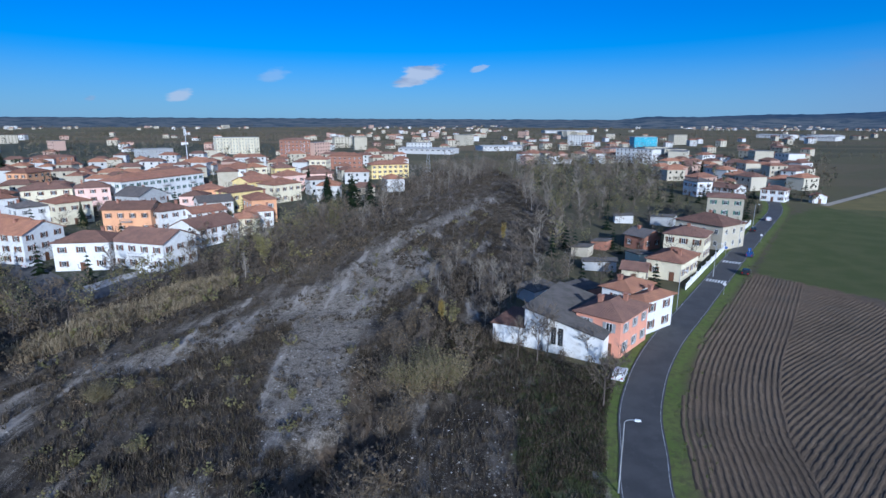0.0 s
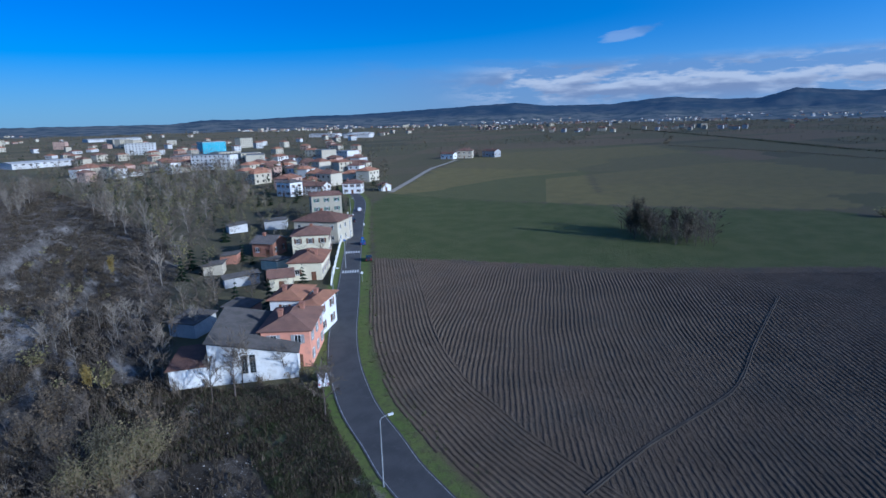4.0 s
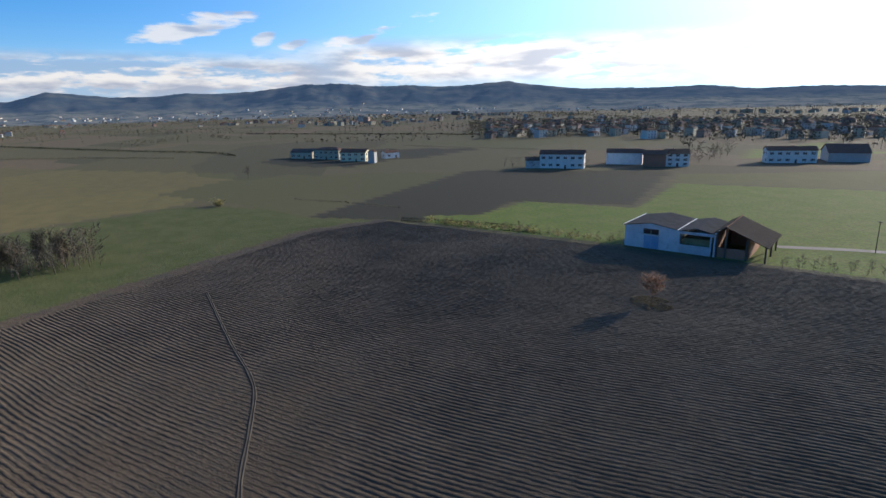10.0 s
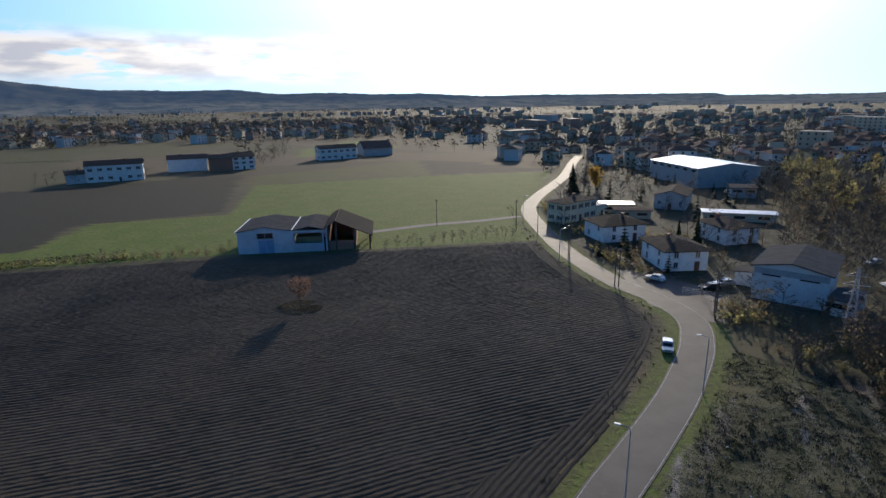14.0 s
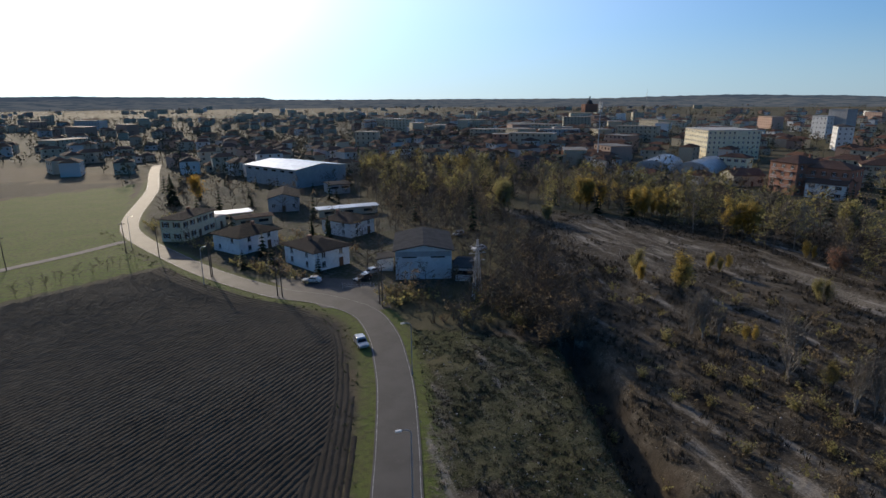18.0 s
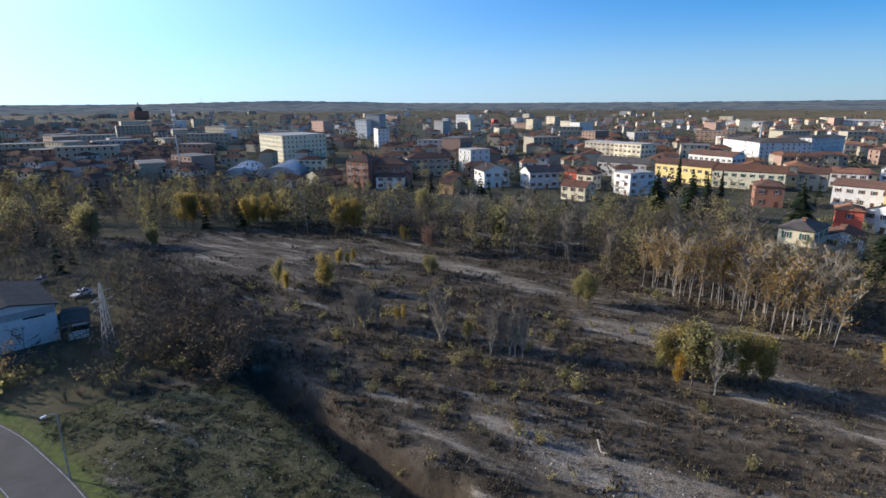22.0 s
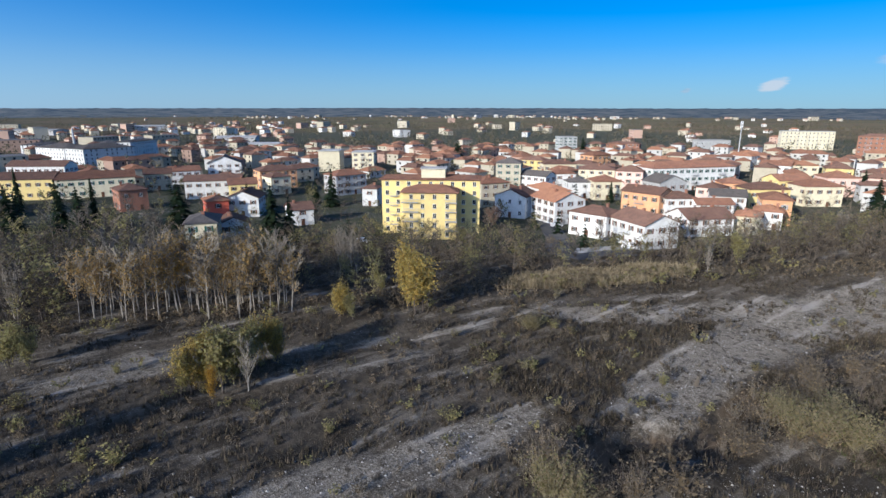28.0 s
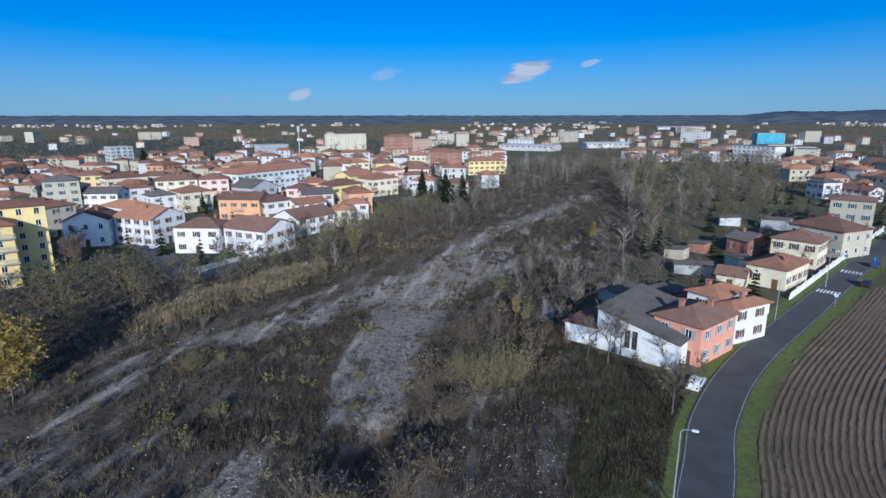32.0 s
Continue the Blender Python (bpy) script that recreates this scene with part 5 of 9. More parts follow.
def field_barn():
    """Three gabled bays side by side, the last one of timber with a long lean-to slope."""
    m, w = place((114.6, -69.8), (102.5, -77.2))
    e = new("barn")
    e.matrix_world = m
    tagged(e, "pale blue-grey block barn with dark low-pitched sheet roofs", "barn")
    TAKEN.append((104, -86, 19))
    d = 17.0
    # closed bay
    part("wall", body(w, d, 6.0, 1.0, "y"), BARN_WALL, e)
    part("roof", roof_gable(w, d, 6.0, 0.35, 1.15, "y", 0.16), DARK_SHEET, e)
    for x in (-w / 2 - 0.32, w / 2 + 0.1):
        bm = bmesh.new()
        box(bm, x - 0.12, -0.45, 5.9, x + 0.12, d + 0.4, 6.25)
        part("gutter", bm, FRAME_WHITE, e, "pale sheet gutter")
    bm = bmesh.new()
    box(bm, -1.9, -0.05, 4.1, 2.2, 0.04, 5.5)
    win = part("window", bm, GLASS, e)
    bm = bmesh.new()
    for q in (-2.0, 0.1, 2.2):
        box(bm, q - 0.06, -0.1, 4.0, q + 0.06, 0.02, 5.6)
    box(bm, -2.06, -0.12, 3.9, 2.26, 0.02, 4.04)
    part("window_frame", bm, CONCRETE, win)
    for q in (-1.7, 0.35):
        bm = bmesh.new()
        box(bm, q, -0.09, 0.05, q + 1.95, -0.01, 3.6)
        for j in range(7):
            box(bm, q + j * 0.28, -0.12, 0.1, q + j * 0.28 + 0.06, -0.08, 3.55)
        part("door", bm, BARN_DOOR, e, "faded blue sheet door")
    # open bay: side piers, a sill wall, a lintel, dark inside
    x0, x1 = w / 2 + 0.02, w / 2 + 9.3
    for name, b in (("back_wall", (x0, d - 0.3, 0, x1, d, 5.9)), ("pier", (x0, 0, 0, x0 + 0.5, 0.5, 5.7)), ("pier", (x1 - 1.3, 0, 0, x1 - 0.9, 0.5, 5.7)), ("pier", (x1 - 0.4, 0, 0, x1, 0.5, 5.7)), ("sill_wall", (x0 + 0.5, 0.02, 0, x1 - 1.3, 0.3, 2.3)), ("lintel", (x0, 0.05, 5.2, x1, 0.4, 5.9))):
        bm = bmesh.new()
        box(bm, *b)
        part(name, bm, BARN_WALL, e)
    bm = bmesh.new()
    box(bm, x0 + 0.6, 2.4, 0.0, x1 - 1.6, 6.5, 3.6)
    bmesh.ops.bevel(bm, geom=bm.edges[:], offset=0.3, segments=2)
    part("hay_bale", bm, DIRT_HAY, e, "stacked pale hay bales")
    bm = roof_gable(x1 - x0, d, 5.9, 0.25, 1.0, "y", 0.16)
    bmesh.ops.translate(bm, verts=bm.verts, vec=((x0 + x1) / 2, 0, 0))
    part("roof", bm, DARK_SHEET, e)
    bm = bmesh.new()
    box(bm, x1 - 0.15, -0.4, 6.0, x1 + 0.1, d + 0.3, 6.3)
    part("gutter", bm, FRAME_WHITE, e, "pale sheet gutter")
    # timber bay with a tiled roof whose far slope runs on as a lean-to
    x2, xr, xe = x1 + 7.4, x1 + 2.4, x1 + 12.2
    for b in ((x1 + 0.05, 0.6, 0, x1 + 0.3, d, 6.3), (x2 - 0.25, 3.0, 0, x2, d, 5.6), (x1 + 0.3, d - 0.25, 0, x2 - 0.25, d, 6.0), (x1 + 0.3, 0.7, 0, x2 - 0.6, 0.9, 2.6)):
        bm = bmesh.new()
        box(bm, *b)
        part("timber_wall", bm, PLASTER["brick"], e, "brown timber and brick wall")
    for x, y, h in ((x1 + 0.3, 0.4, 6.8), (xr, 0.4, 7.9), (x2 - 0.2, 0.4, 5.7), (xe - 0.8, 0.6, 3.9), (xe - 0.8, d * 0.5, 3.9), (xe - 0.8, d - 1, 3.9)):
        bm = bmesh.new()
        box(bm, x - 0.2, y - 0.2, -0.2, x + 0.2, y + 0.2, h)
        part("post", bm, BARK, e)
    for xa, za, xb, zb in ((x1 - 0.1, 6.7, xr, 8.1), (xr, 8.1, xe, 3.9)):
        bm = bmesh.new()
        solid(bm, [(x, y, z + t) for t in (0, 0.18) for x, y, z in ((xa, -0.7, za), (xb, -0.7, zb), (xb, d + 0.5, zb), (xa, d + 0.5, za))], [(3, 2, 1, 0), (4, 5, 6, 7), (0, 1, 5, 4), (1, 2, 6, 5), (2, 3, 7, 6), (3, 0, 4, 7)])
        part("tiled_roof", bm, TILES["dark"], e, "dark brown tiled roof slope")
    bm = bmesh.new()
    rod(bm, (xr, -0.75, 8.3), (xr, d + 0.55, 8.3), 0.16, 0.16, 6)
    part("ridge_cap", bm, TILES["orange"], e)


BARN_WALL = surf("pale_block_wall", (0.50, 0.53, 0.56), (0.42, 0.45, 0.48), 0.3, 0.9, 0.2, 5.0, c3=(0.36, 0.37, 0.38))
BARN_DOOR = surf("faded_blue_sheet", (0.16, 0.30, 0.46), (0.22, 0.34, 0.46), 0.8, 0.6, 0.1, 6.0)
DIRT_HAY = surf("hay", (0.34, 0.28, 0.16), (0.25, 0.20, 0.11), 1.0, 0.95, 0.6, 8.0)
field_barn()

# ---- the white hall beside the meadow ----
def slope_hall(label, a, b, d, hl, hr, wall, roofm):
    m, w = place(a, b)
    e = new("hall")
    e.matrix_world = m
    tagged(e, label, "hall")
    part("wall", body(w, d, 0, slope=(hl, hr)), wall, e)
    bm = bmesh.new()
    o, t = 0.35, 0.2
    s = (hr - hl) / w
    solid(bm, [(x, y, hl + s * (x + w / 2) + z) for z in (0.01, t) for x, y in ((-w / 2 - o, -o), (w / 2 + o, -o), (w / 2 + o, d + o), (-w / 2 - o, d + o))], [(3, 2, 1, 0), (4, 5, 6, 7), (0, 1, 5, 4), (1, 2, 6, 5), (2, 3, 7, 6), (3, 0, 4, 7)])
    part("roof", bm, roofm, e)
    return e, w


hl, hr = 6.9, 4.2
e, w = slope_hall("white hall with dark sloping roof and glass-block windows", (14.0, 87.5), (25.1, 80.5), 17, hl, hr, PLASTER["white"], DARK_SHEET)
for x in (-1.75, -0.55):
    bm = bmesh.new()
    box(bm, -0.06, -0.03, -0.06, 0.86, 0.03, 2.96)
    panel = part("glass_block_window", bm, CONCRETE, e, "panel of dark glass blocks", pose(x, 0, 1.6))
    bm = bmesh.new()
    box(bm, 0, -0.06, 0, 0.38, 0.02, 0.38)
    first = part("glass_block", bm, GLASS, panel)
    for j in range(2):
        for k in range(7):
            if j or k:
                part("glass_block", first.data, None, panel, "", pose(j * 0.42, 0, k * 0.42))
slope_hall("low white annex with brown roof", (9.0, 90.4), (13.9, 87.5), 9, 3.2, 3.4, PLASTER["white"], TILES["brown"])
# sheds and shacks in the gardens behind the street
for lab, a, b, d, h, wl in (("lean-to shed with dark sheet roof", (36.9, 152.7), (41.0, 150.1), 5, 2.4, "tan"), ("old brown wooden garden shed", (44.8, 161.4), (48.5, 158.5), 5, 2.3, "brick"), ("pale block shed with flat roof", (65.1, 204.0), (71.6, 202.9), 5, 2.6, "white"), ("long low grey garden shed", (36.2, 136.8), (44.2, 134.7), 4, 2.2, "grey"),
                            ("grey garage with sheet roof", (19.3, 109.0), (24.6, 112.0), 6, 2.8, "grey"), ("low brick garage with brown roof", (29.3, 109.1), (33.6, 111.0), 6, 3.0, "brick"), ("flat garage beside the tan house", (77.1, 200.7), (83.7, 196.4), 7, 3.0, "grey"), ("small cream-coloured garden hut", (50.7, 147.7), (52.0, 140.9), 5, 2.6, "cream"), ("brick shed with pale roof edge", (59.6, 171.4), (60.2, 165.7), 7, 3.2, "brick"),
                            ("workshop porch with sheet roof", (-3.7, -92.9), (-7.3, -91.9), 5, 2.8, "white"), ("shed behind the workshop", (-20.6, -82.4), (-23.8, -82.3), 5, 2.4, "grey")):
    m, w = place(a, b)
    s = slope_hall(lab, a, b, d, h, h + 0.5, PLASTER[wl], DARK_SHEET)[0]
    s.name = "shed"
    tagged(s, category="shed")

# ---- large far landmarks ----
def arched_hall(a, b, d, h):
    m, w = place(a, b)
    e = new("sports_hall")
    e.matrix_world = m
    tagged(e, "grey arched sports hall roof of ribbed sheet", "sports hall", "arched halls")
    bm = bmesh.new()
    n = 14
    rows = []
    for y in (0, d):
        rows.append([bm.verts.new((-w / 2 * math.cos(math.pi * k / n), y, h * math.sin(math.pi * k / n))) for k in range(n + 1)])
    for k in range(n):
        bm.faces.new((rows[0][k], rows[0][k + 1], rows[1][k + 1], rows[1][k]))
    bm.faces.new(rows[0])
    bm.faces.new(rows[1][::-1])
    part("vault", bm, METAL_SHEET, e)
    for j in range(9):
        bm = bmesh.new()
        y = d * (j + 0.5) / 9
        for k in range(n):
            a0, a1 = math.pi * k / n, math.pi * (k + 1) / n
            rod(bm, (-(w / 2 + 0.1) * math.cos(a0), y, (h + 0.1) * math.sin(a0)), (-(w / 2 + 0.1) * math.cos(a1), y, (h + 0.1) * math.sin(a1)), 0.12, 0.12, 4)
        part("rib", bm, CONCRETE, e)
    TAKEN.append((*(m @ Vector((0, d / 2, 0))).xy, max(w, d) * 0.6))


arched_hall((-177.5, -234.4), (-190.3, -219.4), 42, 6.4)
arched_hall((-191.3, -218.5), (-202.0, -201.9), 42, 6.6)


def lattice(label, p, h, base, name="pylon", arms=()):
    e = new(name)
    e.matrix_world = pose(p[0], p[1], gz(*p))
    tagged(e, label, name)
    n = max(5, int(h / (base * 0.9)))
    bm = bmesh.new()
    for sx, sy in ((-1, -1), (1, -1), (1, 1), (-1, 1)):
        rod(bm, (sx * base / 2, sy * base / 2, -0.2), (sx * 0.12, sy * 0.12, h), 0.07, 0.04)
    part("leg_frame", bm, POLE, e)
    bm = bmesh.new()
    for k in range(n):
        z0, z1 = h * k / n, h * (k + 1) / n
        r0, r1 = base / 2 * (1 - z0 / h) + 0.12, base / 2 * (1 - z1 / h) + 0.12
        for j in range(4):
            c = [(-1, -1), (1, -1), (1, 1), (-1, 1)]
            (x0, y0), (x1, y1) = c[j], c[(j + 1) % 4]
            rod(bm, (x0 * r0, y0 * r0, z0), (x1 * r1, y1 * r1, z1), 0.035, 0.035, 3)
            rod(bm, (x1 * r0, y1 * r0, z0), (x0 * r1, y0 * r1, z1), 0.035, 0.035, 3)
    part("bracing", bm, POLE, e)
    for z, L in arms:
        bm = bmesh.new()
        rod(bm, (-L, 0, z), (L, 0, z), 0.05, 0.05)
        rod(bm, (-L, 0, z), (0, 0, z + 0.8), 0.03, 0.03)
        rod(bm, (L, 0, z), (0, 0, z + 0.8), 0.03, 0.03)
        part("cross_arm", bm, POLE, e)
    return e


lattice("slim grey lattice power pylon", (-19.4, -68.1), 12.4, 1.6, "pylon", ((11, 1.6), (9.5, 1.8), (8, 1.6)))
lattice("white lattice crane mast behind the wood", (-9.8, 406.5), 22.0, 3.0, "crane_mast")
lattice("tall red and white antenna tower", (-1063.0, -1392.6), 66.8, 6.0, "antenna_tower")


def mast(label, p, h, r, name="mast", head=True):
    e = new(name)
    e.matrix_world = pose(p[0], p[1], gz(*p))
    tagged(e, label, "mast")
    bm = bmesh.new()
    rod(bm, (0, 0, -0.2), (0, 0, h), r, r * 0.45, 8)
    part("pole", bm, POLE, e)
    if head:
        for k, z in enumerate((h * 0.97, h * 0.92, h * 0.86)):
            bm = bmesh.new()
            for j in range(3):
                a = j * math.tau / 3 + k
                box(bm, math.cos(a) * 0.8 - 0.2, math.sin(a) * 0.8 - 0.2, z - 1.0, math.cos(a) * 0.8 + 0.2, math.sin(a) * 0.8 + 0.2, z + 0.6)
                rod(bm, (0, 0, z), (math.cos(a) * 0.8, math.sin(a) * 0.8, z), 0.05, 0.05)
            part("antenna", bm, FRAME_WHITE, e)


mast("grey telephone mast with panel antennas", (-203.0, 445.9), 30.4, 0.5)
mast("tall floodlight mast of the sports ground", (-160.9, -245.3), 38.3, 0.45)
mast("white factory chimney stack", (-501.6, 21.4), 23.7, 1.3, "chimney_stack", False)


def church(p, h):
    e = new("church")
    e.matrix_world = pose(p[0], p[1], 0)
    tagged(e, "dark domed church with lantern far in town", "church")
    bm = bmesh.new()
    box(bm, -22, -12, 0, 22, 12, h * 0.5)
    part("nave", bm, PLASTER["brick"], e)
    bm = bmesh.new()
    for k in range(6):
        a0, a1 = k * math.pi / 12, (k + 1) * math.pi / 12
        rod(bm, (0, 0, h * 0.5 + 12 * math.sin(a0)), (0, 0, h * 0.5 + 12 * math.sin(a1)), 10 * math.cos(a0), max(10 * math.cos(a1), 1.5), 14)
    part("dome", bm, TILES["grey"], e)
    bm = bmesh.new()
    rod(bm, (0, 0, h * 0.5 + 11), (0, 0, h * 0.9), 2.2, 2.0, 8)
    rod(bm, (0, 0, h * 0.9), (0, 0, h), 2.4, 0.1, 8)
    part("lantern", bm, PLASTER["tan"], e)


church((-962.8, -1539.3), 49.6)
BLUE = surf("turquoise_panels", (0.05, 0.36, 0.46), (0.05, 0.30, 0.40), 0.5, 0.4)
office = block("turquoise glass office block across the plain", (270.5, 787.3), (303.2, 789.6), 18, 15.6, "grey", 5)
for o in office.children:
    if o.name.startswith("wall"):
        o.data.materials[0] = BLUE
FAR_PALE = surf("pale_weathered_wall", (0.56, 0.55, 0.53), (0.46, 0.45, 0.43), 0.05, 0.9, 0.1, 3.0)
for lab, a, b, d, h in (("long white warehouse roof", (-50.1, 646.2), (11.7, 627.9), 30, 7), ("long white warehouse roof", (51.9, 700.6), (108.9, 717.5), 30, 7), ("white industrial hall", (323.1, 1758.2), (460.9, 1779.3), 40, 9), ("white industrial hall", (834.3, 1265.3), (914.3, 1273.6), 40, 9), ("grey industrial hall", (742.5, 1328.0), (783.9, 1266.1), 40, 9), ("white industrial hall", (735.2, 1154.1), (774.3, 1104.2), 40, 9), ("white industrial hall", (-1123.1, 134.3), (-1123.3, 192.0), 50, 10), ("pale industrial hall", (-658.9, 161.5), (-640.2, 203.7), 40, 8), ("pale industrial hall", (-539.5, 144.5), (-514.2, 186.1), 30, 7), ("white industrial hall", (-1037.0, -38.6), (-1001.5, 16.2), 40, 9)):
    hall(lab + " across the plain", a, b, d, h * 0.8, FAR_PALE, CONCRETE, 0.08)

# ---- street furniture ----
def street_lamp(p, toward, h=8.0):
    e = new("street_lamp")
    ang = math.atan2(toward[1] - p[1], toward[0] - p[0])
    e.matrix_world = Matrix.Translation((p[0], p[1], gz(*p))) @ Matrix.Rotation(ang, 4, "Z")
    tagged(e, "grey steel street lamp with a short arm", "street lamp", "street lamps")
    bm = bmesh.new()
    rod(bm, (0, 0, -0.2), (0, 0, h), 0.09, 0.06, 8)
    part("pole", bm, POLE, e)
    bm = bmesh.new()
    pts = [(0, 0, h), (0.2, 0, h + 0.3), (0.6, 0, h + 0.42), (1.0, 0, h + 0.44)]
    for a, b in zip(pts[:-1], pts[1:]):
        rod(bm, a, b, 0.045, 0.04, 6)
    part("arm", bm, POLE, e)
    bm = bmesh.new()
    box(bm, 0.95, -0.14, h + 0.36, 1.55, 0.14, h + 0.5)
    bmesh.ops.bevel(bm, geom=bm.edges[:], offset=0.05, segments=1)
    part("lantern", bm, FRAME_WHITE, e, "pale lamp housing")


def nearest_road(p):
    return min(road_line, key=lambda q: (q.x - p[0]) ** 2 + (q.y - p[1]) ** 2)


for p in ((18.3, 49.6), (8.0, -14.7), (1.4, -40.4), (47.9, 106.4), (67.0, 130.8), (89.5, 162.0), (113.1, 196.8), (34.6, -95.3), (57.2, -137.7), (-111.6, 133.6)):
    street_lamp(p, nearest_road(p))


def utility_pole(p, h=8.5):
    e = new("utility_pole")
    e.matrix_world = pose(p[0], p[1], gz(*p))
    tagged(e, "weathered wooden utility pole with crossbar", "utility pole", "utility poles")
    bm = bmesh.new()
    rod(bm, (0, 0, -0.2), (0.06, 0, h), 0.13, 0.09, 8)
    part("pole", bm, BARK, e)
    bm = bmesh.new()
    box(bm, -0.7, -0.05, h - 0.5, 0.7, 0.05, h - 0.38)
    part("crossbar", bm, BARK, e)
    for x in (-0.6, 0, 0.6):
        bm = bmesh.new()
        rod(bm, (x, 0, h - 0.38), (x, 0, h - 0.2), 0.05, 0.03, 6)
        part("insulator", bm, FRAME_WHITE, e)


POLES = [(-0.1, -69.0), (19.3, -82.0), (33.5, -100.3), (47.7, -122.1), (0.1, -71.0), (18.4, -81.3), (33.2, -100.6), (56.9, -129.7), (81.0, -121.6)]
for p in POLES:
    utility_pole(p)
# wires from pole to pole
for a, b in zip(POLES[1:3], POLES[2:4]):
    bm = bmesh.new()
    for s in (-0.6, 0.6):
        pts = [(a[0] + (b[0] - a[0]) * u + s * 0.7, a[1] + (b[1] - a[1]) * u + s * 0.7, 8.3 - 1.2 * 4 * u * (1 - u)) for u in [k / 8 for k in range(9)]]
        for q0, q1 in zip(pts[:-1], pts[1:]):
            rod(bm, q0, q1, 0.02, 0.02, 3)
    tagged(part("power_line", bm, DARK_SHEET), "thin dark overhead wires between poles", "wire")


def road_sign(p, kind):
    e = new("road_sign")
    e.matrix_world = pose(p[0], p[1], gz(*p), 0, 0, 150)
    tagged(e, "small road sign on a grey post", "road sign", "road signs")
    bm = bmesh.new()
    rod(bm, (0, 0, -0.2), (0, 0, 2.6), 0.035, 0.035, 6)
    part("post", bm, POLE, e)
    bm = bmesh.new()
    if kind:
        rod(bm, (0, -0.03, 2.4), (0, -0.06, 2.4), 0.35, 0.35, 16)
    else:
        box(bm, -0.35, -0.06, 2.0, 0.35, -0.03, 2.7)
    part("plate", bm, FRAME_WHITE if kind else glossy("sign_blue", (0.03, 0.12, 0.45)), e)


for p, k in (((101.0, 170.3), 1), ((62.4, 116.4), 1), ((81.0, 152.7), 0), ((86.6, 150.7), 0)):
    road_sign(p, k)

# zebra crossings
def stripes(corners, n, gap=0.5):
    (ax, ay), (bx, by) = corners
    q = nearest_road(((ax + bx) / 2, (ay + by) / 2))
    k = road_line.index(q)
    d = (road_line[k + 1] - road_line[k - 1]).normalized()
    s = Vector((-d.y, d.x, 0))
    for j in range(n):
        c = q + s * ((j + 0.5) / n * 2 - 1) * (ROAD_W - 0.5)
        bm = bmesh.new()
        wd = (ROAD_W - 0.5) / n * gap * 1.1
        v = [bm.verts.new((c + s * a * wd + d * b * 1.4).to_tuple()[:2] + (0.038,)) for a, b in ((-1, -1), (1, -1), (1, 1), (-1, 1))]
        f = bm.faces.new(v)
        f.normal_update()
        if f.normal.z < 0:
            f.normal_flip()
        tagged(part("crossing_stripe", bm, PAINT), "white zebra crossing stripe on asphalt", "road marking", kind="structure")


stripes(((77.6, 147.7), (81.9, 143.6)), 6)
stripes(((66.4, 127.3), (68.0, 125.5)), 7)

# garden wall and gates along the street
def garden_wall(i0, i1, off, h, wallm, label, step=3):
    e = new("garden_wall")
    tagged(e, label, "garden wall")
    for k in range(i0, i1, step):
        pts = []
        for j in (k, min(k + step, i1)):
            d = (road_line[j + 1] - road_line[j - 1]).normalized()
            pts.append(road_line[j] + Vector((-d.y, d.x, 0)) * off)
        a, b = pts
        L, ang = (b - a).length, math.atan2(b.y - a.y, b.x - a.x)
        m = Matrix.Translation((a.x, a.y, 0)) @ Matrix.Rotation(ang, 4, "Z")
        bm = bmesh.new()
        box(bm, 0.2, -0.09, -0.2, L - 0.2, 0.09, h * 0.55)
        for q in range(int(L / 0.35)):
            box(bm, 0.25 + q * 0.35, -0.03, h * 0.55, 0.31 + q * 0.35, 0.03, h)
        part("panel", bm, wallm, e, m=m)
        bm = bmesh.new()
        box(bm, -0.2, -0.2, -0.2, 0.2, 0.2, h + 0.1)
        box(bm, -0.26, -0.26, h + 0.1, 0.26, 0.26, h + 0.2)
        part("pillar", bm, wallm, e, m=m)


idx = lambda p: road_line.index(nearest_road(p))
garden_wall(idx((118.1, 199.1)), idx((57.7, 117.0)), -ROAD_W - 1.6, 1.5, PLASTER["white"], "low white garden wall with railings")
garden_wall(idx((50.4, 107.5)), idx((31.5, 81.5)), -ROAD_W - 2.2, 1.6, PLASTER["white"], "grey-white garden wall with pillars")
for a, b in (((5.9, -82.7), (-2.6, -81.0)), ((16.8, -96.8), (24.6, -105.9))):
    e = new("fence")
    L = math.dist(a, b)
    e.matrix_world = Matrix.Translation((*a, gz(*a))) @ Matrix.Rotation(math.atan2(b[1] - a[1], b[0] - a[0]), 4, "Z")
    tagged(e, "low metal fence along the yard", "fence")
    for k in range(int(L / 2) + 1):
        bm = bmesh.new()
        rod(bm, (k * 2, 0, -0.2), (k * 2, 0, 1.3), 0.04, 0.04, 5)
        part("post", bm, POLE, e)
    for z in (0.4, 0.8, 1.2):
        bm = bmesh.new()
        rod(bm, (0, 0, z), (L, 0, z), 0.025, 0.025, 4)
        part("rail", bm, POLE, e)


# ---- vehicles ----
TYRE = surf("tyre_rubber", (0.03, 0.03, 0.03), (0.02, 0.02, 0.02), 2, 0.9)
RIM = glossy("rim_metal", (0.5, 0.5, 0.52), 0.3, 0.8)
LAMP = glossy("lamp_glass", (0.7, 0.7, 0.65), 0.1)
TAIL = glossy("tail_lamp", (0.4, 0.02, 0.02), 0.2)


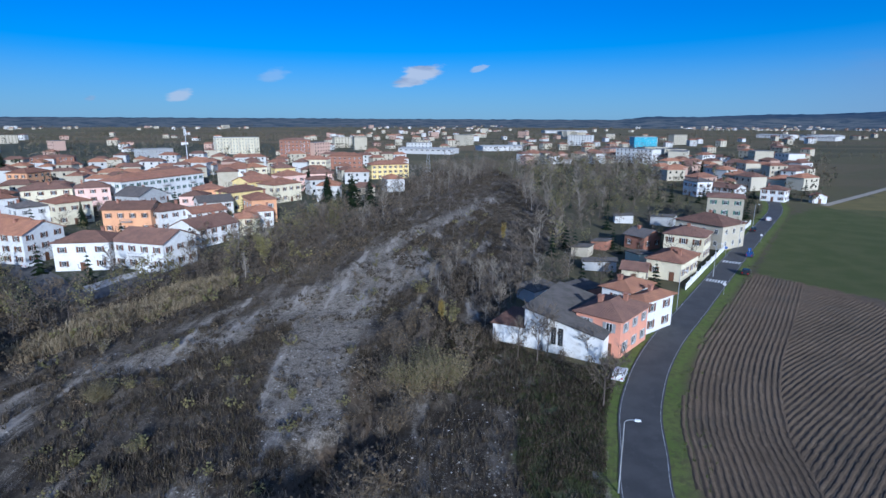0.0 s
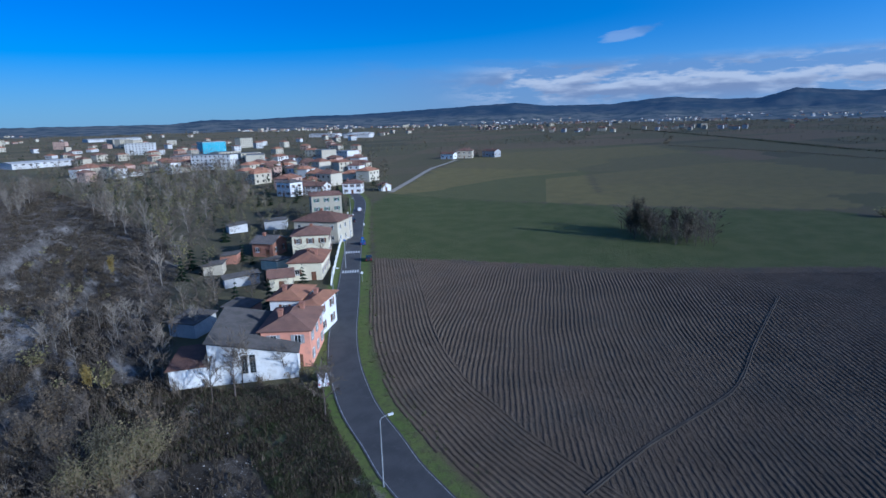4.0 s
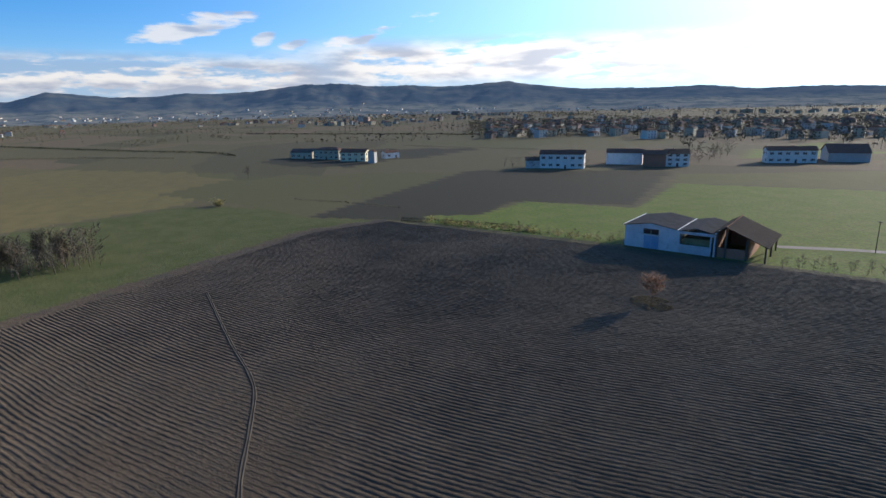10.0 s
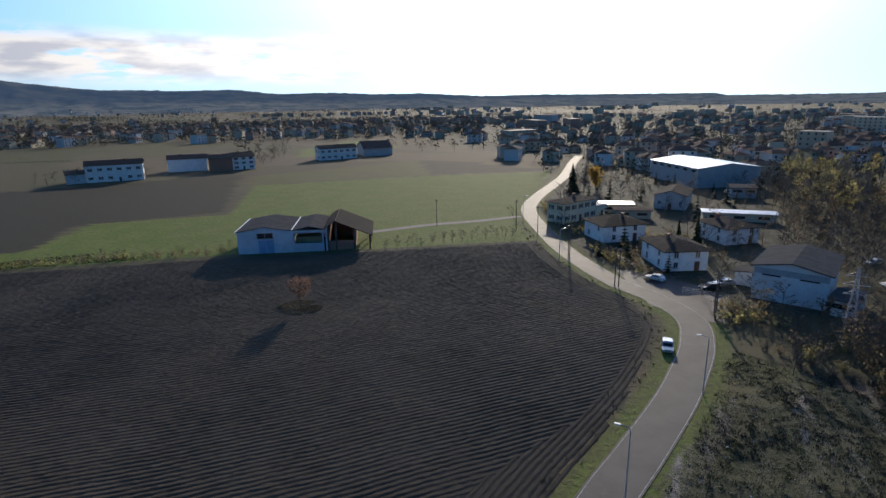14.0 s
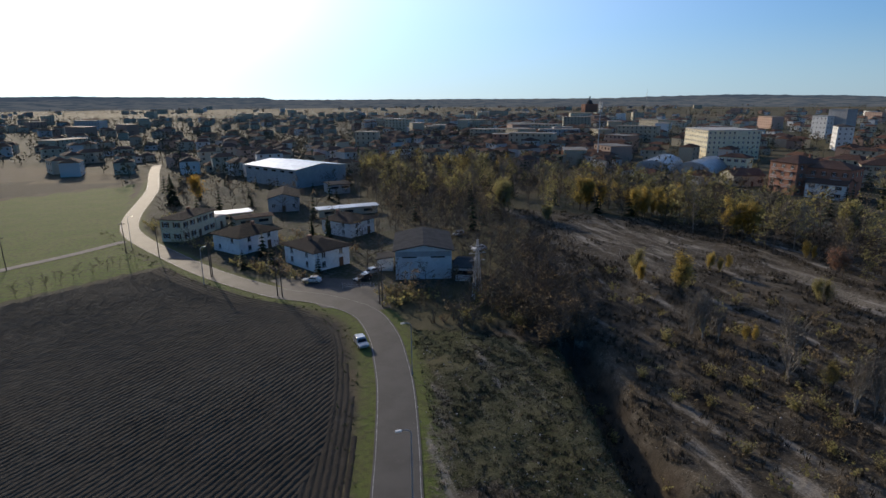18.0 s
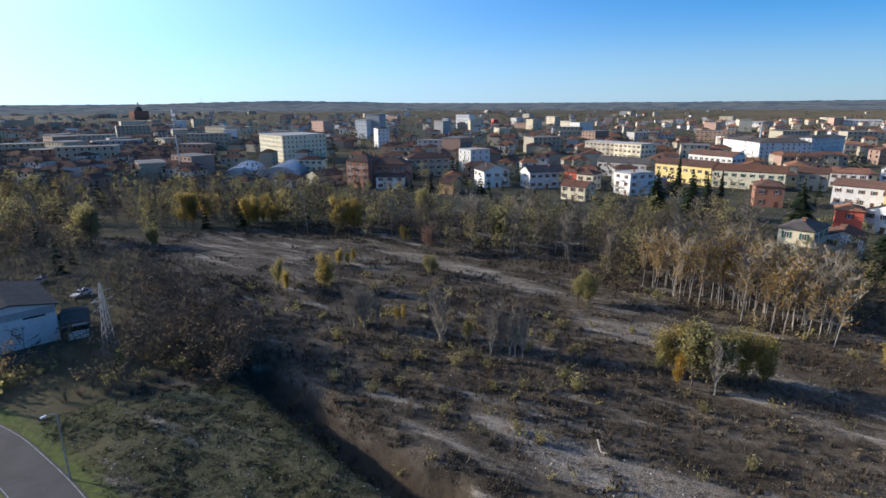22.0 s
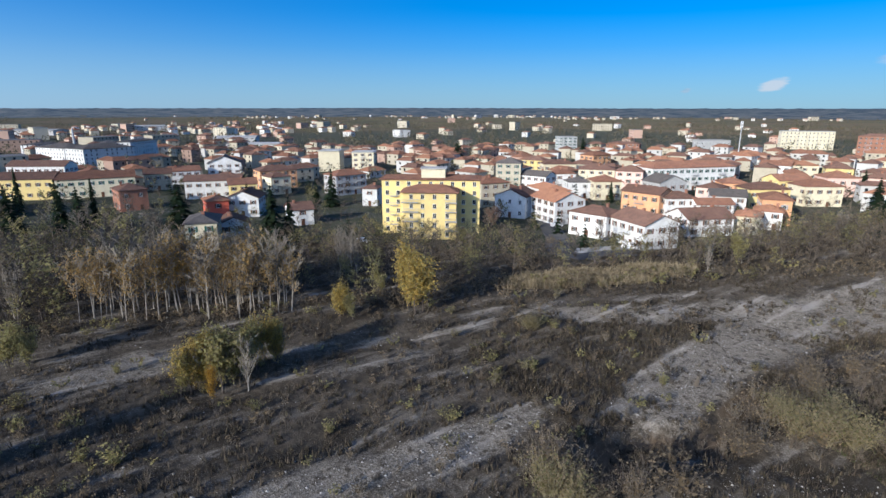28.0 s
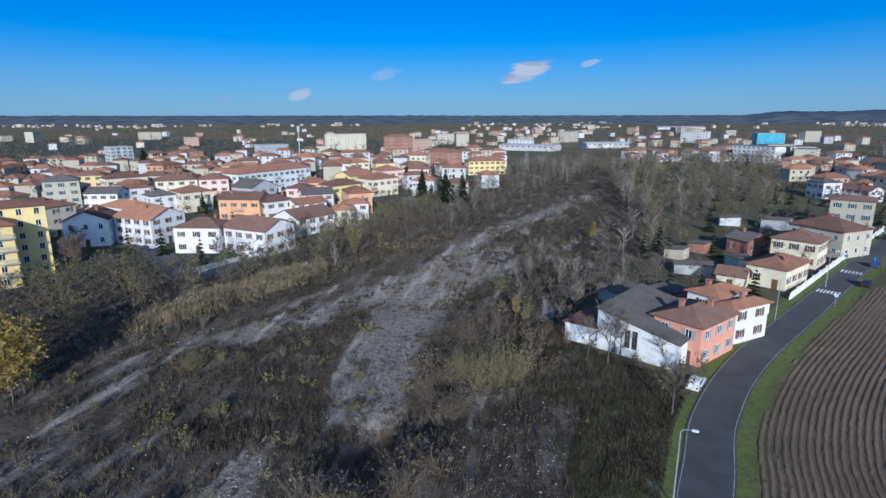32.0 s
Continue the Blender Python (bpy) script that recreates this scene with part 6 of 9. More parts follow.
def car(label, p, ang, paint, van=False):
    e = new("van" if van else "car")
    e.matrix_world = Matrix.Translation((p[0], p[1], max(gz(*p), 0.03))) @ Matrix.Rotation(radians(ang), 4, "Z")
    tagged(e, label, "van" if van else "car", "parked vehicles")
    L, W, H1, H2 = (4.6, 1.8, 1.0, 1.95) if van else (4.1, 1.7, 0.85, 1.45)
    bm = bmesh.new()
    prof = [(-L / 2, 0.3), (L / 2, 0.3), (L / 2, 0.65), (L / 2 - 0.15, H1 - 0.1), (0.9 if not van else 1.4, H1), (0.25 if not van else 0.95, H2), (-1.3 if not van else -L / 2 + 0.1, H2), (-L / 2 + 0.1, H1), (-L / 2, 0.7)]
    rows = [[bm.verts.new((x, s * W / 2 * (1 if z <= H1 else 0.84), z)) for x, z in prof] for s in (-1, 1)]
    n = len(prof)
    for k in range(n):
        bm.faces.new((rows[0][k], rows[0][(k + 1) % n], rows[1][(k + 1) % n], rows[1][k]))
    bm.faces.new(rows[0][::-1])
    bm.faces.new(rows[1])
    bmesh.ops.recalc_face_normals(bm, faces=bm.faces)
    bmesh.ops.bevel(bm, geom=bm.edges[:], offset=0.05, segments=2, affect="EDGES")
    part("body", bm, paint, e)
    x0, x1 = (0.9, 0.25) if not van else (1.4, 0.95)
    bm = bmesh.new()
    solid(bm, [(x0 + 0.02, -W * 0.4, H1 + 0.06), (x0 + 0.02, W * 0.4, H1 + 0.06), (x1 + 0.05, W * 0.36, H2 - 0.08), (x1 + 0.05, -W * 0.36, H2 - 0.08)], [(0, 1, 2, 3)])
    bmesh.ops.solidify(bm, geom=bm.faces[:], thickness=0.03)
    part("windscreen", bm, GLASS, e)
    if not van:
        bm = bmesh.new()
        solid(bm, [(-L / 2 + 0.16, -W * 0.4, H1 + 0.05), (-L / 2 + 0.16, W * 0.4, H1 + 0.05), (-1.33, W * 0.36, H2 - 0.08), (-1.33, -W * 0.36, H2 - 0.08)], [(0, 1, 2, 3)])
        bmesh.ops.solidify(bm, geom=bm.faces[:], thickness=0.03)
        part("rear_window", bm, GLASS, e)
    for s in (-1, 1):
        bm = bmesh.new()
        box(bm, -1.1 if not van else 0.2, s * W * 0.455 - 0.03, H1 + 0.05, 0.35 if not van else 1.0, s * W * 0.455 + 0.03, H2 - 0.15)
        part("side_window", bm, GLASS, e)
        bm = bmesh.new()
        box(bm, L / 2 - 0.03, s * W * 0.36 - 0.18, 0.6, L / 2 + 0.03, s * W * 0.36 + 0.18, 0.76)
        part("headlight", bm, LAMP, e)
        bm = bmesh.new()
        box(bm, -L / 2 - 0.03, s * W * 0.38 - 0.13, 0.6, -L / 2 + 0.03, s * W * 0.38 + 0.13, 0.85)
        part("tail_light", bm, TAIL, e)
        for x in (-L * 0.31, L * 0.31):
            bm = bmesh.new()
            rod(bm, (x, s * (W / 2 - 0.12), 0.31), (x, s * (W / 2 + 0.03), 0.31), 0.31, 0.31, 14)
            wheel = part("wheel", bm, TYRE, e)
            bm = bmesh.new()
            rod(bm, (x, s * (W / 2 - 0.05), 0.31), (x, s * (W / 2 + 0.05), 0.31), 0.19, 0.17, 10)
            part("rim", bm, RIM, wheel)


WHITE_CAR, DARK_CAR, SILVER, BLUE_CAR = glossy("white_car_paint", (0.75, 0.75, 0.74)), glossy("dark_car_paint", (0.03, 0.032, 0.036)), glossy("silver_car_paint", (0.5, 0.51, 0.52), 0.25, 0.5), glossy("blue_car_paint", (0.04, 0.08, 0.2))
for lab, p, ang, paint, van in (
        ("silver car parked on the grass verge", (6.8, -53.2), 96, SILVER, False), ("white car parked near the white hall", (26.7, 75.9), 62, WHITE_CAR, False), ("dark car parked at the road edge", (76.3, 133.0), 54, DARK_CAR, False), ("white car on the village street", (126.4, 209.8), 54, WHITE_CAR, False), ("dark car on the village street", (108.6, 188.4), 54, DARK_CAR, False), ("blue car near the crossing", (87.5, 151.8), 54, BLUE_CAR, False),
        ("white delivery van in the courtyard", (-72.8, 132.9), 20, WHITE_CAR, True), ("dark car in the courtyard", (-81.9, 135.7), 20, DARK_CAR, False), ("white car before the tall white house", (-106.0, 138.4), 70, WHITE_CAR, False), ("silver car in the side street", (-117.5, 146.2), 70, SILVER, False),
        ("white car in front of the villa", (11.8, -89.0), -20, WHITE_CAR, False), ("dark car in the workshop yard", (0.9, -86.7), 30, DARK_CAR, False), ("silver car in the workshop yard", (-1.8, -90.9), 30, SILVER, False), ("white car behind the workshop", (-33.2, -102.6), 10, WHITE_CAR, False), ("white car parked by the wood", (-123.3, 74.6), 30, WHITE_CAR, False), ("silver car among the sheds", (-33.6, -120.3), 40, SILVER, False)):
    car(lab, p, ang, paint, van)

# ---- lanes and yards ----
def lane(name, pts, half, mat, label, z=0.03):
    L = smooth_line(pts, 2.5)
    tagged(ribbon(name, L, half, z, mat), label, "lane", kind="structure")


DIRT = surf("pale_dirt", (0.34, 0.30, 0.24), (0.28, 0.25, 0.2), 0.4, 0.95, 0.4, 6.0)
lane("farm_lane", [(175.0, 249.9), (221.2, 287.3), (286.9, 340.7), (326.4, 366.3), (367.1, 392.7)], 1.8, DIRT, "pale dirt lane to the farm")
lane("gravel_lane", [(95.7, -105.2), (83.5, -120.9), (70.8, -132.5), (60.3, -144.5)], 1.5, DIRT, "pale gravel lane to the barn", 0.06)
lane("side_street", [(-64.2, 137.4), (-71.4, 127.2), (-77.8, 113.8), (-95.3, 127.0), (-120.4, 147.7), (-144.9, 167.8)], 3.5, ASPHALT, "narrow asphalt lane between white houses", 0.05)
bm = bmesh.new()
f = bm.faces.new([bm.verts.new((x, y, 0.045)) for x, y in ((-76.6, 112.5), (-64.0, 139.8), (-70.0, 147.7), (-78.7, 130.4), (-82.0, 120.9))])
f.normal_update()
if f.normal.z < 0:
    f.normal_flip()
tagged(part("courtyard_pavement", bm, CONCRETE), "pale paved courtyard before the white houses", "pavement", kind="structure")
bm = bmesh.new()
f = bm.faces.new([bm.verts.new((x, y, 0.024)) for x, y in ((20.7, -93.3), (11.1, -72.5), (1.3, -67.7), (-1.7, -68.3), (-2.5, -81.2), (3.1, -88.5), (16.9, -95.3))])
f.normal_update()
if f.normal.z < 0:
    f.normal_flip()
tagged(part("yard_pavement", bm, ASPHALT), "asphalt yard at the street junction", "pavement", kind="structure")
# fallen branch on the gravel
bm = bmesh.new()
x0, y0 = (-33.8, 8.8)
x1, y1 = (-31.1, 9.8)
rod(bm, (x0, y0, 0.2), (x1, y1, 0.5), 0.16, 0.1, 6)
rod(bm, ((x0 + x1) / 2, (y0 + y1) / 2, 0.4), ((x0 + x1) / 2 + 0.9, (y0 + y1) / 2 + 0.3, 1.0), 0.08, 0.03, 5)
rod(bm, (x1, y1, 0.5), (x1 + 0.4, y1 + 0.9, 0.9), 0.08, 0.03, 5)
tagged(part("fallen_branch", bm, PALE_BARK), "pale fallen branch on the gravel", "branch")

# ---- ploughed rows ----
ROW_GAP = 0.8
def field_rows():
    """Ridges of turned soil: straight across the field, curved along the road at its edge."""
    V, F = [], []
    r = np.random.RandomState(3)

    def row(pts, amp, half):
        base = len(V)
        n = len(pts)
        for k, (x, y) in enumerate(pts):
            x2, y2 = pts[min(k + 1, n - 1)]
            x1, y1 = pts[max(k - 1, 0)]
            L = math.hypot(x2 - x1, y2 - y1) or 1
            sx, sy = -(y2 - y1) / L, (x2 - x1) / L
            h = amp * (0.35 + 1.1 * r.rand())
            o = (r.rand() - 0.5) * 0.2
            for q, z in ((-half, -0.06), (-0.1 + o, h), (0.1 + o, h * 0.92), (half, -0.06)):
                V.append((x + sx * q, y + sy * q, z))
            if k:
                a = base + 4 * (k - 1)
                for j in range(3):
                    F.append((a + j, a + j + 1, a + j + 5, a + j + 4))

    # main rows
    along = np.arange(-210, 210, 0.62)
    head = np.radians(np.interp(along, [-60, 0, 75, 130], [42.5, 43.5, 53.5, 55.0]))
    bx = 48 + np.cumsum(np.sin(head)) * 0.62
    by = -20 + np.cumsum(np.cos(head)) * 0.62
    k0 = int(np.argmin(np.abs(along)))
    bx, by = bx - bx[k0] + 48, by - by[k0] - 20
    for s in np.arange(-220, 220, ROW_GAP):
        wob = 0.14 * np.sin(along * 0.11 + s * 0.015) + 0.08 * np.sin(along * 0.37 + s * 0.03)
        x = bx - (s + wob) * np.cos(head)
        y = by + (s + wob) * np.sin(head)
        ok = inside(x, y, PLOUGHED)
        if not ok.any():
            continue
        ok &= (line_dist(x, y, road_line[::4]) > np.clip(8.0 + (y + 30) * 0.19, 8.0, 17.0)) & (line_dist(x, y, PLOUGHED[:6]) > 5.0)
        run = []
        for k in range(len(x)):
            if ok[k]:
                run.append((x[k], y[k]))
            if (not ok[k] or k == len(x) - 1) and run:
                if len(run) > 1:
                    row(run, 0.052, ROW_GAP * 0.45)
                run = []
    # rows that follow the road
    fine_road = smooth_line([(p.x, p.y) for p in road_line[::4]], 0.4)
    for j in range(1, 19):
        pts = []
        for p, q in zip(fine_road[:-1:2], fine_road[1::2]):
            d = (q - p).normalized()
            c = p + Vector((-d.y, d.x, 0)) * (ROAD_W + 1.6 + ROW_GAP * j)
            pts.append((c.x, c.y))
        x, y = np.array(pts).T
        ok = inside(x, y, PLOUGHED) & (ROAD_W + 1.6 + ROW_GAP * j < np.clip(8.0 + (y + 30) * 0.19, 8.0, 17.0) + 0.4)
        run = []
        for k in range(len(x)):
            if ok[k]:
                run.append(pts[k])
            if (not ok[k] or k == len(x) - 1) and run:
                if len(run) > 1:
                    row(run, 0.052, ROW_GAP * 0.45)
                run = []
    return raw_mesh("ploughed_rows", V, F, [SOIL])


SOIL = surf("turned_soil", (0.122, 0.092, 0.064), (0.092, 0.07, 0.049), 0.1, 0.95, 1.0, 4.0, c3=(0.138, 0.106, 0.076), spec=0.05, retro=0.9)
WET_SOIL = surf("track_soil", (0.085, 0.072, 0.057), (0.066, 0.056, 0.045), 0.5, 0.95, 0.5, 3.0, spec=0.1)
tagged(new("ploughed_rows", field_rows()), "rows of bare turned brown soil", "ploughed soil", kind="stuff")
for pts in ([(117.5, 39.9), (86.3, 34.5), (68.4, 31.1), (56.6, 31.8), (45.8, 33.0), (32.7, 33.3)],):
    bm = bmesh.new()
    L = smooth_line(pts, 2.0)
    prev = None
    for k, c in enumerate(L):
        d = (L[min(k + 1, len(L) - 1)] - L[max(k - 1, 0)]).normalized()
        s = Vector((-d.y, d.x, 0))
        wd = 0.32 + 0.06 * math.sin(k * 1.7)
        now = [bm.verts.new((c.x + s.x * q, c.y + s.y * q, z)) for q, z in ((-wd, 0.02), (-wd * 0.6, 0.11), (0, 0.07), (wd * 0.6, 0.12), (wd, 0.02))]
        if prev:
            for j in range(4):
                bm.faces.new((prev[j], prev[j + 1], now[j + 1], now[j]))
        prev = now
    tagged(part("wheel_track", bm, WET_SOIL), "narrow trodden track across the ploughed soil", "track", kind="structure")


# ---- plants ----
def limb(V, F, a, b, r0, r1, sides=3):
    d = (b - a).normalized()
    u = d.orthogonal().normalized()
    w = d.cross(u)
    base = len(V)
    for p, r in ((a, r0), (b, r1)):
        for k in range(sides):
            c, s = math.cos(k * math.tau / sides), math.sin(k * math.tau / sides)
            V.append(tuple(p + r * (c * u + s * w)))
    for k in range(sides):
        F.append((base + k, base + (k + 1) % sides, base + sides + (k + 1) % sides, base + sides + k))


def tree_meshes(seed, h, spread, bark, twig, twigs=500, leaf=None, leaves=0, leaf_size=0.28, trunk_r=None, fork=0.3, kids=4, upright=0.5, twig_len=0.09):
    """Trunk and limbs in one mesh; branches, twigs and leaves in the other; h metres high."""
    r = random.Random(seed)
    TV, TF, CV, CF, M = [], [], [], [], []
    tips = []
    trunk_r = trunk_r or h * 0.015

    def grow(p, d, length, rad, level):
        n = 4 if level == 0 else 2
        for k in range(n):
            bend = Vector((r.uniform(-1, 1), r.uniform(-1, 1), r.uniform(-0.3, 0.8))) * (0.1 if level == 0 else 0.3)
            d = (d + bend).normalized()
            q = p + d * (length / n)
            r1 = rad * (1 - 0.3 / n * (k + 1))
            if level < 2:
                limb(TV, TF, p, q, rad, r1, 5 if level == 0 else 3)
            else:
                limb(CV, CF, p, q, max(rad, 0.016), max(r1, 0.01), 3)
                M.extend([0] * 3)
            if level:
                for _ in range(2):
                    tips.append((p.lerp(q, r.random()), d))
            p, rad = q, r1
            if level < 2 and (level > 0 or (k + 1) / n > fork):
                for _ in range(kids if level else kids + 1):
                    side = Vector((r.uniform(-1, 1), r.uniform(-1, 1), 0)).normalized()
                    nd = (side * spread + Vector((0, 0, upright)) + d * 0.5).normalized()
                    grow(p, nd, length * r.uniform(0.36, 0.62) * (1.15 - 0.3 * k / n if level == 0 else 1), rad * r.uniform(0.4, 0.6), level + 1)

    grow(Vector((0, 0, -0.2)), Vector((0, 0, 1)), h * 0.66, trunk_r, 0)
    for _ in range(twigs):
        p, d = r.choice(tips)
        a = (d + Vector((r.gauss(0, 0.5), r.gauss(0, 0.5), r.gauss(0.15, 0.5)))).normalized()
        L = h * twig_len * r.uniform(0.5, 1.4)
        w = a.orthogonal().normalized() * r.uniform(0.025, 0.055)
        m = p + a * L * 0.6 + Vector((r.uniform(-1, 1), r.uniform(-1, 1), r.uniform(-1, 1))) * L * 0.12
        base = len(CV)
        CV.extend([tuple(p - w), tuple(p + w), tuple(m), tuple(p + a * L)])
        CF.append((base, base + 1, base + 2))
        CF.append((base + 1, base + 3, base + 2))
        M.extend([0, 0])
        tips.append((m, a))
    mats = [twig]
    if leaf:
        mats.append(leaf)
        for _ in range(leaves):
            p, d = r.choice(tips)
            c = p + Vector((r.gauss(0, 1), r.gauss(0, 1), r.gauss(0, 1))) * (h * 0.05)
            a = Vector((r.gauss(0, 1), r.gauss(0, 1), r.gauss(0, 1))).normalized()
            b = a.orthogonal().normalized()
            s = leaf_size * r.uniform(0.6, 1.3)
            base = len(CV)
            CV.extend([tuple(c - a * s), tuple(c + b * s * 0.6), tuple(c + a * s), tuple(c - b * s * 0.6)])
            CF.append((base, base + 1, base + 2, base + 3))
            M.append(1)
    k = h / max(v[2] for v in CV + TV)
    TV = [(x * k, y * k, z * k) for x, y, z in TV]
    CV = [(x * k, y * k, z * k) for x, y, z in CV]
    return raw_mesh("trunk", TV, TF, [bark]), raw_mesh("crown", CV, CF, mats, M)


def conifer_meshes(seed, h, width, tiers):
    r = random.Random(seed)
    TV, TF, CV, CF = [], [], [], []
    limb(TV, TF, Vector((0, 0, -0.2)), Vector((0, 0, h)), h * 0.02, 0.02, 6)
    for t in range(tiers):
        f = t / (tiers - 1)
        z = h * (0.08 + 0.9 * f)
        rad = width / 2 * (1 - f) ** 0.8 + 0.15
        for k in range(int(9 + 8 * (1 - f))):
            a = r.uniform(0, math.tau)
            L = rad * r.uniform(0.65, 1.15)
            c, s = math.cos(a), math.sin(a)
            for _ in range(3):
                u = r.uniform(0.35, 1.0)
                p = Vector((c * L * u, s * L * u, z - 0.32 * L * u + r.uniform(-0.2, 0.2)))
                w = Vector((-s, c, 0)) * (0.22 * L + 0.12)
                o = Vector((c, s, -0.35)) * (0.3 * L + 0.12)
                base = len(CV)
                CV.extend([tuple(p - w), tuple(p + o), tuple(p + w), tuple(p - o * 0.8 + Vector((0, 0, 0.25)))])
                CF.append((base, base + 1, base + 2, base + 3))
    return raw_mesh("trunk", TV, TF, [BARK]), raw_mesh("crown", CV, CF, [LEAF["green"]])


def shrub_mesh(seed, h, wide, stems, mat_twig, leaf=None, leaves=0, size=0.14, thick=0.03):
    r = random.Random(seed)
    V, F, M = [], [], []
    tips = []
    for _ in range(stems):
        a, tilt = r.uniform(0, math.tau), r.uniform(0.0, wide)
        d = Vector((math.cos(a) * tilt, math.sin(a) * tilt, 1)).normalized()
        p = Vector((r.uniform(-0.3, 0.3) * wide * h * 0.6, r.uniform(-0.3, 0.3) * wide * h * 0.6, -0.1))
        L = h * r.uniform(0.55, 1.05)
        for k in range(3):
            d = (d + Vector((r.uniform(-0.2, 0.2), r.uniform(-0.2, 0.2), 0))).normalized()
            q = p + d * L / 3
            rad = thick * (1 - k / 3.5) * h / 2.5
            limb(V, F, p, q, rad, rad * 0.7, 3)
            M.extend([0] * 3)
            for _ in range(2):
                t = (d + Vector((r.uniform(-1, 1), r.uniform(-1, 1), r.uniform(-0.2, 0.6))) * 0.7).normalized()
                limb(V, F, q, q + t * L * 0.22, rad * 0.5, 0.004, 3)
                M.extend([0] * 3)
                tips.append(q + t * L * 0.15)
            p = q
    mats = [mat_twig]
    if leaf:
        mats.append(leaf)
        for _ in range(leaves):
            c = r.choice(tips) + Vector((r.gauss(0, 1), r.gauss(0, 1), r.gauss(0, 1))) * h * 0.06
            a = Vector((r.gauss(0, 1), r.gauss(0, 1), r.gauss(0, 1))).normalized()
            b = a.orthogonal()
            s = size * r.uniform(0.6, 1.4)
            base = len(V)
            V.extend([tuple(c - a * s), tuple(c + b * s * 0.6), tuple(c + a * s), tuple(c - b * s * 0.6)])
            F.append((base, base + 1, base + 2, base + 3))
            M.append(1)
    return raw_mesh("branches", V, F, mats, M)


def wood_tree(seed, h, wide, low, bark, twig, twigs=190, leaf=None, leaves=0, size=0.3, lean=0.0, boughs=15):
    """A lighter tree for a crowded wood: trunk, boughs, and a crown filled with twigs."""
    r = random.Random(seed)
    TV, TF, CV, CF, M = [], [], [], [], []
    tips = []
    top = Vector((r.uniform(-1, 1) * h * 0.08, r.uniform(-1, 1) * h * 0.08, h * 0.8))
    limb(TV, TF, Vector((0, 0, -0.2)), top * 0.5, h * 0.009, h * 0.0065, 4)
    limb(TV, TF, top * 0.5, top, h * 0.0065, 0.02, 3)
    for k in range(boughs):
        f = low + (1 - low) * (k + r.random()) / boughs
        p = top * min(f, 0.97)
        a = r.uniform(0, math.tau)
        span = wide * h * (0.35 + 0.65 * math.sin(math.pi * min(1, (f - low) / (1.02 - low) * 0.85 + 0.12)))
        q = p + Vector((math.cos(a) * span, math.sin(a) * span, span * r.uniform(0.5, 1.3) * (0.6 + lean) + h * 0.04))
        limb(CV, CF, p, q, h * 0.0045, 0.012, 3)
        M.extend([0] * 3)
        for _ in range(5):
            tips.append((p.lerp(q, r.uniform(0.3, 1.05)), (q - p).normalized()))
    for _ in range(twigs):
        p, d = r.choice(tips)
        a = (d * 0.8 + Vector((r.gauss(0, 0.6), r.gauss(0, 0.6), r.gauss(0.35, 0.5)))).normalized()
        L = h * r.uniform(0.05, 0.13)
        w = a.orthogonal().normalized() * r.uniform(0.03, 0.07)
        base = len(CV)
        CV.extend([tuple(p - w), tuple(p + w), tuple(p + a * L)])
        CF.append((base, base + 1, base + 2))
        M.append(0)
    for _ in range(leaves):
        p, d = r.choice(tips)
        c = p + Vector((r.gauss(0, 1), r.gauss(0, 1), r.gauss(0, 1))) * h * 0.045
        a = Vector((r.gauss(0, 1), r.gauss(0, 1), r.gauss(0, 1))).normalized()
        b = a.orthogonal().normalized()
        s = size * r.uniform(0.5, 1.3)
        base = len(CV)
        CV.extend([tuple(c - a * s), tuple(c + b * s * 0.9), tuple(c + a * s * 0.9 - b * s * 0.3)])
        CF.append((base, base + 1, base + 2))
        M.append(1)
    return raw_mesh("trunk", TV, TF, [bark]), raw_mesh("crown", CV, CF, [twig] + ([leaf] if leaf else []), M)


LEAF["aspen"] = leafy("dull_yellow_leaves", ((0.42, 0.27, 0.10), (0.34, 0.23, 0.09), (0.30, 0.215, 0.09)))
LEAF["ivy"] = leafy("dark_ivy_leaves", ((0.055, 0.052, 0.034), (0.075, 0.064, 0.044), (0.042, 0.045, 0.026)))
KIND = {}
for s in range(4):
    KIND["light bare", s] = wood_tree(201 + s, 10, 0.3, 0.16, BARK, TWIG, 230)
    KIND["light brown", s] = wood_tree(211 + s, 10, 0.28, 0.12, BARK, TWIG, 150, LEAF["tan"], 90, 0.26)
    KIND["light olive", s] = wood_tree(221 + s, 11, 0.27, 0.10, BARK, TWIG, 100, LEAF["olive"], 270, 0.3)
    KIND["light poplar", s] = wood_tree(231 + s, 11, 0.2, 0.06, BARK, TWIG, 90, LEAF["yellow"], 620, 0.3, 0.6)
    KIND["light pale", s] = wood_tree(241 + s, 11, 0.2, 0.2, PALE_BARK, PALE_TWIG, 300, None, 0, 0.3, 0.8, 22)
    KIND["light aspen", s] = wood_tree(261 + s, 13, 0.16, 0.32, PALE_BARK, PALE_TWIG, 230, LEAF["aspen"], 460, 0.22, 0.9)
    KIND["light rust", s] = wood_tree(251 + s, 6, 0.42, 0.2, BARK, TWIG, 120, LEAF["tan"], 160, 0.2)
for s in range(4):
    KIND["bare", s] = tree_meshes(11 + s, 10, 0.8, BARK, TWIG, 420, kids=3)
    KIND["pale", s] = tree_meshes(31 + s, 11, 0.42, PALE_BARK, PALE_TWIG, 340, kids=4, upright=1.0, fork=0.2, trunk_r=0.15)
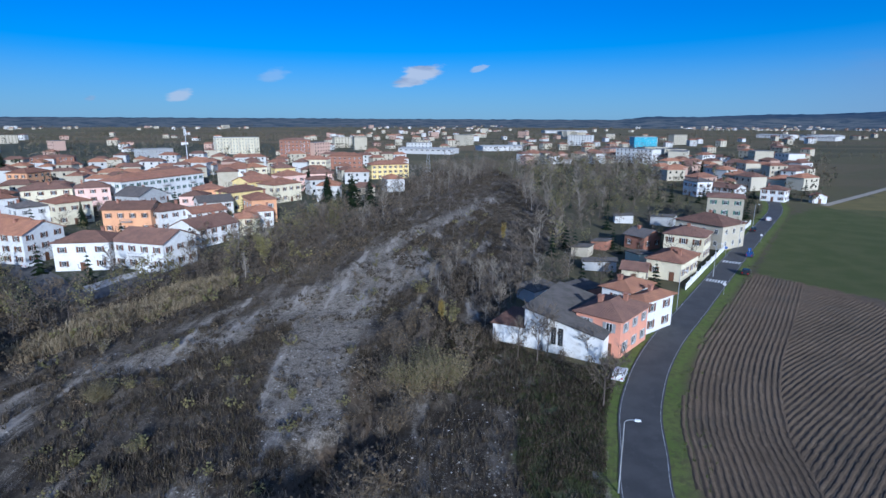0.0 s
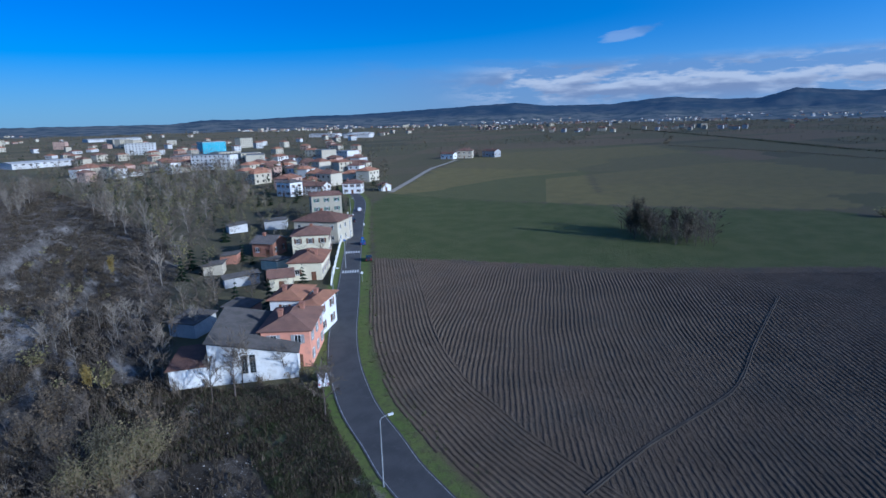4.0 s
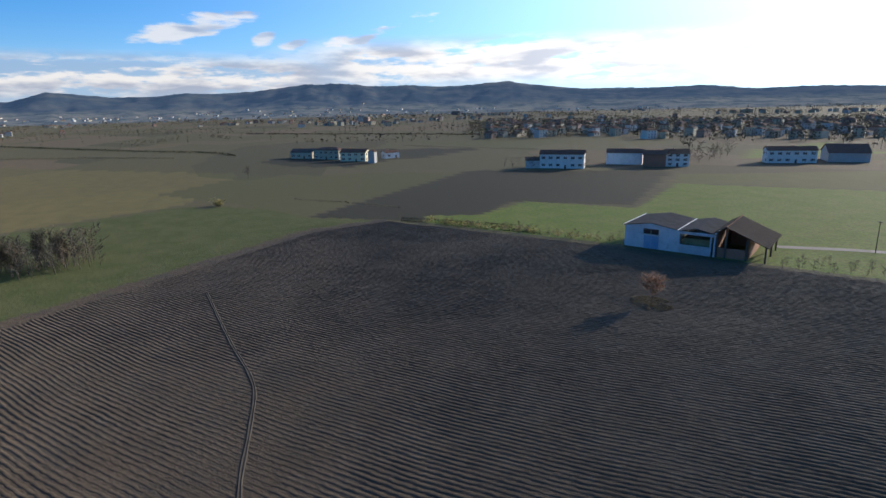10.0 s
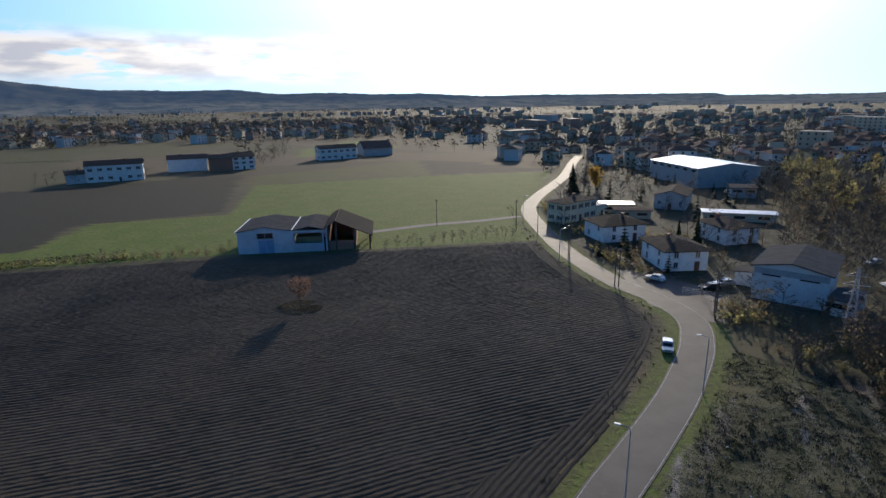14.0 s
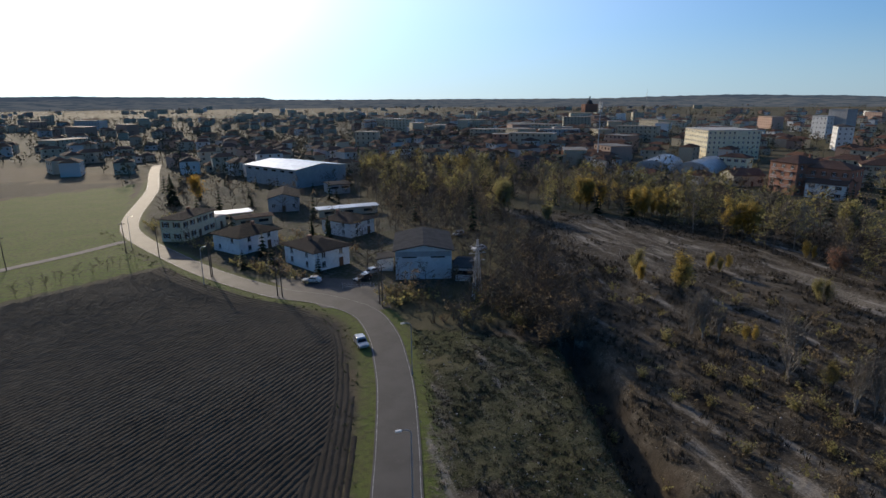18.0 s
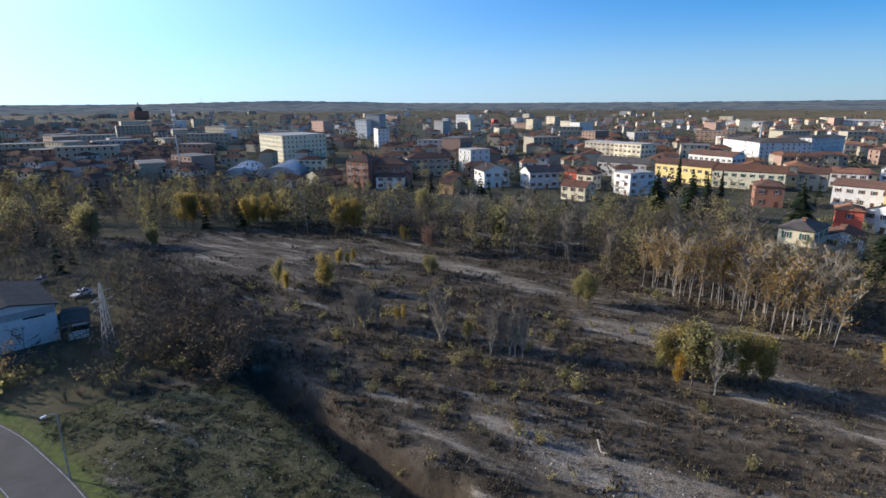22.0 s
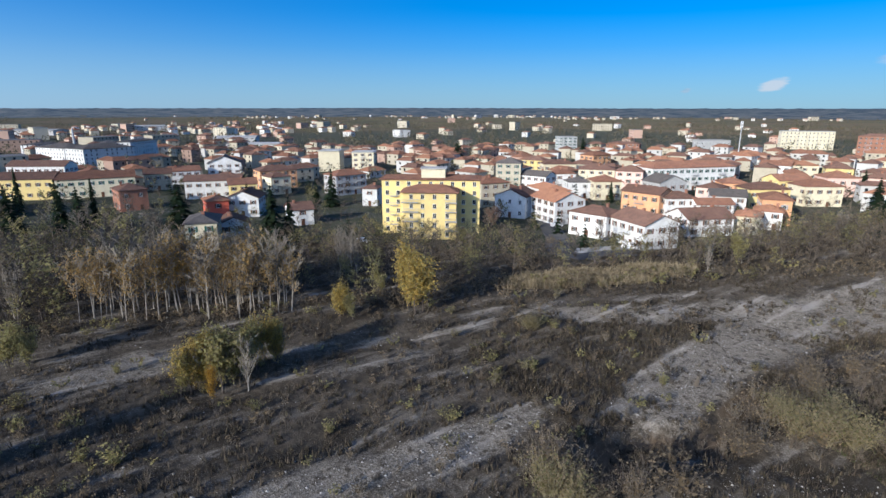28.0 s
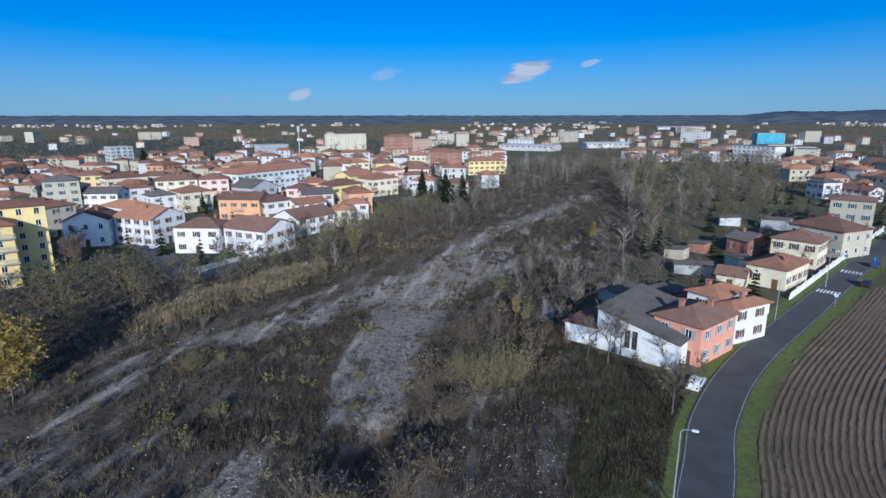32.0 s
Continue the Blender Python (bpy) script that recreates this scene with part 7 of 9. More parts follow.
for s in range(3):
    KIND["aspen", s] = tree_meshes(51 + s, 13, 0.36, PALE_BARK, TWIG, 260, LEAF["aspen"], 400, 0.18, kids=3, upright=1.0, fork=0.4, trunk_r=0.17)
    KIND["poplar", s] = tree_meshes(61 + s, 11, 0.45, BARK, TWIG, 200, LEAF["yellow"], 2400, 0.26, kids=3, upright=1.0, fork=0.1)
    KIND["olive", s] = tree_meshes(71 + s, 11, 0.65, BARK, TWIG, 300, LEAF["olive"], 1900, 0.26, kids=3, upright=0.8, fork=0.15)
    KIND["conifer", s] = conifer_meshes(81 + s, 12, 6.0, 16)
KIND["gold", 0] = tree_meshes(91, 8, 0.4, BARK, TWIG, 150, LEAF["gold"], 1200, 0.24, kids=4, upright=1.0, fork=0.1)
KIND["ivy", 0] = tree_meshes(97, 11, 0.5, BARK, TWIG, 500, LEAF["ivy"], 2600, 0.2, kids=3, upright=0.9, fork=0.1)
KIND["brown", 0] = KIND["light brown", 0]
KIND["rust", 0] = wood_tree(96, 6, 0.36, 0.38, BARK, PALE_TWIG, 900, LEAF["rust"], 1500, 0.14, 0.2, 46)
for s in range(3):
    KIND["light conifer", s] = conifer_meshes(85 + s, 12, 5.0, 8)
KIND["cypress", 0] = conifer_meshes(88, 12, 2.6, 20)
COUNT = {"ivy": 1, "brown": 1, "bare": 4, "pale": 4, "aspen": 3, "poplar": 3, "olive": 3, "conifer": 3, "gold": 1, "rust": 1, "cypress": 1}
NATURAL = {"ivy": 11, "brown": 10, "bare": 10, "pale": 11, "aspen": 13, "poplar": 11, "olive": 11, "conifer": 12, "gold": 8, "rust": 6, "cypress": 12}
LABEL = {"ivy": "bare tree wrapped in dark ivy", "brown": "leafless tree with few brown leaves", "bare": "leafless dark-barked tree in winter", "pale": "slim leafless tree with pale bark", "aspen": "tall pale-trunked tree with few dry leaves", "poplar": "poplar with thinning yellow leaves", "olive": "tree with olive-brown autumn leaves",
         "conifer": "dark green conifer with drooping boughs", "gold": "young tree with golden autumn leaves", "rust": "small round tree with rusty leaves", "cypress": "narrow dark green cypress"}
trng = random.Random(5)


JOINED = {}   # what stands too far off to be picked out: lists of mesh and pose


def plant(kind, x, y, h, group="", wide=1.0, far=None):
    light = far and math.hypot(x - 5, y - 15) > 75 and ("light " + kind, 0) in KIND
    trunk, crown = KIND["light " + kind, trng.randrange(3)] if light else KIND[kind, trng.randrange(COUNT[kind])]
    k = h / NATURAL[kind]
    m = Matrix.Translation((x, y, gz(x, y))) @ Matrix.Rotation(trng.uniform(0, math.tau), 4, "Z") @ Matrix.Diagonal((k * wide, k * wide, k, 1))
    if far and math.hypot(x - 5, y - 15) > 75:
        JOINED.setdefault(far, []).extend([(trunk, m), (crown, m)])
        return None
    e = new("tree")
    e.matrix_world = m
    tagged(e, LABEL[kind], "tree", group)
    part("trunk", trunk, None, e)
    part("crown", crown, None, e)
    return e


CACHE = {}


def arrays(me):
    if me.name not in CACHE:
        v = np.empty(len(me.vertices) * 3)
        me.vertices.foreach_get("co", v)
        lv = np.empty(len(me.loops), int)
        me.loops.foreach_get("vertex_index", lv)
        lt, mi = np.empty(len(me.polygons), int), np.empty(len(me.polygons), int)
        me.polygons.foreach_get("loop_total", lt)
        me.polygons.foreach_get("material_index", mi)
        CACHE[me.name] = v.reshape(-1, 3), lv, lt, mi
    return CACHE[me.name]


def join_copies(name, items, label, category):
    """One mesh of many copies."""
    mats, vs, ls, ts, ms, base = [], [], [], [], [], 0
    for me, m in items:
        v, lv, lt, mi = arrays(me)
        a = np.array(m)
        vs.append(v @ a[:3, :3].T + a[:3, 3])
        ls.append(lv + base)
        ts.append(lt)
        for one in me.materials:
            if one not in mats:
                mats.append(one)
        ms.append(np.array([mats.index(one) for one in me.materials])[mi])
        base += len(v)
    v, lv, lt, mi = np.concatenate(vs), np.concatenate(ls), np.concatenate(ts), np.concatenate(ms)
    me = bpy.data.meshes.new(name)
    me.vertices.add(len(v))
    me.vertices.foreach_set("co", v.ravel())
    me.loops.add(len(lv))
    me.loops.foreach_set("vertex_index", lv)
    me.polygons.add(len(lt))
    me.polygons.foreach_set("loop_start", np.r_[0, np.cumsum(lt)[:-1]])
    me.polygons.foreach_set("loop_total", lt)
    for one in mats:
        me.materials.append(one)
    me.polygons.foreach_set("material_index", mi)
    me.update(calc_edges=True)
    return tagged(new(name, me), label, category, kind="stuff")


def spots(poly, n, gap, seed):
    """n random places in a polygon, at least gap apart, off the houses and the road."""
    r = np.random.RandomState(seed)
    P = np.array(poly)
    x = r.uniform(P[:, 0].min(), P[:, 0].max(), n * 25)
    y = r.uniform(P[:, 1].min(), P[:, 1].max(), n * 25)
    ok = inside(x, y, poly)
    x, y = x[ok], y[ok]
    ok = np.ones(len(x), bool)
    for a, b, c in TAKEN:
        ok &= (x - a) ** 2 + (y - b) ** 2 > c * c
    x, y = x[ok], y[ok]
    near = (np.abs(x) < 260) & (np.abs(y) < 330)
    ok = np.ones(len(x), bool)
    ok[near] = line_dist(x[near], y[near], road_line[::4]) > 5.5
    out, cells = [], {}
    for a, b in zip(x[ok], y[ok]):
        i, j = int(a // gap), int(b // gap)
        if any((a - p) ** 2 + (b - q) ** 2 < gap * gap for u in (i - 1, i, i + 1) for v in (j - 1, j, j + 1) for p, q in cells.get((u, v), ())):
            continue
        cells.setdefault((i, j), []).append((a, b))
        out.append((float(a), float(b)))
        if len(out) >= n:
            break
    return out


def wood(poly, n, kinds, lo, hi, seed, gap=2.6, group=""):
    r = random.Random(seed)
    for x, y in spots(poly, n, gap, seed):
        plant(r.choice(kinds), x, y, r.uniform(lo, hi), group, r.uniform(0.85, 1.2), group)


# single trees that stand out
for kind, p, h, wd in (
        ("gold", (-52.5, 15.4), 6.0, 0.8), ("poplar", (-56.1, 13.5), 9, 1.2), ("poplar", (-56.6, 15.5), 10, 1.1), ("olive", (-54.4, 17.2), 10, 1.1), ("olive", (-56.1, 12.1), 8, 1.1), ("poplar", (-58.6, 23.2), 9, 1.0), ("olive", (-56.0, 19.1), 10, 1.0), ("pale", (-53.2, 20.3), 9, 1.1),
        ("poplar", (-68.4, 56.1), 15, 0.9), ("poplar", (-64.9, 57.3), 13.5, 1.1), ("poplar", (-64.7, 55.4), 12, 1.1), ("poplar", (-71.5, 42.7), 8, 1.1), ("olive", (-69.1, 44.4), 6, 1.2),
        ("poplar", (19.5, 170.6), 6.5, 0.8), ("rust", (73.4, -44.9), 6.4, 1.1), ("olive", (-46.3, 140.5), 9, 1.0), ("pale", (-46.9, 127.3), 8, 0.8),
        ("olive", (-51.1, -18.0), 5, 1.1), 
        ("olive", (-58.1, -69.6), 7, 1.0),
        ("bare", (12.4, 82.7), 8, 0.8), ("bare", (15.3, 81.6), 11, 0.8), ("bare", (17.3, 83.4), 9, 0.9), ("bare", (23.4, 81.7), 6.5, 1.1), ("bare", (-2.3, 86.8), 6, 1.2), ("poplar", (0.2, 99.3), 5, 0.8), ("bare", (26.0, 74.8), 6, 1.2),
        ("bare", (21.8, 67.3), 8.5, 1.0), ("bare", (-78.3, 126.2), 9, 1.2), ("bare", (-112.6, 113.5), 9, 1.1), ("rust", (-110.1, 112.8), 9, 0.8),
        ("conifer", (-187.3, 2.5), 17, 1.0), ("conifer", (-183.8, 7.6), 15, 1.1), ("cypress", (-185.8, 11.9), 17, 1.0), ("conifer", (-180.1, 35.6), 15, 1.4), ("conifer", (-131.3, 50.7), 18, 1.0), ("conifer", (-131.8, 55.9), 14, 1.0), ("conifer", (-187.5, 94.1), 15, 1.0), ("conifer", (-188.0, 60.6), 12, 1.0), ("conifer", (-196.4, -10.5), 15, 1.2), ("conifer", (-197.8, 91.6), 10, 0.9), ("cypress", (-251.5, -9.4), 16, 1.0),
        ("conifer", (-38.2, 236.0), 15, 1.3), ("conifer", (-31.9, 244.2), 13, 1.2), ("conifer", (-42.9, 228.4), 10, 1.2), ("cypress", (-69.2, 288.6), 11, 1.2), ("conifer", (-129.0, 195.7), 9, 0.9), ("conifer", (-71.9, 299.9), 13, 0.9), ("conifer", (-52.8, 254.4), 14, 1.0), ("conifer", (-229.1, 671.1), 18, 1.0), ("conifer", (-312.0, 251.8), 18, 1.3), ("conifer", (-269.0, 340.0), 18, 1.2),
        ("gold", (46.6, -209.0), 12, 1.3), ("bare", (50.0, -200.0), 11, 1.2), ("conifer", (55.5, -203.0), 12, 1.1), ("conifer", (4.5, -121.5), 9, 0.8), ("cypress", (9.0, -119.0), 8, 1.2), ("conifer", (96.4, 183.8), 7, 1.5), ("conifer", (179.4, 382.1), 12, 0.8)):
    plant(kind, *p, h, "", wd)
# clumps of yellowing poplars and willows at the far edge of the bed: kind, middle, height, how many, spread
crng = random.Random(91)
for kind, p, h, cnt, spread in (
        ("poplar", (-92.0, -142.5), 14.5, 4, 3.0), ("poplar", (-103.5, -134.7), 9.3, 3, 2.5), ("poplar", (-103.5, -127.4), 8.0, 3, 2.5), ("poplar", (-111.5, -124.6), 11.5, 4, 3.5), ("poplar", (-110.2, -90.5), 14.0, 4, 3.0), ("gold", (-111.5, -88.5), 12.5, 1, 1.0), ("poplar", (-109.7, -95.6), 9.2, 4, 3.0), ("poplar", (-107.7, -68.4), 5.4, 3, 1.5),
        ("olive", (-125.7, -74.0), 16.5, 3, 3.0), ("poplar", (-79.1, -68.0), 5.1, 3, 1.8), ("olive", (-67.3, -127.0), 7.3, 2, 1.0), ("olive", (-61.0, -149.5), 15.0, 4, 4.0), ("rust", (-99.9, -53.5), 7.0, 2, 1.6), ("poplar", (-56.5, -65.3), 5.5, 1, 0.5), ("poplar", (-101.2, -122.5), 12.0, 3, 2.5), ("poplar", (-106.3, -118.5), 7.6, 2, 2.0),
        ("pale", (-112.6, -47.1), 17.0, 2, 1.5), ("pale", (-111.6, -36.1), 14.5, 2, 2.0), ("olive", (-118.0, -42.0), 13.0, 3, 5.0), ("pale", (-109.5, -17.9), 14.0, 2, 1.5), ("pale", (-104.8, -6.6), 11.3, 2, 1.0), ("olive", (-81.9, -6.3), 7.5, 3, 2.0), ("olive", (-81.6, -43.3), 6.4, 2, 1.0),
        ("pale", (-48.9, -40.0), 10.5, 4, 1.8), ("pale", (-49.2, -37.0), 9.0, 3, 1.5), ("pale", (-48.9, -22.2), 13.0, 2, 0.6), ("pale", (-50.2, -12.1), 10.0, 3, 1.0), ("pale", (-50.6, -9.0), 10.0, 3, 1.0), ("olive", (-60.7, -58.3), 7.5, 2, 1.5), ("poplar", (-60.7, -58.0), 10.0, 1, 0.2), ("poplar", (-54.0, -34.0), 3.4, 2, 0.8), ("poplar", (-53.4, -18.4), 3.9, 2, 0.8),
        ("olive", (-56.7, 20.3), 10.5, 2, 2.0), ("poplar", (-59.1, 26.1), 9.0, 2, 1.2), ("poplar", (-72.6, 43.7), 7.0, 2, 1.2), ("pale", (-97.0, 56.9), 12.0, 5, 3.0), ("olive", (-80.9, 56.9), 6.0, 3, 2.0)):
    for _ in range(cnt):
        plant(kind, p[0] + crng.gauss(0, spread * 0.6), p[1] + crng.gauss(0, spread * 0.6), h * crng.uniform(0.78, 1.03), "", crng.uniform(0.85, 1.15))
# woods along the banks, by patches
ASPENS = [(-97.0, 1.5), (-91.5, 7.0), (-88.5, 18.0), (-82.5, 25.0), (-79.0, 36.5), (-84.0, 40.0), (-92.0, 30.0), (-97.5, 21.0), (-101.0, 8.0)]
wood(ASPENS, 56, ["aspen", "aspen", "pale"], 11.5, 16.5, 21, 1.5, "pale grove on the bank")
BANK = [(-95.6, -9.0), (-91.0, -0.3), (-107.8, 0.2), (-89.4, 38.2), (-74.2, 56.7), (-68.2, 101.1), (-49.1, 128.3), (-38.6, 152.0), (-24.7, 171.8), (-44.5, 238.2), (-55.5, 183.9), (-61.0, 137.7), (-74.7, 108.2), (-104.0, 101.5), (-122.2, 75.5), (-142.5, 40.5), (-165.1, 14.3), (-167.6, -12.0)]
wood(BANK, 520, ["bare", "brown", "brown", "olive"], 5, 10, 22, 1.8, "bank trees")
WEST = [(-11.9, -189.3), (-35.7, -305.0), (-77.1, -282.5), (-112.1, -209.2), (-147.7, -151.5), (-145.6, -65.5), (-163.6, -15.7), (-183.9, 21.2), (-129.7, 23.7), (-102.8, 3.3), (-95.8, -23.8), (-100.8, -59.0), (-101.6, -105.0), (-76.7, -158.3), (-53.1, -164.6)]
wood(WEST, 430, ["brown", "bare", "bare", "olive", "pale", "olive"], 8, 15, 23, 2.4, "woods across the river bed")
YELLOWS = [(-34.7, -280.3), (-66.7, -252.8), (-98.5, -200.5), (-96.9, -141.8), (-111.7, -115.2), (-111.2, -93.2), (-120.7, -81.5), (-136.4, -93.0), (-142.2, -146.0), (-135.8, -193.5), (-104.8, -281.4), (-50.1, -350.7)]
wood(YELLOWS, 60, ["poplar", "olive", "olive"], 6, 11, 24, 3.0, "yellowing poplars")
SOUTHWOOD = [(-15.2, -61.4), (-25.5, -55.6), (-45.4, -82.8), (-53.5, -120.5), (-64.0, -171.4), (-49.3, -233.1), (-19.4, -171.1), (-14.6, -134.2), (-27.1, -93.1)]
wood(SOUTHWOOD, 240, ["bare", "bare", "brown"], 4.5, 9.5, 25, 2.4, "thicket behind the workshop")
EASTWOOD = [(12.8, 135.5), (24.0, 125.5), (42.4, 169.2), (60.8, 209.9), (107.3, 275.2), (193.1, 502.2), (90.2, 497.8), (39.3, 390.9), (39.0, 273.6), (38.9, 209.6), (21.1, 169.0)]
wood(EASTWOOD, 300, ["bare", "bare", "brown", "pale", "olive"], 7, 13, 26, 2.6, "dark wood beside the street")
NORTHBANK = [(-67.0, 140.3), (-48.1, 124.9), (-35.7, 153.2), (-16.7, 197.0), (-5.6, 253.4), (39.3, 390.9), (49.6, 496.1), (-9.6, 435.4), (-38.1, 202.3), (-66.6, 176.3), (-79.3, 167.6)]
wood(NORTHBANK, 280, ["bare", "brown", "brown", "pale"], 6, 11, 27, 2.2, "bank trees")
SCRUBWOOD = [(2.8, 141.0), (12.8, 135.5), (24.0, 125.5), (33.0, 135.7), (27.4, 116.8), (13.2, 102.2), (9.1, 93.3), (2.1, 102.1), (-2.8, 125.3)]
wood(SCRUBWOOD, 70, ["bare", "brown", "pale"], 4, 8, 28, 2.6, "scrub trees behind the street")
COPSE = [(149.5, 94.5), (146.5, 85.3), (153.0, 67.2), (165.8, 72.0), (168.2, 94.0), (162.2, 102.4)]
for x, y, h, wd in ((150.5, 91.0, 14.5, 0.7), (152.0, 87.0, 10.5, 0.9), (157.5, 77.0, 9.5, 1.0), (162.5, 84.0, 10.5, 0.9), (155.5, 95.0, 8.5, 1.0), (160.0, 92.0, 9.5, 0.9)):
    plant("ivy", x, y, h, "", wd)
wood(COPSE, 80, ["bare", "brown"], 4, 11.5, 29, 1.2, "copse in the green field")
FARWOOD = [(-5.1, 435.6), (96.6, 533.6), (206.8, 538.7), (289.5, 757.5), (84.0, 702.6), (-6.2, 528.9)]
wood(FARWOOD, 90, ["bare", "brown"], 8, 12, 30, 5.0, "far wood")


def ring(a0, a1, r0, r1):
    """A part of a ring round the place, by bearings and distances."""
    out = [(5 + math.sin(radians(a)) * r1, 15 + math.cos(radians(a)) * r1) for a in range(a0, a1 + 1, 5)]
    return out + [(5 + math.sin(radians(a)) * r0, 15 + math.cos(radians(a)) * r0) for a in range(a1, a0 - 1, -5)]


def garden_trees(poly, n, kinds, lo, hi, seed, gap, group):
    """Trees between the houses, none in the river bed or on the fields."""
    r = random.Random(seed)
    for x, y in spots(poly, n, gap, seed):
        p = (np.array([x]), np.array([y]))
        if not any(inside(*p, q)[0] for q in (RIVERBED, PLOUGHED, GREEN, MEADOW, MEADOW2)) and not any(inside(*p, q)[0] for _, q in FIELDS):
            plant(r.choice(kinds), x, y, r.uniform(lo, hi), group, r.uniform(0.9, 1.3), group)


garden_trees(ring(-105, -5, 110, 290), 420, ["bare", "brown", "brown", "olive", "conifer"], 4, 9, 51, 4.0, "garden trees among the town houses")
garden_trees(ring(-165, -105, 130, 320), 260, ["bare", "brown", "olive", "conifer"], 5, 11, 52, 5.0, "garden trees in the western town")
garden_trees(ring(165, 215, 90, 300), 330, ["bare", "bare", "brown", "brown", "conifer"], 4, 9, 53, 4.5, "garden trees along the southern street")
garden_trees(ring(0, 35, 100, 330), 420, ["bare", "bare", "brown", "olive", "conifer"], 3, 8, 54, 3.4, "garden trees behind the street")
SHEDWOOD = [(-9.4, -47.8), (-11.1, -71.1), (-4.3, -76.6), (-21.8, -79.1), (-31.1, -81.5), (-23.0, -61.5)]
wood(SHEDWOOD, 26, ["bare", "bare", "rust"], 3, 6, 31, 2.4, "bushes behind the workshop")
THICKET = [(-37.0, -91.2), (-47.6, -97.2), (-56.2, -93.5), (-42.8, -64.7), (-30.6, -41.8), (-23.0, -42.5), (-19.8, -52.0), (-17.9, -62.4)]
wood(THICKET, 100, ["bare", "bare", "brown"], 4, 8.5, 35, 1.8, "dark thicket beside the ditch")
plant("bare", *(335.8, 27.6), 9)
wood([(345.7, 396.5), (367.2, 398.4), (376.0, 375.5), (405.3, 377.9), (446.1, 412.2), (419.5, 472.3)], 12, ["bare", "conifer"], 7, 11, 32, 4, "farm trees")
wood([(304.3, -123.4), (277.0, -167.2), (304.6, -185.8), (335.5, -138.5)], 10, ["bare"], 5, 8, 33, 5, "farm trees")
wood([(261.3, -221.5), (252.2, -266.0), (309.7, -329.2), (337.9, -290.8)], 14, ["bare"], 8, 13, 34, 7, "farm trees")
# orchard rows beside the barn
for k in range(26):
    x0, y0 = (81.7, -91.2)
    x1, y1 = (53.5, -121.3)
    u = k / 25
    plant("bare", x0 + (x1 - x0) * u + trng.uniform(-1, 1), y0 + (y1 - y0) * u + 4 * (k % 2), trng.uniform(2.6, 3.6), "orchard saplings", 1.0, "orchard saplings")
for k in range(22):
    x0, y0 = (171.0, -30.4)
    x1, y1 = (120.6, -71.4)
    u = k / 21
    plant("bare", x0 + (x1 - x0) * u + trng.uniform(-1, 1), y0 + (y1 - y0) * u + trng.uniform(-2, 3), trng.uniform(2.0, 3.2), "orchard saplings", 1.0, "orchard saplings")

# shrubs
STRAW_TWIG = surf("straw_stems", (0.23, 0.19, 0.115), (0.17, 0.145, 0.085), 0.3, 0.95, 0.0, 5.0)
LEAF["reed"] = leafy("reed_leaves", ((0.22, 0.19, 0.09), (0.17, 0.16, 0.075), (0.26, 0.21, 0.11)))
SHRUB = [shrub_mesh(101, 2.0, 0.8, 26, TWIG), shrub_mesh(102, 2.0, 0.7, 24, PALE_TWIG, LEAF["tan"], 160, 0.1), shrub_mesh(103, 2.0, 0.8, 22, TWIG, LEAF["olive"], 260, 0.11), shrub_mesh(104, 2.0, 0.6, 22, PALE_TWIG, LEAF["reed"], 260, 0.08), shrub_mesh(105, 2.0, 0.9, 24, TWIG, LEAF["tan"], 160, 0.1),
         shrub_mesh(106, 2.0, 0.5, 110, STRAW_TWIG, LEAF["reed"], 700, 0.05, 0.012), shrub_mesh(107, 2.0, 0.8, 120, TWIG, LEAF["tan"], 420, 0.065, 0.018)]
LIGHT_SHRUB = [shrub_mesh(111, 2.0, 0.9, 9, TWIG), shrub_mesh(112, 2.0, 0.8, 8, PALE_TWIG, LEAF["tan"], 50, 0.16), shrub_mesh(113, 2.0, 0.9, 8, TWIG, LEAF["olive"], 60, 0.18), shrub_mesh(114, 2.0, 0.7, 8, PALE_TWIG, LEAF["reed"], 50, 0.16), shrub_mesh(115, 2.0, 1.0, 9, TWIG, LEAF["tan"], 60, 0.14)]
SLABEL = ("leafless grey-brown thorn bush on gravel", "dry tan bush on the gravel", "olive-green bush in winter", "yellowish willow shrub on gravel", "rust-brown bramble bush on gravel", "tall clump of dry straw-coloured reeds", "dense grey-brown thorn thicket on the bank")


def shrub(k, x, y, h, wide=1.0, group=""):
    m = Matrix.Translation((x, y, gz(x, y))) @ Matrix.Rotation(trng.uniform(0, math.tau), 4, "Z") @ Matrix.Diagonal((h / 2 * wide, h / 2 * wide, h / 2, 1))
    if group and (h < 1.5 or math.hypot(x - 5, y - 15) > 75):
        JOINED.setdefault(group, []).append((LIGHT_SHRUB[k], m))
        return None
    e = part("bush", SHRUB[k], None)
    e.matrix_world = m
    return tagged(e, SLABEL[k], "bush", group)


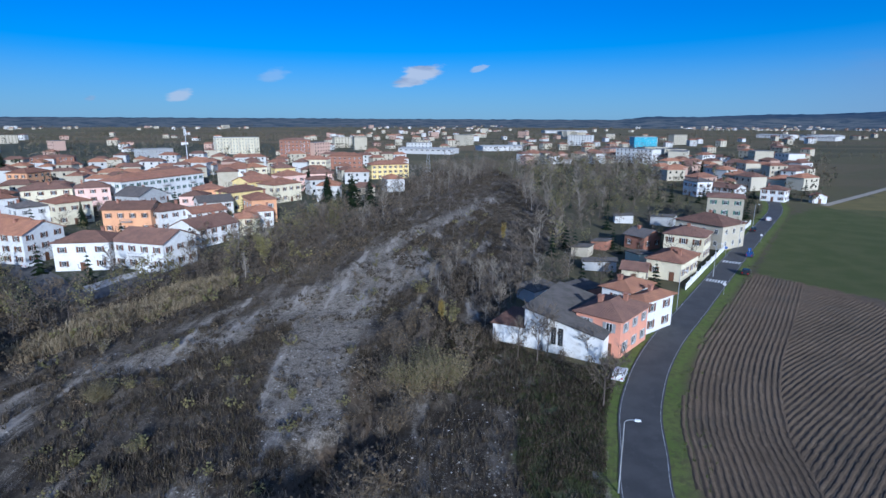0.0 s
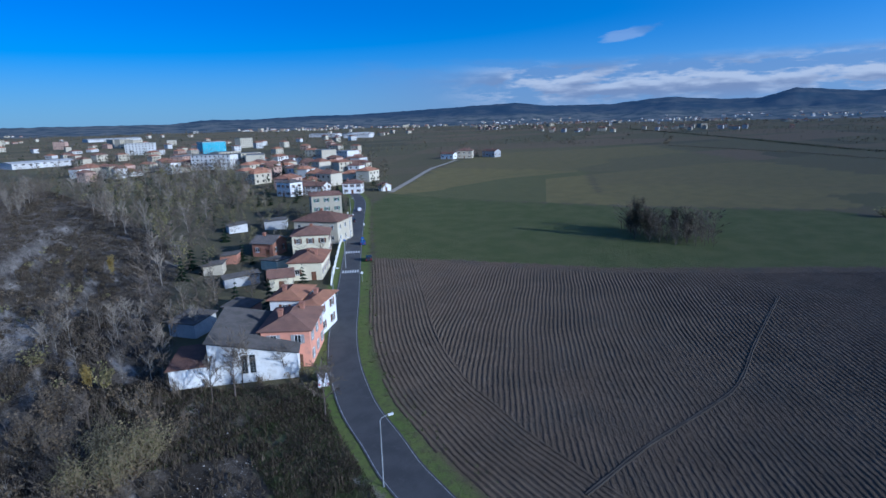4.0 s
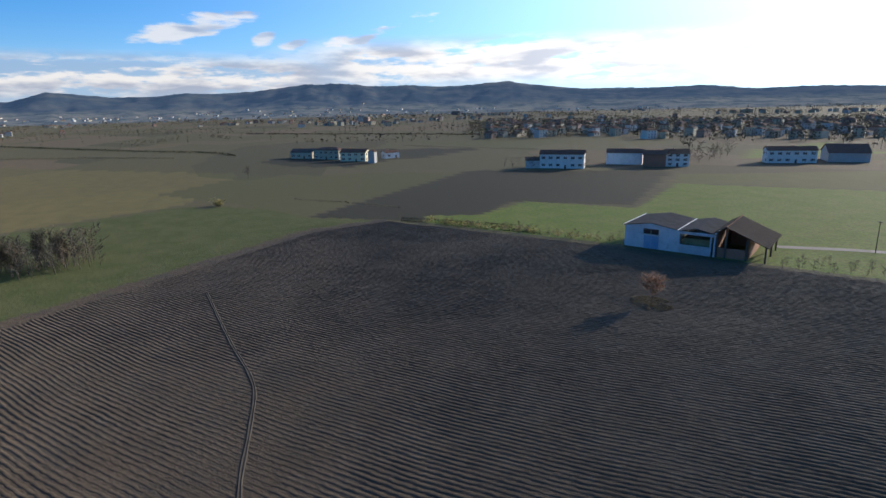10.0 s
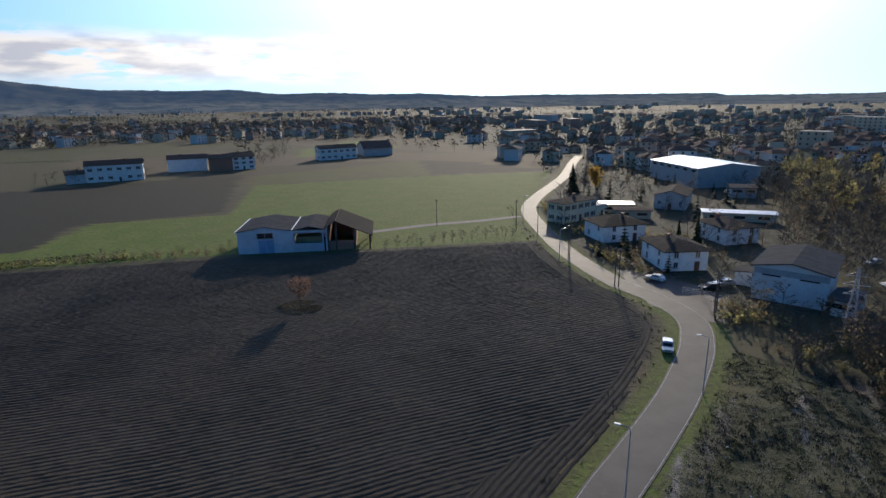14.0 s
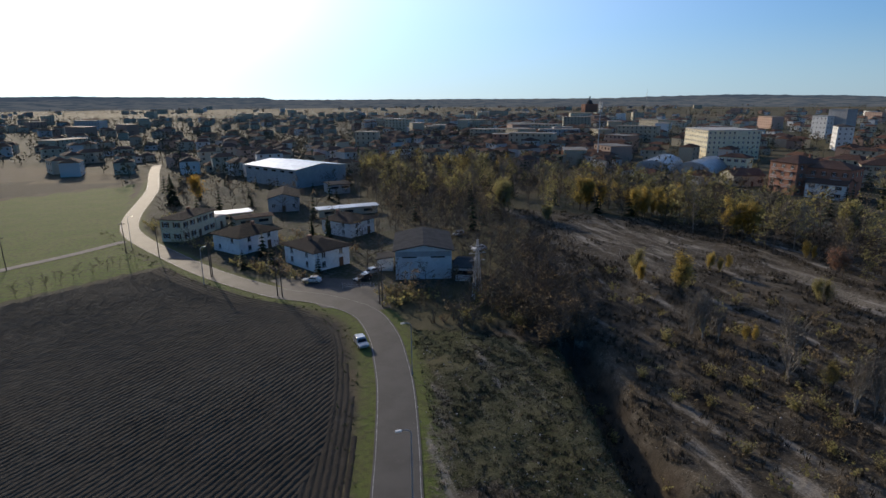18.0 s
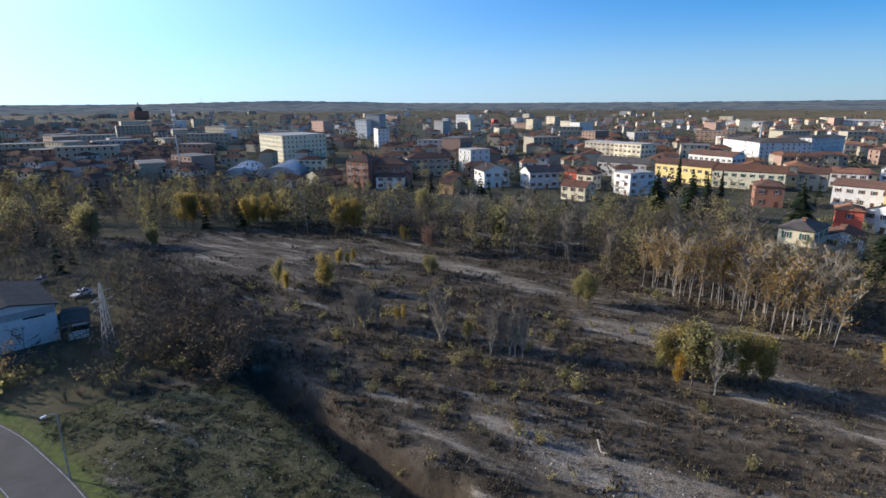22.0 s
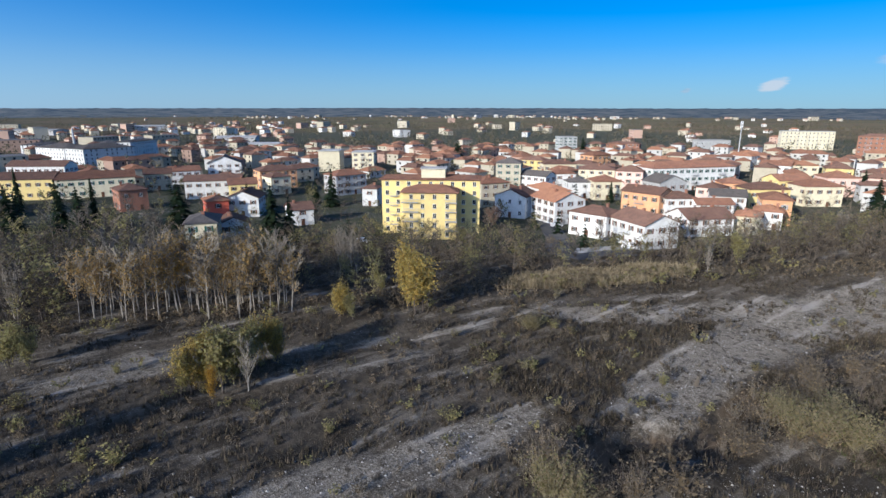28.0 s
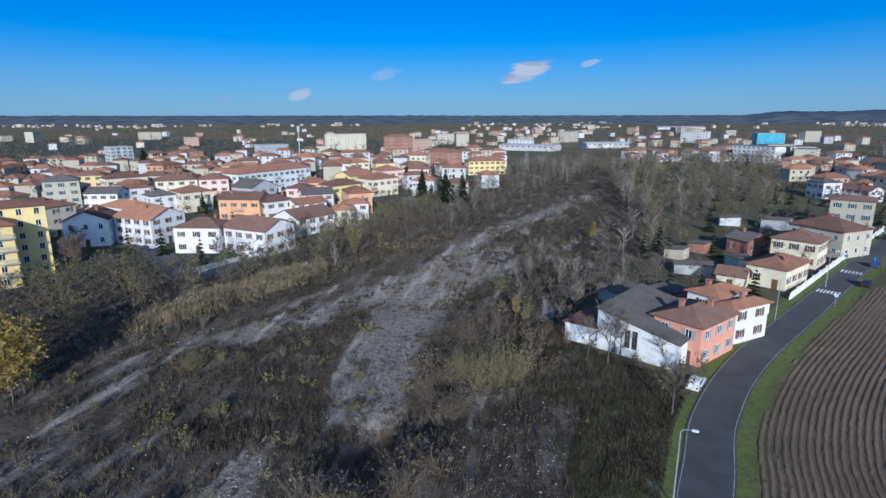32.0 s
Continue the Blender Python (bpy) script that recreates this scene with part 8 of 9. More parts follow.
for k, p, h, wd in ((5, (-46.0, 68.7), 2.6, 1.6), (5, (-46.6, 67.9), 2.4, 1.6), (5, (-3.6, 70.2), 5.0, 1.2), (5, (-0.8, 71.9), 5.2, 1.3), (5, (1.6, 73.6), 4.6, 1.4), (5, (-6.5, 71.8), 4.2, 1.2), (4, (3.5, 79.3), 3.6, 1.4), (5, (-2.6, 77.3), 4.5, 1.3), (4, (-8.7, 53.5), 2.2, 1.8), (4, (-10.7, 50.6), 2.0, 1.8), (3, (-35.5, 56.6), 1.8, 1.2), (3, (-34.6, 49.7), 1.8, 1.2), (2, (-4.5, 116.5), 3.0, 1.3), (2, (242.4, 40.9), 3.2, 2.4), (3, (-55.6, 84.3), 2.4, 1.0), (2, (2.0, 97.5), 4, 0.7),
                    (6, (-12.9, 41.2), 5.0, 1.2), (6, (-10.2, 42.6), 4.4, 1.1), (6, (-15.6, 40.4), 4.6, 1.2), (5, (-13.4, 38.6), 4.2, 1.4), (5, (-10.8, 39.6), 4.0, 1.4), (6, (-8.0, 45.2), 3.4, 1.2), (6, (-5.8, 62.0), 3.4, 1.2), (6, (-8.2, 71.5), 4.0, 1.0), (6, (-7.8, 77.0), 4.2, 1.0), (6, (-6.5, 82.5), 4.6, 1.0), (6, (-9.0, 88.0), 4.4, 1.1), (6, (-5.0, 94.0), 4.6, 1.1), (4, (-8.8, 49.2), 2.6, 1.8), (4, (-5.4, 50.9), 2.4, 1.8)):
    shrub(k, *p, h, wd)


brng = random.Random(303)
for x, y in ((-22.5, -44.0), (-25.5, -46.5), (-28.5, -49.0), (-31.5, -52.5), (-27.0, -53.5), (-23.5, -50.5), (-34.0, -57.0), (-30.0, -59.5), (-36.5, -62.0), (-25.0, -58.0), (-33.0, -65.5), (-39.0, -67.0)):
    shrub(6, x, y, brng.uniform(3.8, 5.6), brng.uniform(1.0, 1.3))


def scatter_shrubs(poly, n, ks, lo, hi, seed, gap=2.0, group=""):
    r = random.Random(seed)
    for x, y in spots(poly, n, gap, seed):
        shrub(r.choice(ks), x, y, r.uniform(lo, hi), r.uniform(0.9, 1.5), group)


NEARBED = [(-47.4, 90.3), (-27.5, 116.3), (-14.4, 168.5), (16.8, 237.1), (22.1, 177.6), (9.2, 125.4), (2.1, 102.1), (-7.2, 81.3), (-9.9, 67.0), (-13.0, 50.6), (-38.9, 48.8), (-54.4, 61.3), (-62.4, 71.6)]
scatter_shrubs(NEARBED, 260, [0, 0, 1, 4, 2], 0.7, 1.9, 41, 1.6, "bushes on the gravel bed")
scatter_shrubs([(-30.0, -29.6), (-75.1, -55.2), (-78.5, -7.2), (-70.1, 47.0), (-47.3, 94.1), (-16.3, 61.8)], 420, [0, 0, 1, 4, 2], 0.6, 1.7, 42, 1.4, "bushes on the gravel bed")
scatter_shrubs([(-24.8, -39.2), (-17.3, -17.8), (-14.8, -5.4), (-40.3, 8.6), (-72.8, -5.9), (-79.1, -48.7), (-59.8, -86.6), (-33.3, -58.1)], 320, [0, 0, 2, 4, 0], 0.7, 2.2, 43, 1.6, "bushes on the gravel bed")
scatter_shrubs([(-92.6, -8.9), (-76.8, 33.6), (-60.7, 75.8), (-43.3, 120.7), (-21.1, 159.9), (-24.7, 171.8), (-48.3, 129.5), (-69.4, 83.7), (-84.3, 36.3), (-98.7, -9.2)], 240, [0, 1, 1, 4, 2], 1.2, 2.8, 44, 1.5, "bushes at the wood's edge")
scatter_shrubs([(-69.7, 80.9), (-52.9, 101.7), (-64.5, 134.7), (-67.7, 108.4), (-85.6, 101.5)], 70, [0, 1, 4], 1.2, 2.6, 45, 2.2, "bushes at the wood's edge")
scatter_shrubs([(-12.6, 81.2), (-2.2, 96.0), (9.1, 93.3), (10.7, 81.4), (1.5, 67.1), (-4.2, 61.5), (-9.5, 59.0), (-12.4, 64.2)], 60, [0, 1, 0, 4], 1.5, 3.2, 46, 1.9, "thicket by the meadow")
scatter_shrubs([(-1.2, -69.2), (-7.8, -56.5), (-26.0, -41.0), (-31.1, -52.5), (-28.4, -60.9), (-18.9, -70.0), (-9.7, -75.1)], 50, [0, 2, 4, 0], 1.2, 3.0, 47, 1.8, "hedge beside the workshop")
scatter_shrubs([(11.3, 85.8), (24.0, 77.4), (25.2, 70.3), (27.0, 77.4), (25.1, 81.4), (11.8, 90.7)], 24, [0, 2, 4], 1.0, 2.2, 48, 1.8, "bushes behind the white hall")

scatter_shrubs([(172.0, -26.5), (118.0, -68.5), (120.0, -71.5), (174.0, -30.0)], 60, [2, 2, 0, 4], 0.9, 2.2, 49, 1.6, "hedge at the edge of the ploughed soil")

scatter_shrubs([(12.0, -86.5), (30.5, -110.5), (28.0, -113.5), (10.0, -90.5)], 46, [2, 2, 4, 0], 1.0, 2.4, 61, 1.2, "garden hedge along the southern street")
scatter_shrubs([(18.0, -104.0), (30.0, -128.0), (10.0, -138.0), (-2.0, -112.0), (8.0, -110.0)], 60, [2, 2, 0, 4], 1.0, 2.8, 62, 2.0, "garden bushes between the southern houses")
scatter_shrubs([(36.0, -122.0), (55.0, -150.0), (60.0, -176.0), (52.0, -180.0), (44.0, -156.0), (33.0, -130.0)], 60, [2, 0, 4, 2], 1.0, 2.6, 63, 1.8, "garden hedge before the villa")
scatter_shrubs([(0.0, -76.0), (-8.0, -78.0), (-10.0, -70.0), (-1.0, -67.5)], 22, [2, 3, 4], 1.2, 2.8, 64, 1.4, "yellowing bushes before the workshop")

# dark scrub along the ditch
drng = random.Random(77)
for p in ditch_line[1:-1]:
    for _ in range(2):
        shrub(drng.choice((0, 4)), p.x + drng.uniform(0.4, 2.2), p.y + drng.uniform(-1.0, 1.0), drng.uniform(0.8, 1.4), 1.3, "low bushes in the ditch")

for what, items in JOINED.items():
    bush = "bush" in what or "thicket by" in what or "hedge" in what
    join_copies("undergrowth" if bush else "woodland", items, "winter growth: " + what, "bushes" if bush else "trees")

# ---- low weeds and tufts ----
def tufts(name, poly, n, lo, hi, mat, seed, label, blades=6, gate=None):
    r = np.random.RandomState(seed)
    P = np.array(poly)
    x = r.uniform(P[:, 0].min(), P[:, 0].max(), n * 4)
    y = r.uniform(P[:, 1].min(), P[:, 1].max(), n * 4)
    ok = inside(x, y, poly)
    clump = fbm(x, y, 0.22, seed) + 0.5 * fbm(x, y, 0.8, seed + 1)
    ok &= clump > (gate if gate is not None else -0.1)
    if name == "weeds":
        ok &= ~inside(x + 2.5 * fbm(x, y, 0.3, 2.0), y + 2.5 * fbm(x, y, 0.3, 6.0), MEADOW) & ~(inside(x + 3.0 * fbm(x, y, 0.25, 2.0), y + 3.0 * fbm(x, y, 0.25, 6.0), MEADOW2) & (r.rand(len(x)) > 0.25))
        for g in GRAVEL:
            ok &= ~inside(x, y, g) | (clump > 0.34)
        ok &= r.rand(len(x)) > 0.93 * flow_streaks(x, y)
    near = line_dist(x, y, road_line[::4]) > 4.2
    x, y = x[ok & near][:n], y[ok & near][:n]
    z = ground_z(x, y)
    m = len(x)
    a = r.uniform(0, math.tau, (m, blades))
    h = r.uniform(lo, hi, (m, 1)) * r.uniform(0.6, 1.2, (m, blades))
    lean = r.uniform(0.15, 0.7, (m, blades)) * h
    wd = (0.05 * h + 0.02) if name == "weeds" else 0.08 * h + 0.02
    bx, by = x[:, None] + r.uniform(-0.25, 0.25, (m, blades)), y[:, None] + r.uniform(-0.25, 0.25, (m, blades))
    c, s = np.cos(a), np.sin(a)
    z0 = np.repeat(z[:, None], blades, 1) - 0.05
    p0 = np.stack([bx - s * wd, by + c * wd, z0], -1)
    p1 = np.stack([bx + s * wd, by - c * wd, z0], -1)
    p2 = np.stack([bx + c * lean, by + s * lean, z0 + h], -1)
    V = np.stack([p0, p1, p2], 2).reshape(-1, 3)
    F = np.arange(len(V)).reshape(-1, 3)
    me = raw_mesh(name, V.tolist(), F.tolist(), [mat])
    return tagged(new(name, me), label, "weeds", kind="stuff")


WEED = island_surf("dry_weeds", ((0.066, 0.05, 0.034), (0.10, 0.078, 0.054), (0.044, 0.035, 0.024), (0.13, 0.104, 0.072), (0.058, 0.05, 0.028)), 0.95, 0.3)
GRASS = island_surf("green_weeds", ((0.05, 0.068, 0.02), (0.066, 0.078, 0.026), (0.042, 0.048, 0.019), (0.07, 0.06, 0.034), (0.055, 0.046, 0.028)), 0.9, 0.3)
VERGE = island_surf("verge_blades", ((0.085, 0.12, 0.026), (0.115, 0.14, 0.035), (0.07, 0.085, 0.026), (0.12, 0.11, 0.05)), 0.9, 0.3)
STRAW = island_surf("straw_reeds", ((0.27, 0.215, 0.13), (0.21, 0.17, 0.10), (0.33, 0.265, 0.17)), 0.95, 0.3)
tufts("weeds", RIVERBED, 60000, 0.3, 0.95, WEED, 1, "dry brown weeds on the river gravel", 7, gate=-0.25)
tufts("weeds", NEARBED, 16000, 0.25, 0.8, WEED, 2, "dry brown weeds on the river gravel", gate=-0.3)
tufts("weeds_in_grass", MEADOW, 2600, 0.15, 0.4, WEED, 13, "dry brown weeds in the meadow", gate=0.0)
tufts("grass", MEADOW, 14000, 0.06, 0.2, GRASS, 3, "rough green meadow grass", gate=-0.5)
tufts("weeds_in_grass", MEADOW2, 3500, 0.15, 0.5, WEED, 14, "dry brown weeds in the meadow", gate=-0.1)
tufts("grass", MEADOW2, 9000, 0.1, 0.32, GRASS, 4, "rough green meadow grass", gate=-0.5)
BACKYARD = [(-2.0, 92.0), (2.0, 100.0), (12.0, 92.0), (14.0, 85.5), (26.5, 76.5), (26.5, 70.0), (12.0, 66.0), (0.0, 72.0)]
tufts("weeds_in_grass", BACKYARD, 4500, 0.2, 0.6, WEED, 16, "dry brown weeds before the white hall", gate=-0.3)
tufts("grass", BACKYARD, 6000, 0.1, 0.35, GRASS, 17, "rough grass before the white hall", gate=-0.5)
tufts("reeds", [(-64.3, 81.0), (-52.9, 101.7), (-48.1, 124.9), (-51.7, 134.9), (-60.0, 124.8), (-63.1, 108.4), (-66.8, 92.8), (-69.3, 85.3)], 4000, 0.7, 1.8, STRAW, 5, "pale dry reeds along the bank", gate=-0.1)
tufts("reeds", [(-66.2, 77.6), (-60.5, 92.7), (-48.3, 117.4), (-47.8, 126.0), (-51.9, 133.1), (-68.2, 101.1), (-70.8, 81.6)], 2400, 0.7, 1.8, STRAW, 6, "pale dry reeds along the bank", gate=-0.05)
tufts("grass", [(183.7, -24.3), (147.8, -60.7), (136.1, -55.5), (175.0, -21.0)], 2200, 0.12, 0.4, GRASS, 8, "rough grassy bank at the field's edge", gate=-0.1)
tufts("dry_grass", [(73.4 + 4.6 * math.cos(a * 0.52), -44.9 + 3.6 * math.sin(a * 0.52)) for a in range(12)], 1500, 0.15, 0.5, STRAW, 15, "pale dry grass under the field tree", gate=-0.6)
tufts("verge_grass", [(p.x + 4.5, p.y) for p in road_line[20:260:4]] + [(p.x + 8.2, p.y) for p in road_line[260:20:-4]], 9000, 0.15, 0.5, VERGE, 7, "green grass verge along the road", gate=-0.6)

# pebbles and stones that catch the light on the bed
def stones(poly, n, seed):
    r = np.random.RandomState(seed)
    P = np.array(poly)
    x = r.uniform(P[:, 0].min(), P[:, 0].max(), n * 3)
    y = r.uniform(P[:, 1].min(), P[:, 1].max(), n * 3)
    ok = inside(x, y, poly)
    x, y = x[ok][:n], y[ok][:n]
    z = ground_z(x, y)
    V, F = [], []
    for a, b, c in zip(x, y, z):
        s = 0.06 + 0.16 * r.rand() ** 3
        k = len(V)
        rot = r.rand() * 3
        for j in range(4):
            V.append((a + s * math.cos(rot + j * 1.57) * (0.7 + 0.6 * r.rand()), b + s * math.sin(rot + j * 1.57), c - 0.02))
        V.append((a, b, c + s * 0.6))
        F += [(k, k + 1, k + 4), (k + 1, k + 2, k + 4), (k + 2, k + 3, k + 4), (k + 3, k, k + 4)]
    return raw_mesh("river_stones", V, F, [STONE])


STONE = island_surf("river_stone", ((0.35, 0.325, 0.285), (0.27, 0.25, 0.215), (0.42, 0.39, 0.345), (0.21, 0.19, 0.165)), 0.85, 0.5)
for q, poly in enumerate(GRAVEL[:3] + GRAVEL[5:]):
    area = abs(sum(p[0] * q2[1] - q2[0] * p[1] for p, q2 in zip(poly, poly[1:] + poly[:1]))) / 2
    tagged(new("river_stones", stones(poly, int(min(3500, area * 1.3)), 60 + q)), "pale rounded river stones on gravel", "stones", kind="stuff")
tagged(new("river_stones", stones(TERRACE, 420, 71)), "pale stones on the grassy terrace", "stones", kind="stuff")
tagged(new("river_stones", stones(MEADOW, 500, 72)), "pale stones in the rough meadow", "stones", kind="stuff")
tagged(new("river_stones", stones(RIVERBED, 6000, 70)), "scattered pale stones on the river bed", "stones", kind="stuff")

# ---- far town and plain ----
ROOF_FELT = surf("roof_felt", (0.20, 0.19, 0.18), (0.15, 0.145, 0.14), 0.2, 0.9, 0.2, 4.0)
FAR_WALL = {k: surf("weathered_plaster_" + k, a, b, 0.02, 0.9, 0.1, 4.0, vary=0.3) for k, a, b in (("white", (0.62, 0.61, 0.58), (0.50, 0.49, 0.46)), ("cream", (0.52, 0.47, 0.36), (0.44, 0.40, 0.31)), ("rose", (0.46, 0.31, 0.24), (0.40, 0.28, 0.22)))}


def far_houses(name, places, label, seed):
    """Small simple houses with pitched roofs, joined; each with dark window bands."""
    r = random.Random(seed)
    V, F, M = [], [], []
    for x, y, w, d, h, ang, wall, roof, foot in places:
        first = len(V)
        k = len(V)
        c, s = math.cos(ang), math.sin(ang)
        rise = min(w, d) * 0.22 if roof < 9 else 0.05
        pts = [(-w / 2, -d / 2, 0), (w / 2, -d / 2, 0), (w / 2, d / 2, 0), (-w / 2, d / 2, 0), (-w / 2, -d / 2, h), (w / 2, -d / 2, h), (w / 2, d / 2, h), (-w / 2, d / 2, h)]
        V += [(x + a * c - b * s, y + a * s + b * c, z) for a, b, z in pts]
        F += [(k, k + 1, k + 5, k + 4), (k + 1, k + 2, k + 6, k + 5), (k + 2, k + 3, k + 7, k + 6), (k + 3, k, k + 4, k + 7)]
        M += [wall] * 4
        k = len(V)
        o = 0.5
        pts = [(-w / 2 - o, -d / 2 - o, h), (w / 2 + o, -d / 2 - o, h), (w / 2 + o, d / 2 + o, h), (-w / 2 - o, d / 2 + o, h), (-w / 2 * 0.5, 0, h + rise), (w / 2 * 0.5, 0, h + rise)]
        V += [(x + a * c - b * s, y + a * s + b * c, z) for a, b, z in pts]
        F += [(k, k + 1, k + 5, k + 4), (k + 1, k + 2, k + 5), (k + 2, k + 3, k + 4, k + 5), (k + 3, k, k + 4)]
        M += [8 if roof >= 9 else 5 + roof % 3] * 4
        fl = max(1, int(h / 3))
        for f in range(fl):
            for sx in (-1, 1):
                nwin = max(1, int(w / 4))
                for j in range(nwin):
                    a0 = (j + 0.5) * w / nwin - w / 2
                    z0 = f * h / fl + h / fl * 0.35
                    k = len(V)
                    for a, z in ((a0 - 0.6, z0), (a0 + 0.6, z0), (a0 + 0.6, z0 + 1.4), (a0 - 0.6, z0 + 1.4)):
                        b = sx * (d / 2 + 0.04)
                        V.append((x + a * c - b * s, y + a * s + b * c, z))
                    F.append((k, k + 1, k + 2, k + 3))
                    M.append(4)
        V[first:] = [(p, q, z + foot) for p, q, z in V[first:]]
    me = raw_mesh(name, V, F, [FAR_WALL["white"], FAR_WALL["cream"], FAR_WALL["rose"], PLASTER["tan"], GLASS, TILES["red"], TILES["brown"], TILES["orange"], ROOF_FELT], M)
    return tagged(new(name, me), label, "town", kind="stuff")


def sector(az0, az1, r0, r1, n, seed, big=0.1, roof_mix=8, gap=13):
    """Random houses between two bearings and two distances."""
    r = random.Random(seed)
    out, cells = [], set()
    hamlets = [(r.uniform(az0, az1), r.uniform(r0, r1)) for _ in range(max(3, n // 14))] if r0 >= 1200 else []
    for _ in range(n * 6):
        if len(out) >= n:
            break
        az = radians(r.uniform(az0, az1))
        rad = math.sqrt(r.uniform(r0 * r0, r1 * r1)) if r.random() < 0.5 else r.uniform(r0, r1)
        x, y = 5 + math.sin(az) * rad, 15 + math.cos(az) * rad
        if hamlets and r.random() < 0.8:
            ha, hr_ = r.choice(hamlets)
            x, y = 5 + math.sin(radians(ha)) * hr_ + r.gauss(0, 70), 15 + math.cos(radians(ha)) * hr_ + r.gauss(0, 70)
        cell = (int(x / gap), int(y / gap))
        if cell in cells or any((x - a) ** 2 + (y - b) ** 2 < (c + 8) ** 2 for a, b, c in TAKEN):
            continue
        p = (np.array([x]), np.array([y]))
        if inside(*p, RIVERBED)[0] or any(inside(*p, q)[0] for q in [BANK, WEST, EASTWOOD, NORTHBANK, SOUTHWOOD, YELLOWS, PLOUGHED, GREEN] + [f[1] for f in FIELDS]):
            continue
        if rad < 400 and line_dist(*p, road_line[::4])[0] < 9:
            continue
        cells.add(cell)
        if r.random() < big:
            out.append((x, y, r.uniform(16, 40), r.uniform(12, 18), r.uniform(9, 17), r.uniform(0, 3.1), r.choice((0, 1, 2, 3, 3)), 9, 0.0))
        else:
            out.append((x, y, r.uniform(9, 15), r.uniform(8, 11), r.choice((4, 6.5, 7, 7.5, 9)), r.choice((0.3, 1.87)) + r.uniform(-0.25, 0.25), r.choice((0, 0, 1, 1, 2, 3, 3)), r.randrange(8), 0.0))
    return out


TOWNS = [
    ("the town north-west", -75, -5, 230, 520, 230, 0.0, 15), ("the town west", -160, -75, 260, 620, 300, 0.07, 15), ("the town south-west", 188, 215, 260, 620, 130, 0.06, 15), ("the suburb south", 160, 192, 290, 520, 80, 0.0, 15),
    ("the outer town", -170, -70, 620, 1300, 460, 0.08, 18), ("hamlets beyond the town", -70, -10, 560, 1300, 60, 0.1, 22), ("the outer town south", 150, 215, 520, 1300, 320, 0.07, 19), ("the suburb east", 8, 34, 330, 560, 80, 0.06, 14), ("works beyond the street", -12, 34, 560, 1300, 100, 0.2, 22),
    ("villages below the hills", 34, 150, 1350, 2850, 260, 0.03, 26), ("a village in the south-east", 114, 158, 620, 1150, 260, 0.0, 15), ("hamlets on the plain", -170, 35, 1300, 3300, 420, 0.06, 30), ("hamlets south", 150, 210, 1300, 3000, 160, 0.15, 30), ("villages at the hill foot", 36, 130, 2600, 3500, 200, 0.03, 26)]
for q, (what, a0, a1, r0, r1, cnt, big, gap) in enumerate(TOWNS):
    far_houses("distant_houses", sector(a0, a1, r0, r1, cnt, 200 + q, big, 8, gap), "distant pale houses with tiled roofs, " + what, q)


# white farmhouses and villages up the slopes
slope = []
hrng = random.Random(411)
for az0, r0, cnt in ((26, 3000, 16), (33, 3100, 14), (41, 3060, 18), (48, 3150, 10), (54, 3300, 8), (60, 3080, 18), (66, 3050, 22), (71, 3250, 10), (77, 3100, 20), (83, 3150, 16), (88, 3350, 12), (93, 3080, 16), (99, 3200, 12), (106, 3100, 14), (113, 3150, 10), (121, 3080, 10), (130, 3050, 8)):
    for _ in range(cnt):
        a, rad = radians(az0 + hrng.gauss(0, 1.6)), r0 + abs(hrng.gauss(0, 160))
        slope.append((math.sin(a) * rad, math.cos(a) * rad, hrng.uniform(9, 18), hrng.uniform(8, 11), hrng.uniform(5, 9), hrng.uniform(0, 3.1), hrng.choice((0, 0, 1)), hrng.randrange(8), float(hill_z(np.array(a), rad)) - 1.0))
far_houses("distant_houses", slope, "distant white houses on the hill slopes", 77)


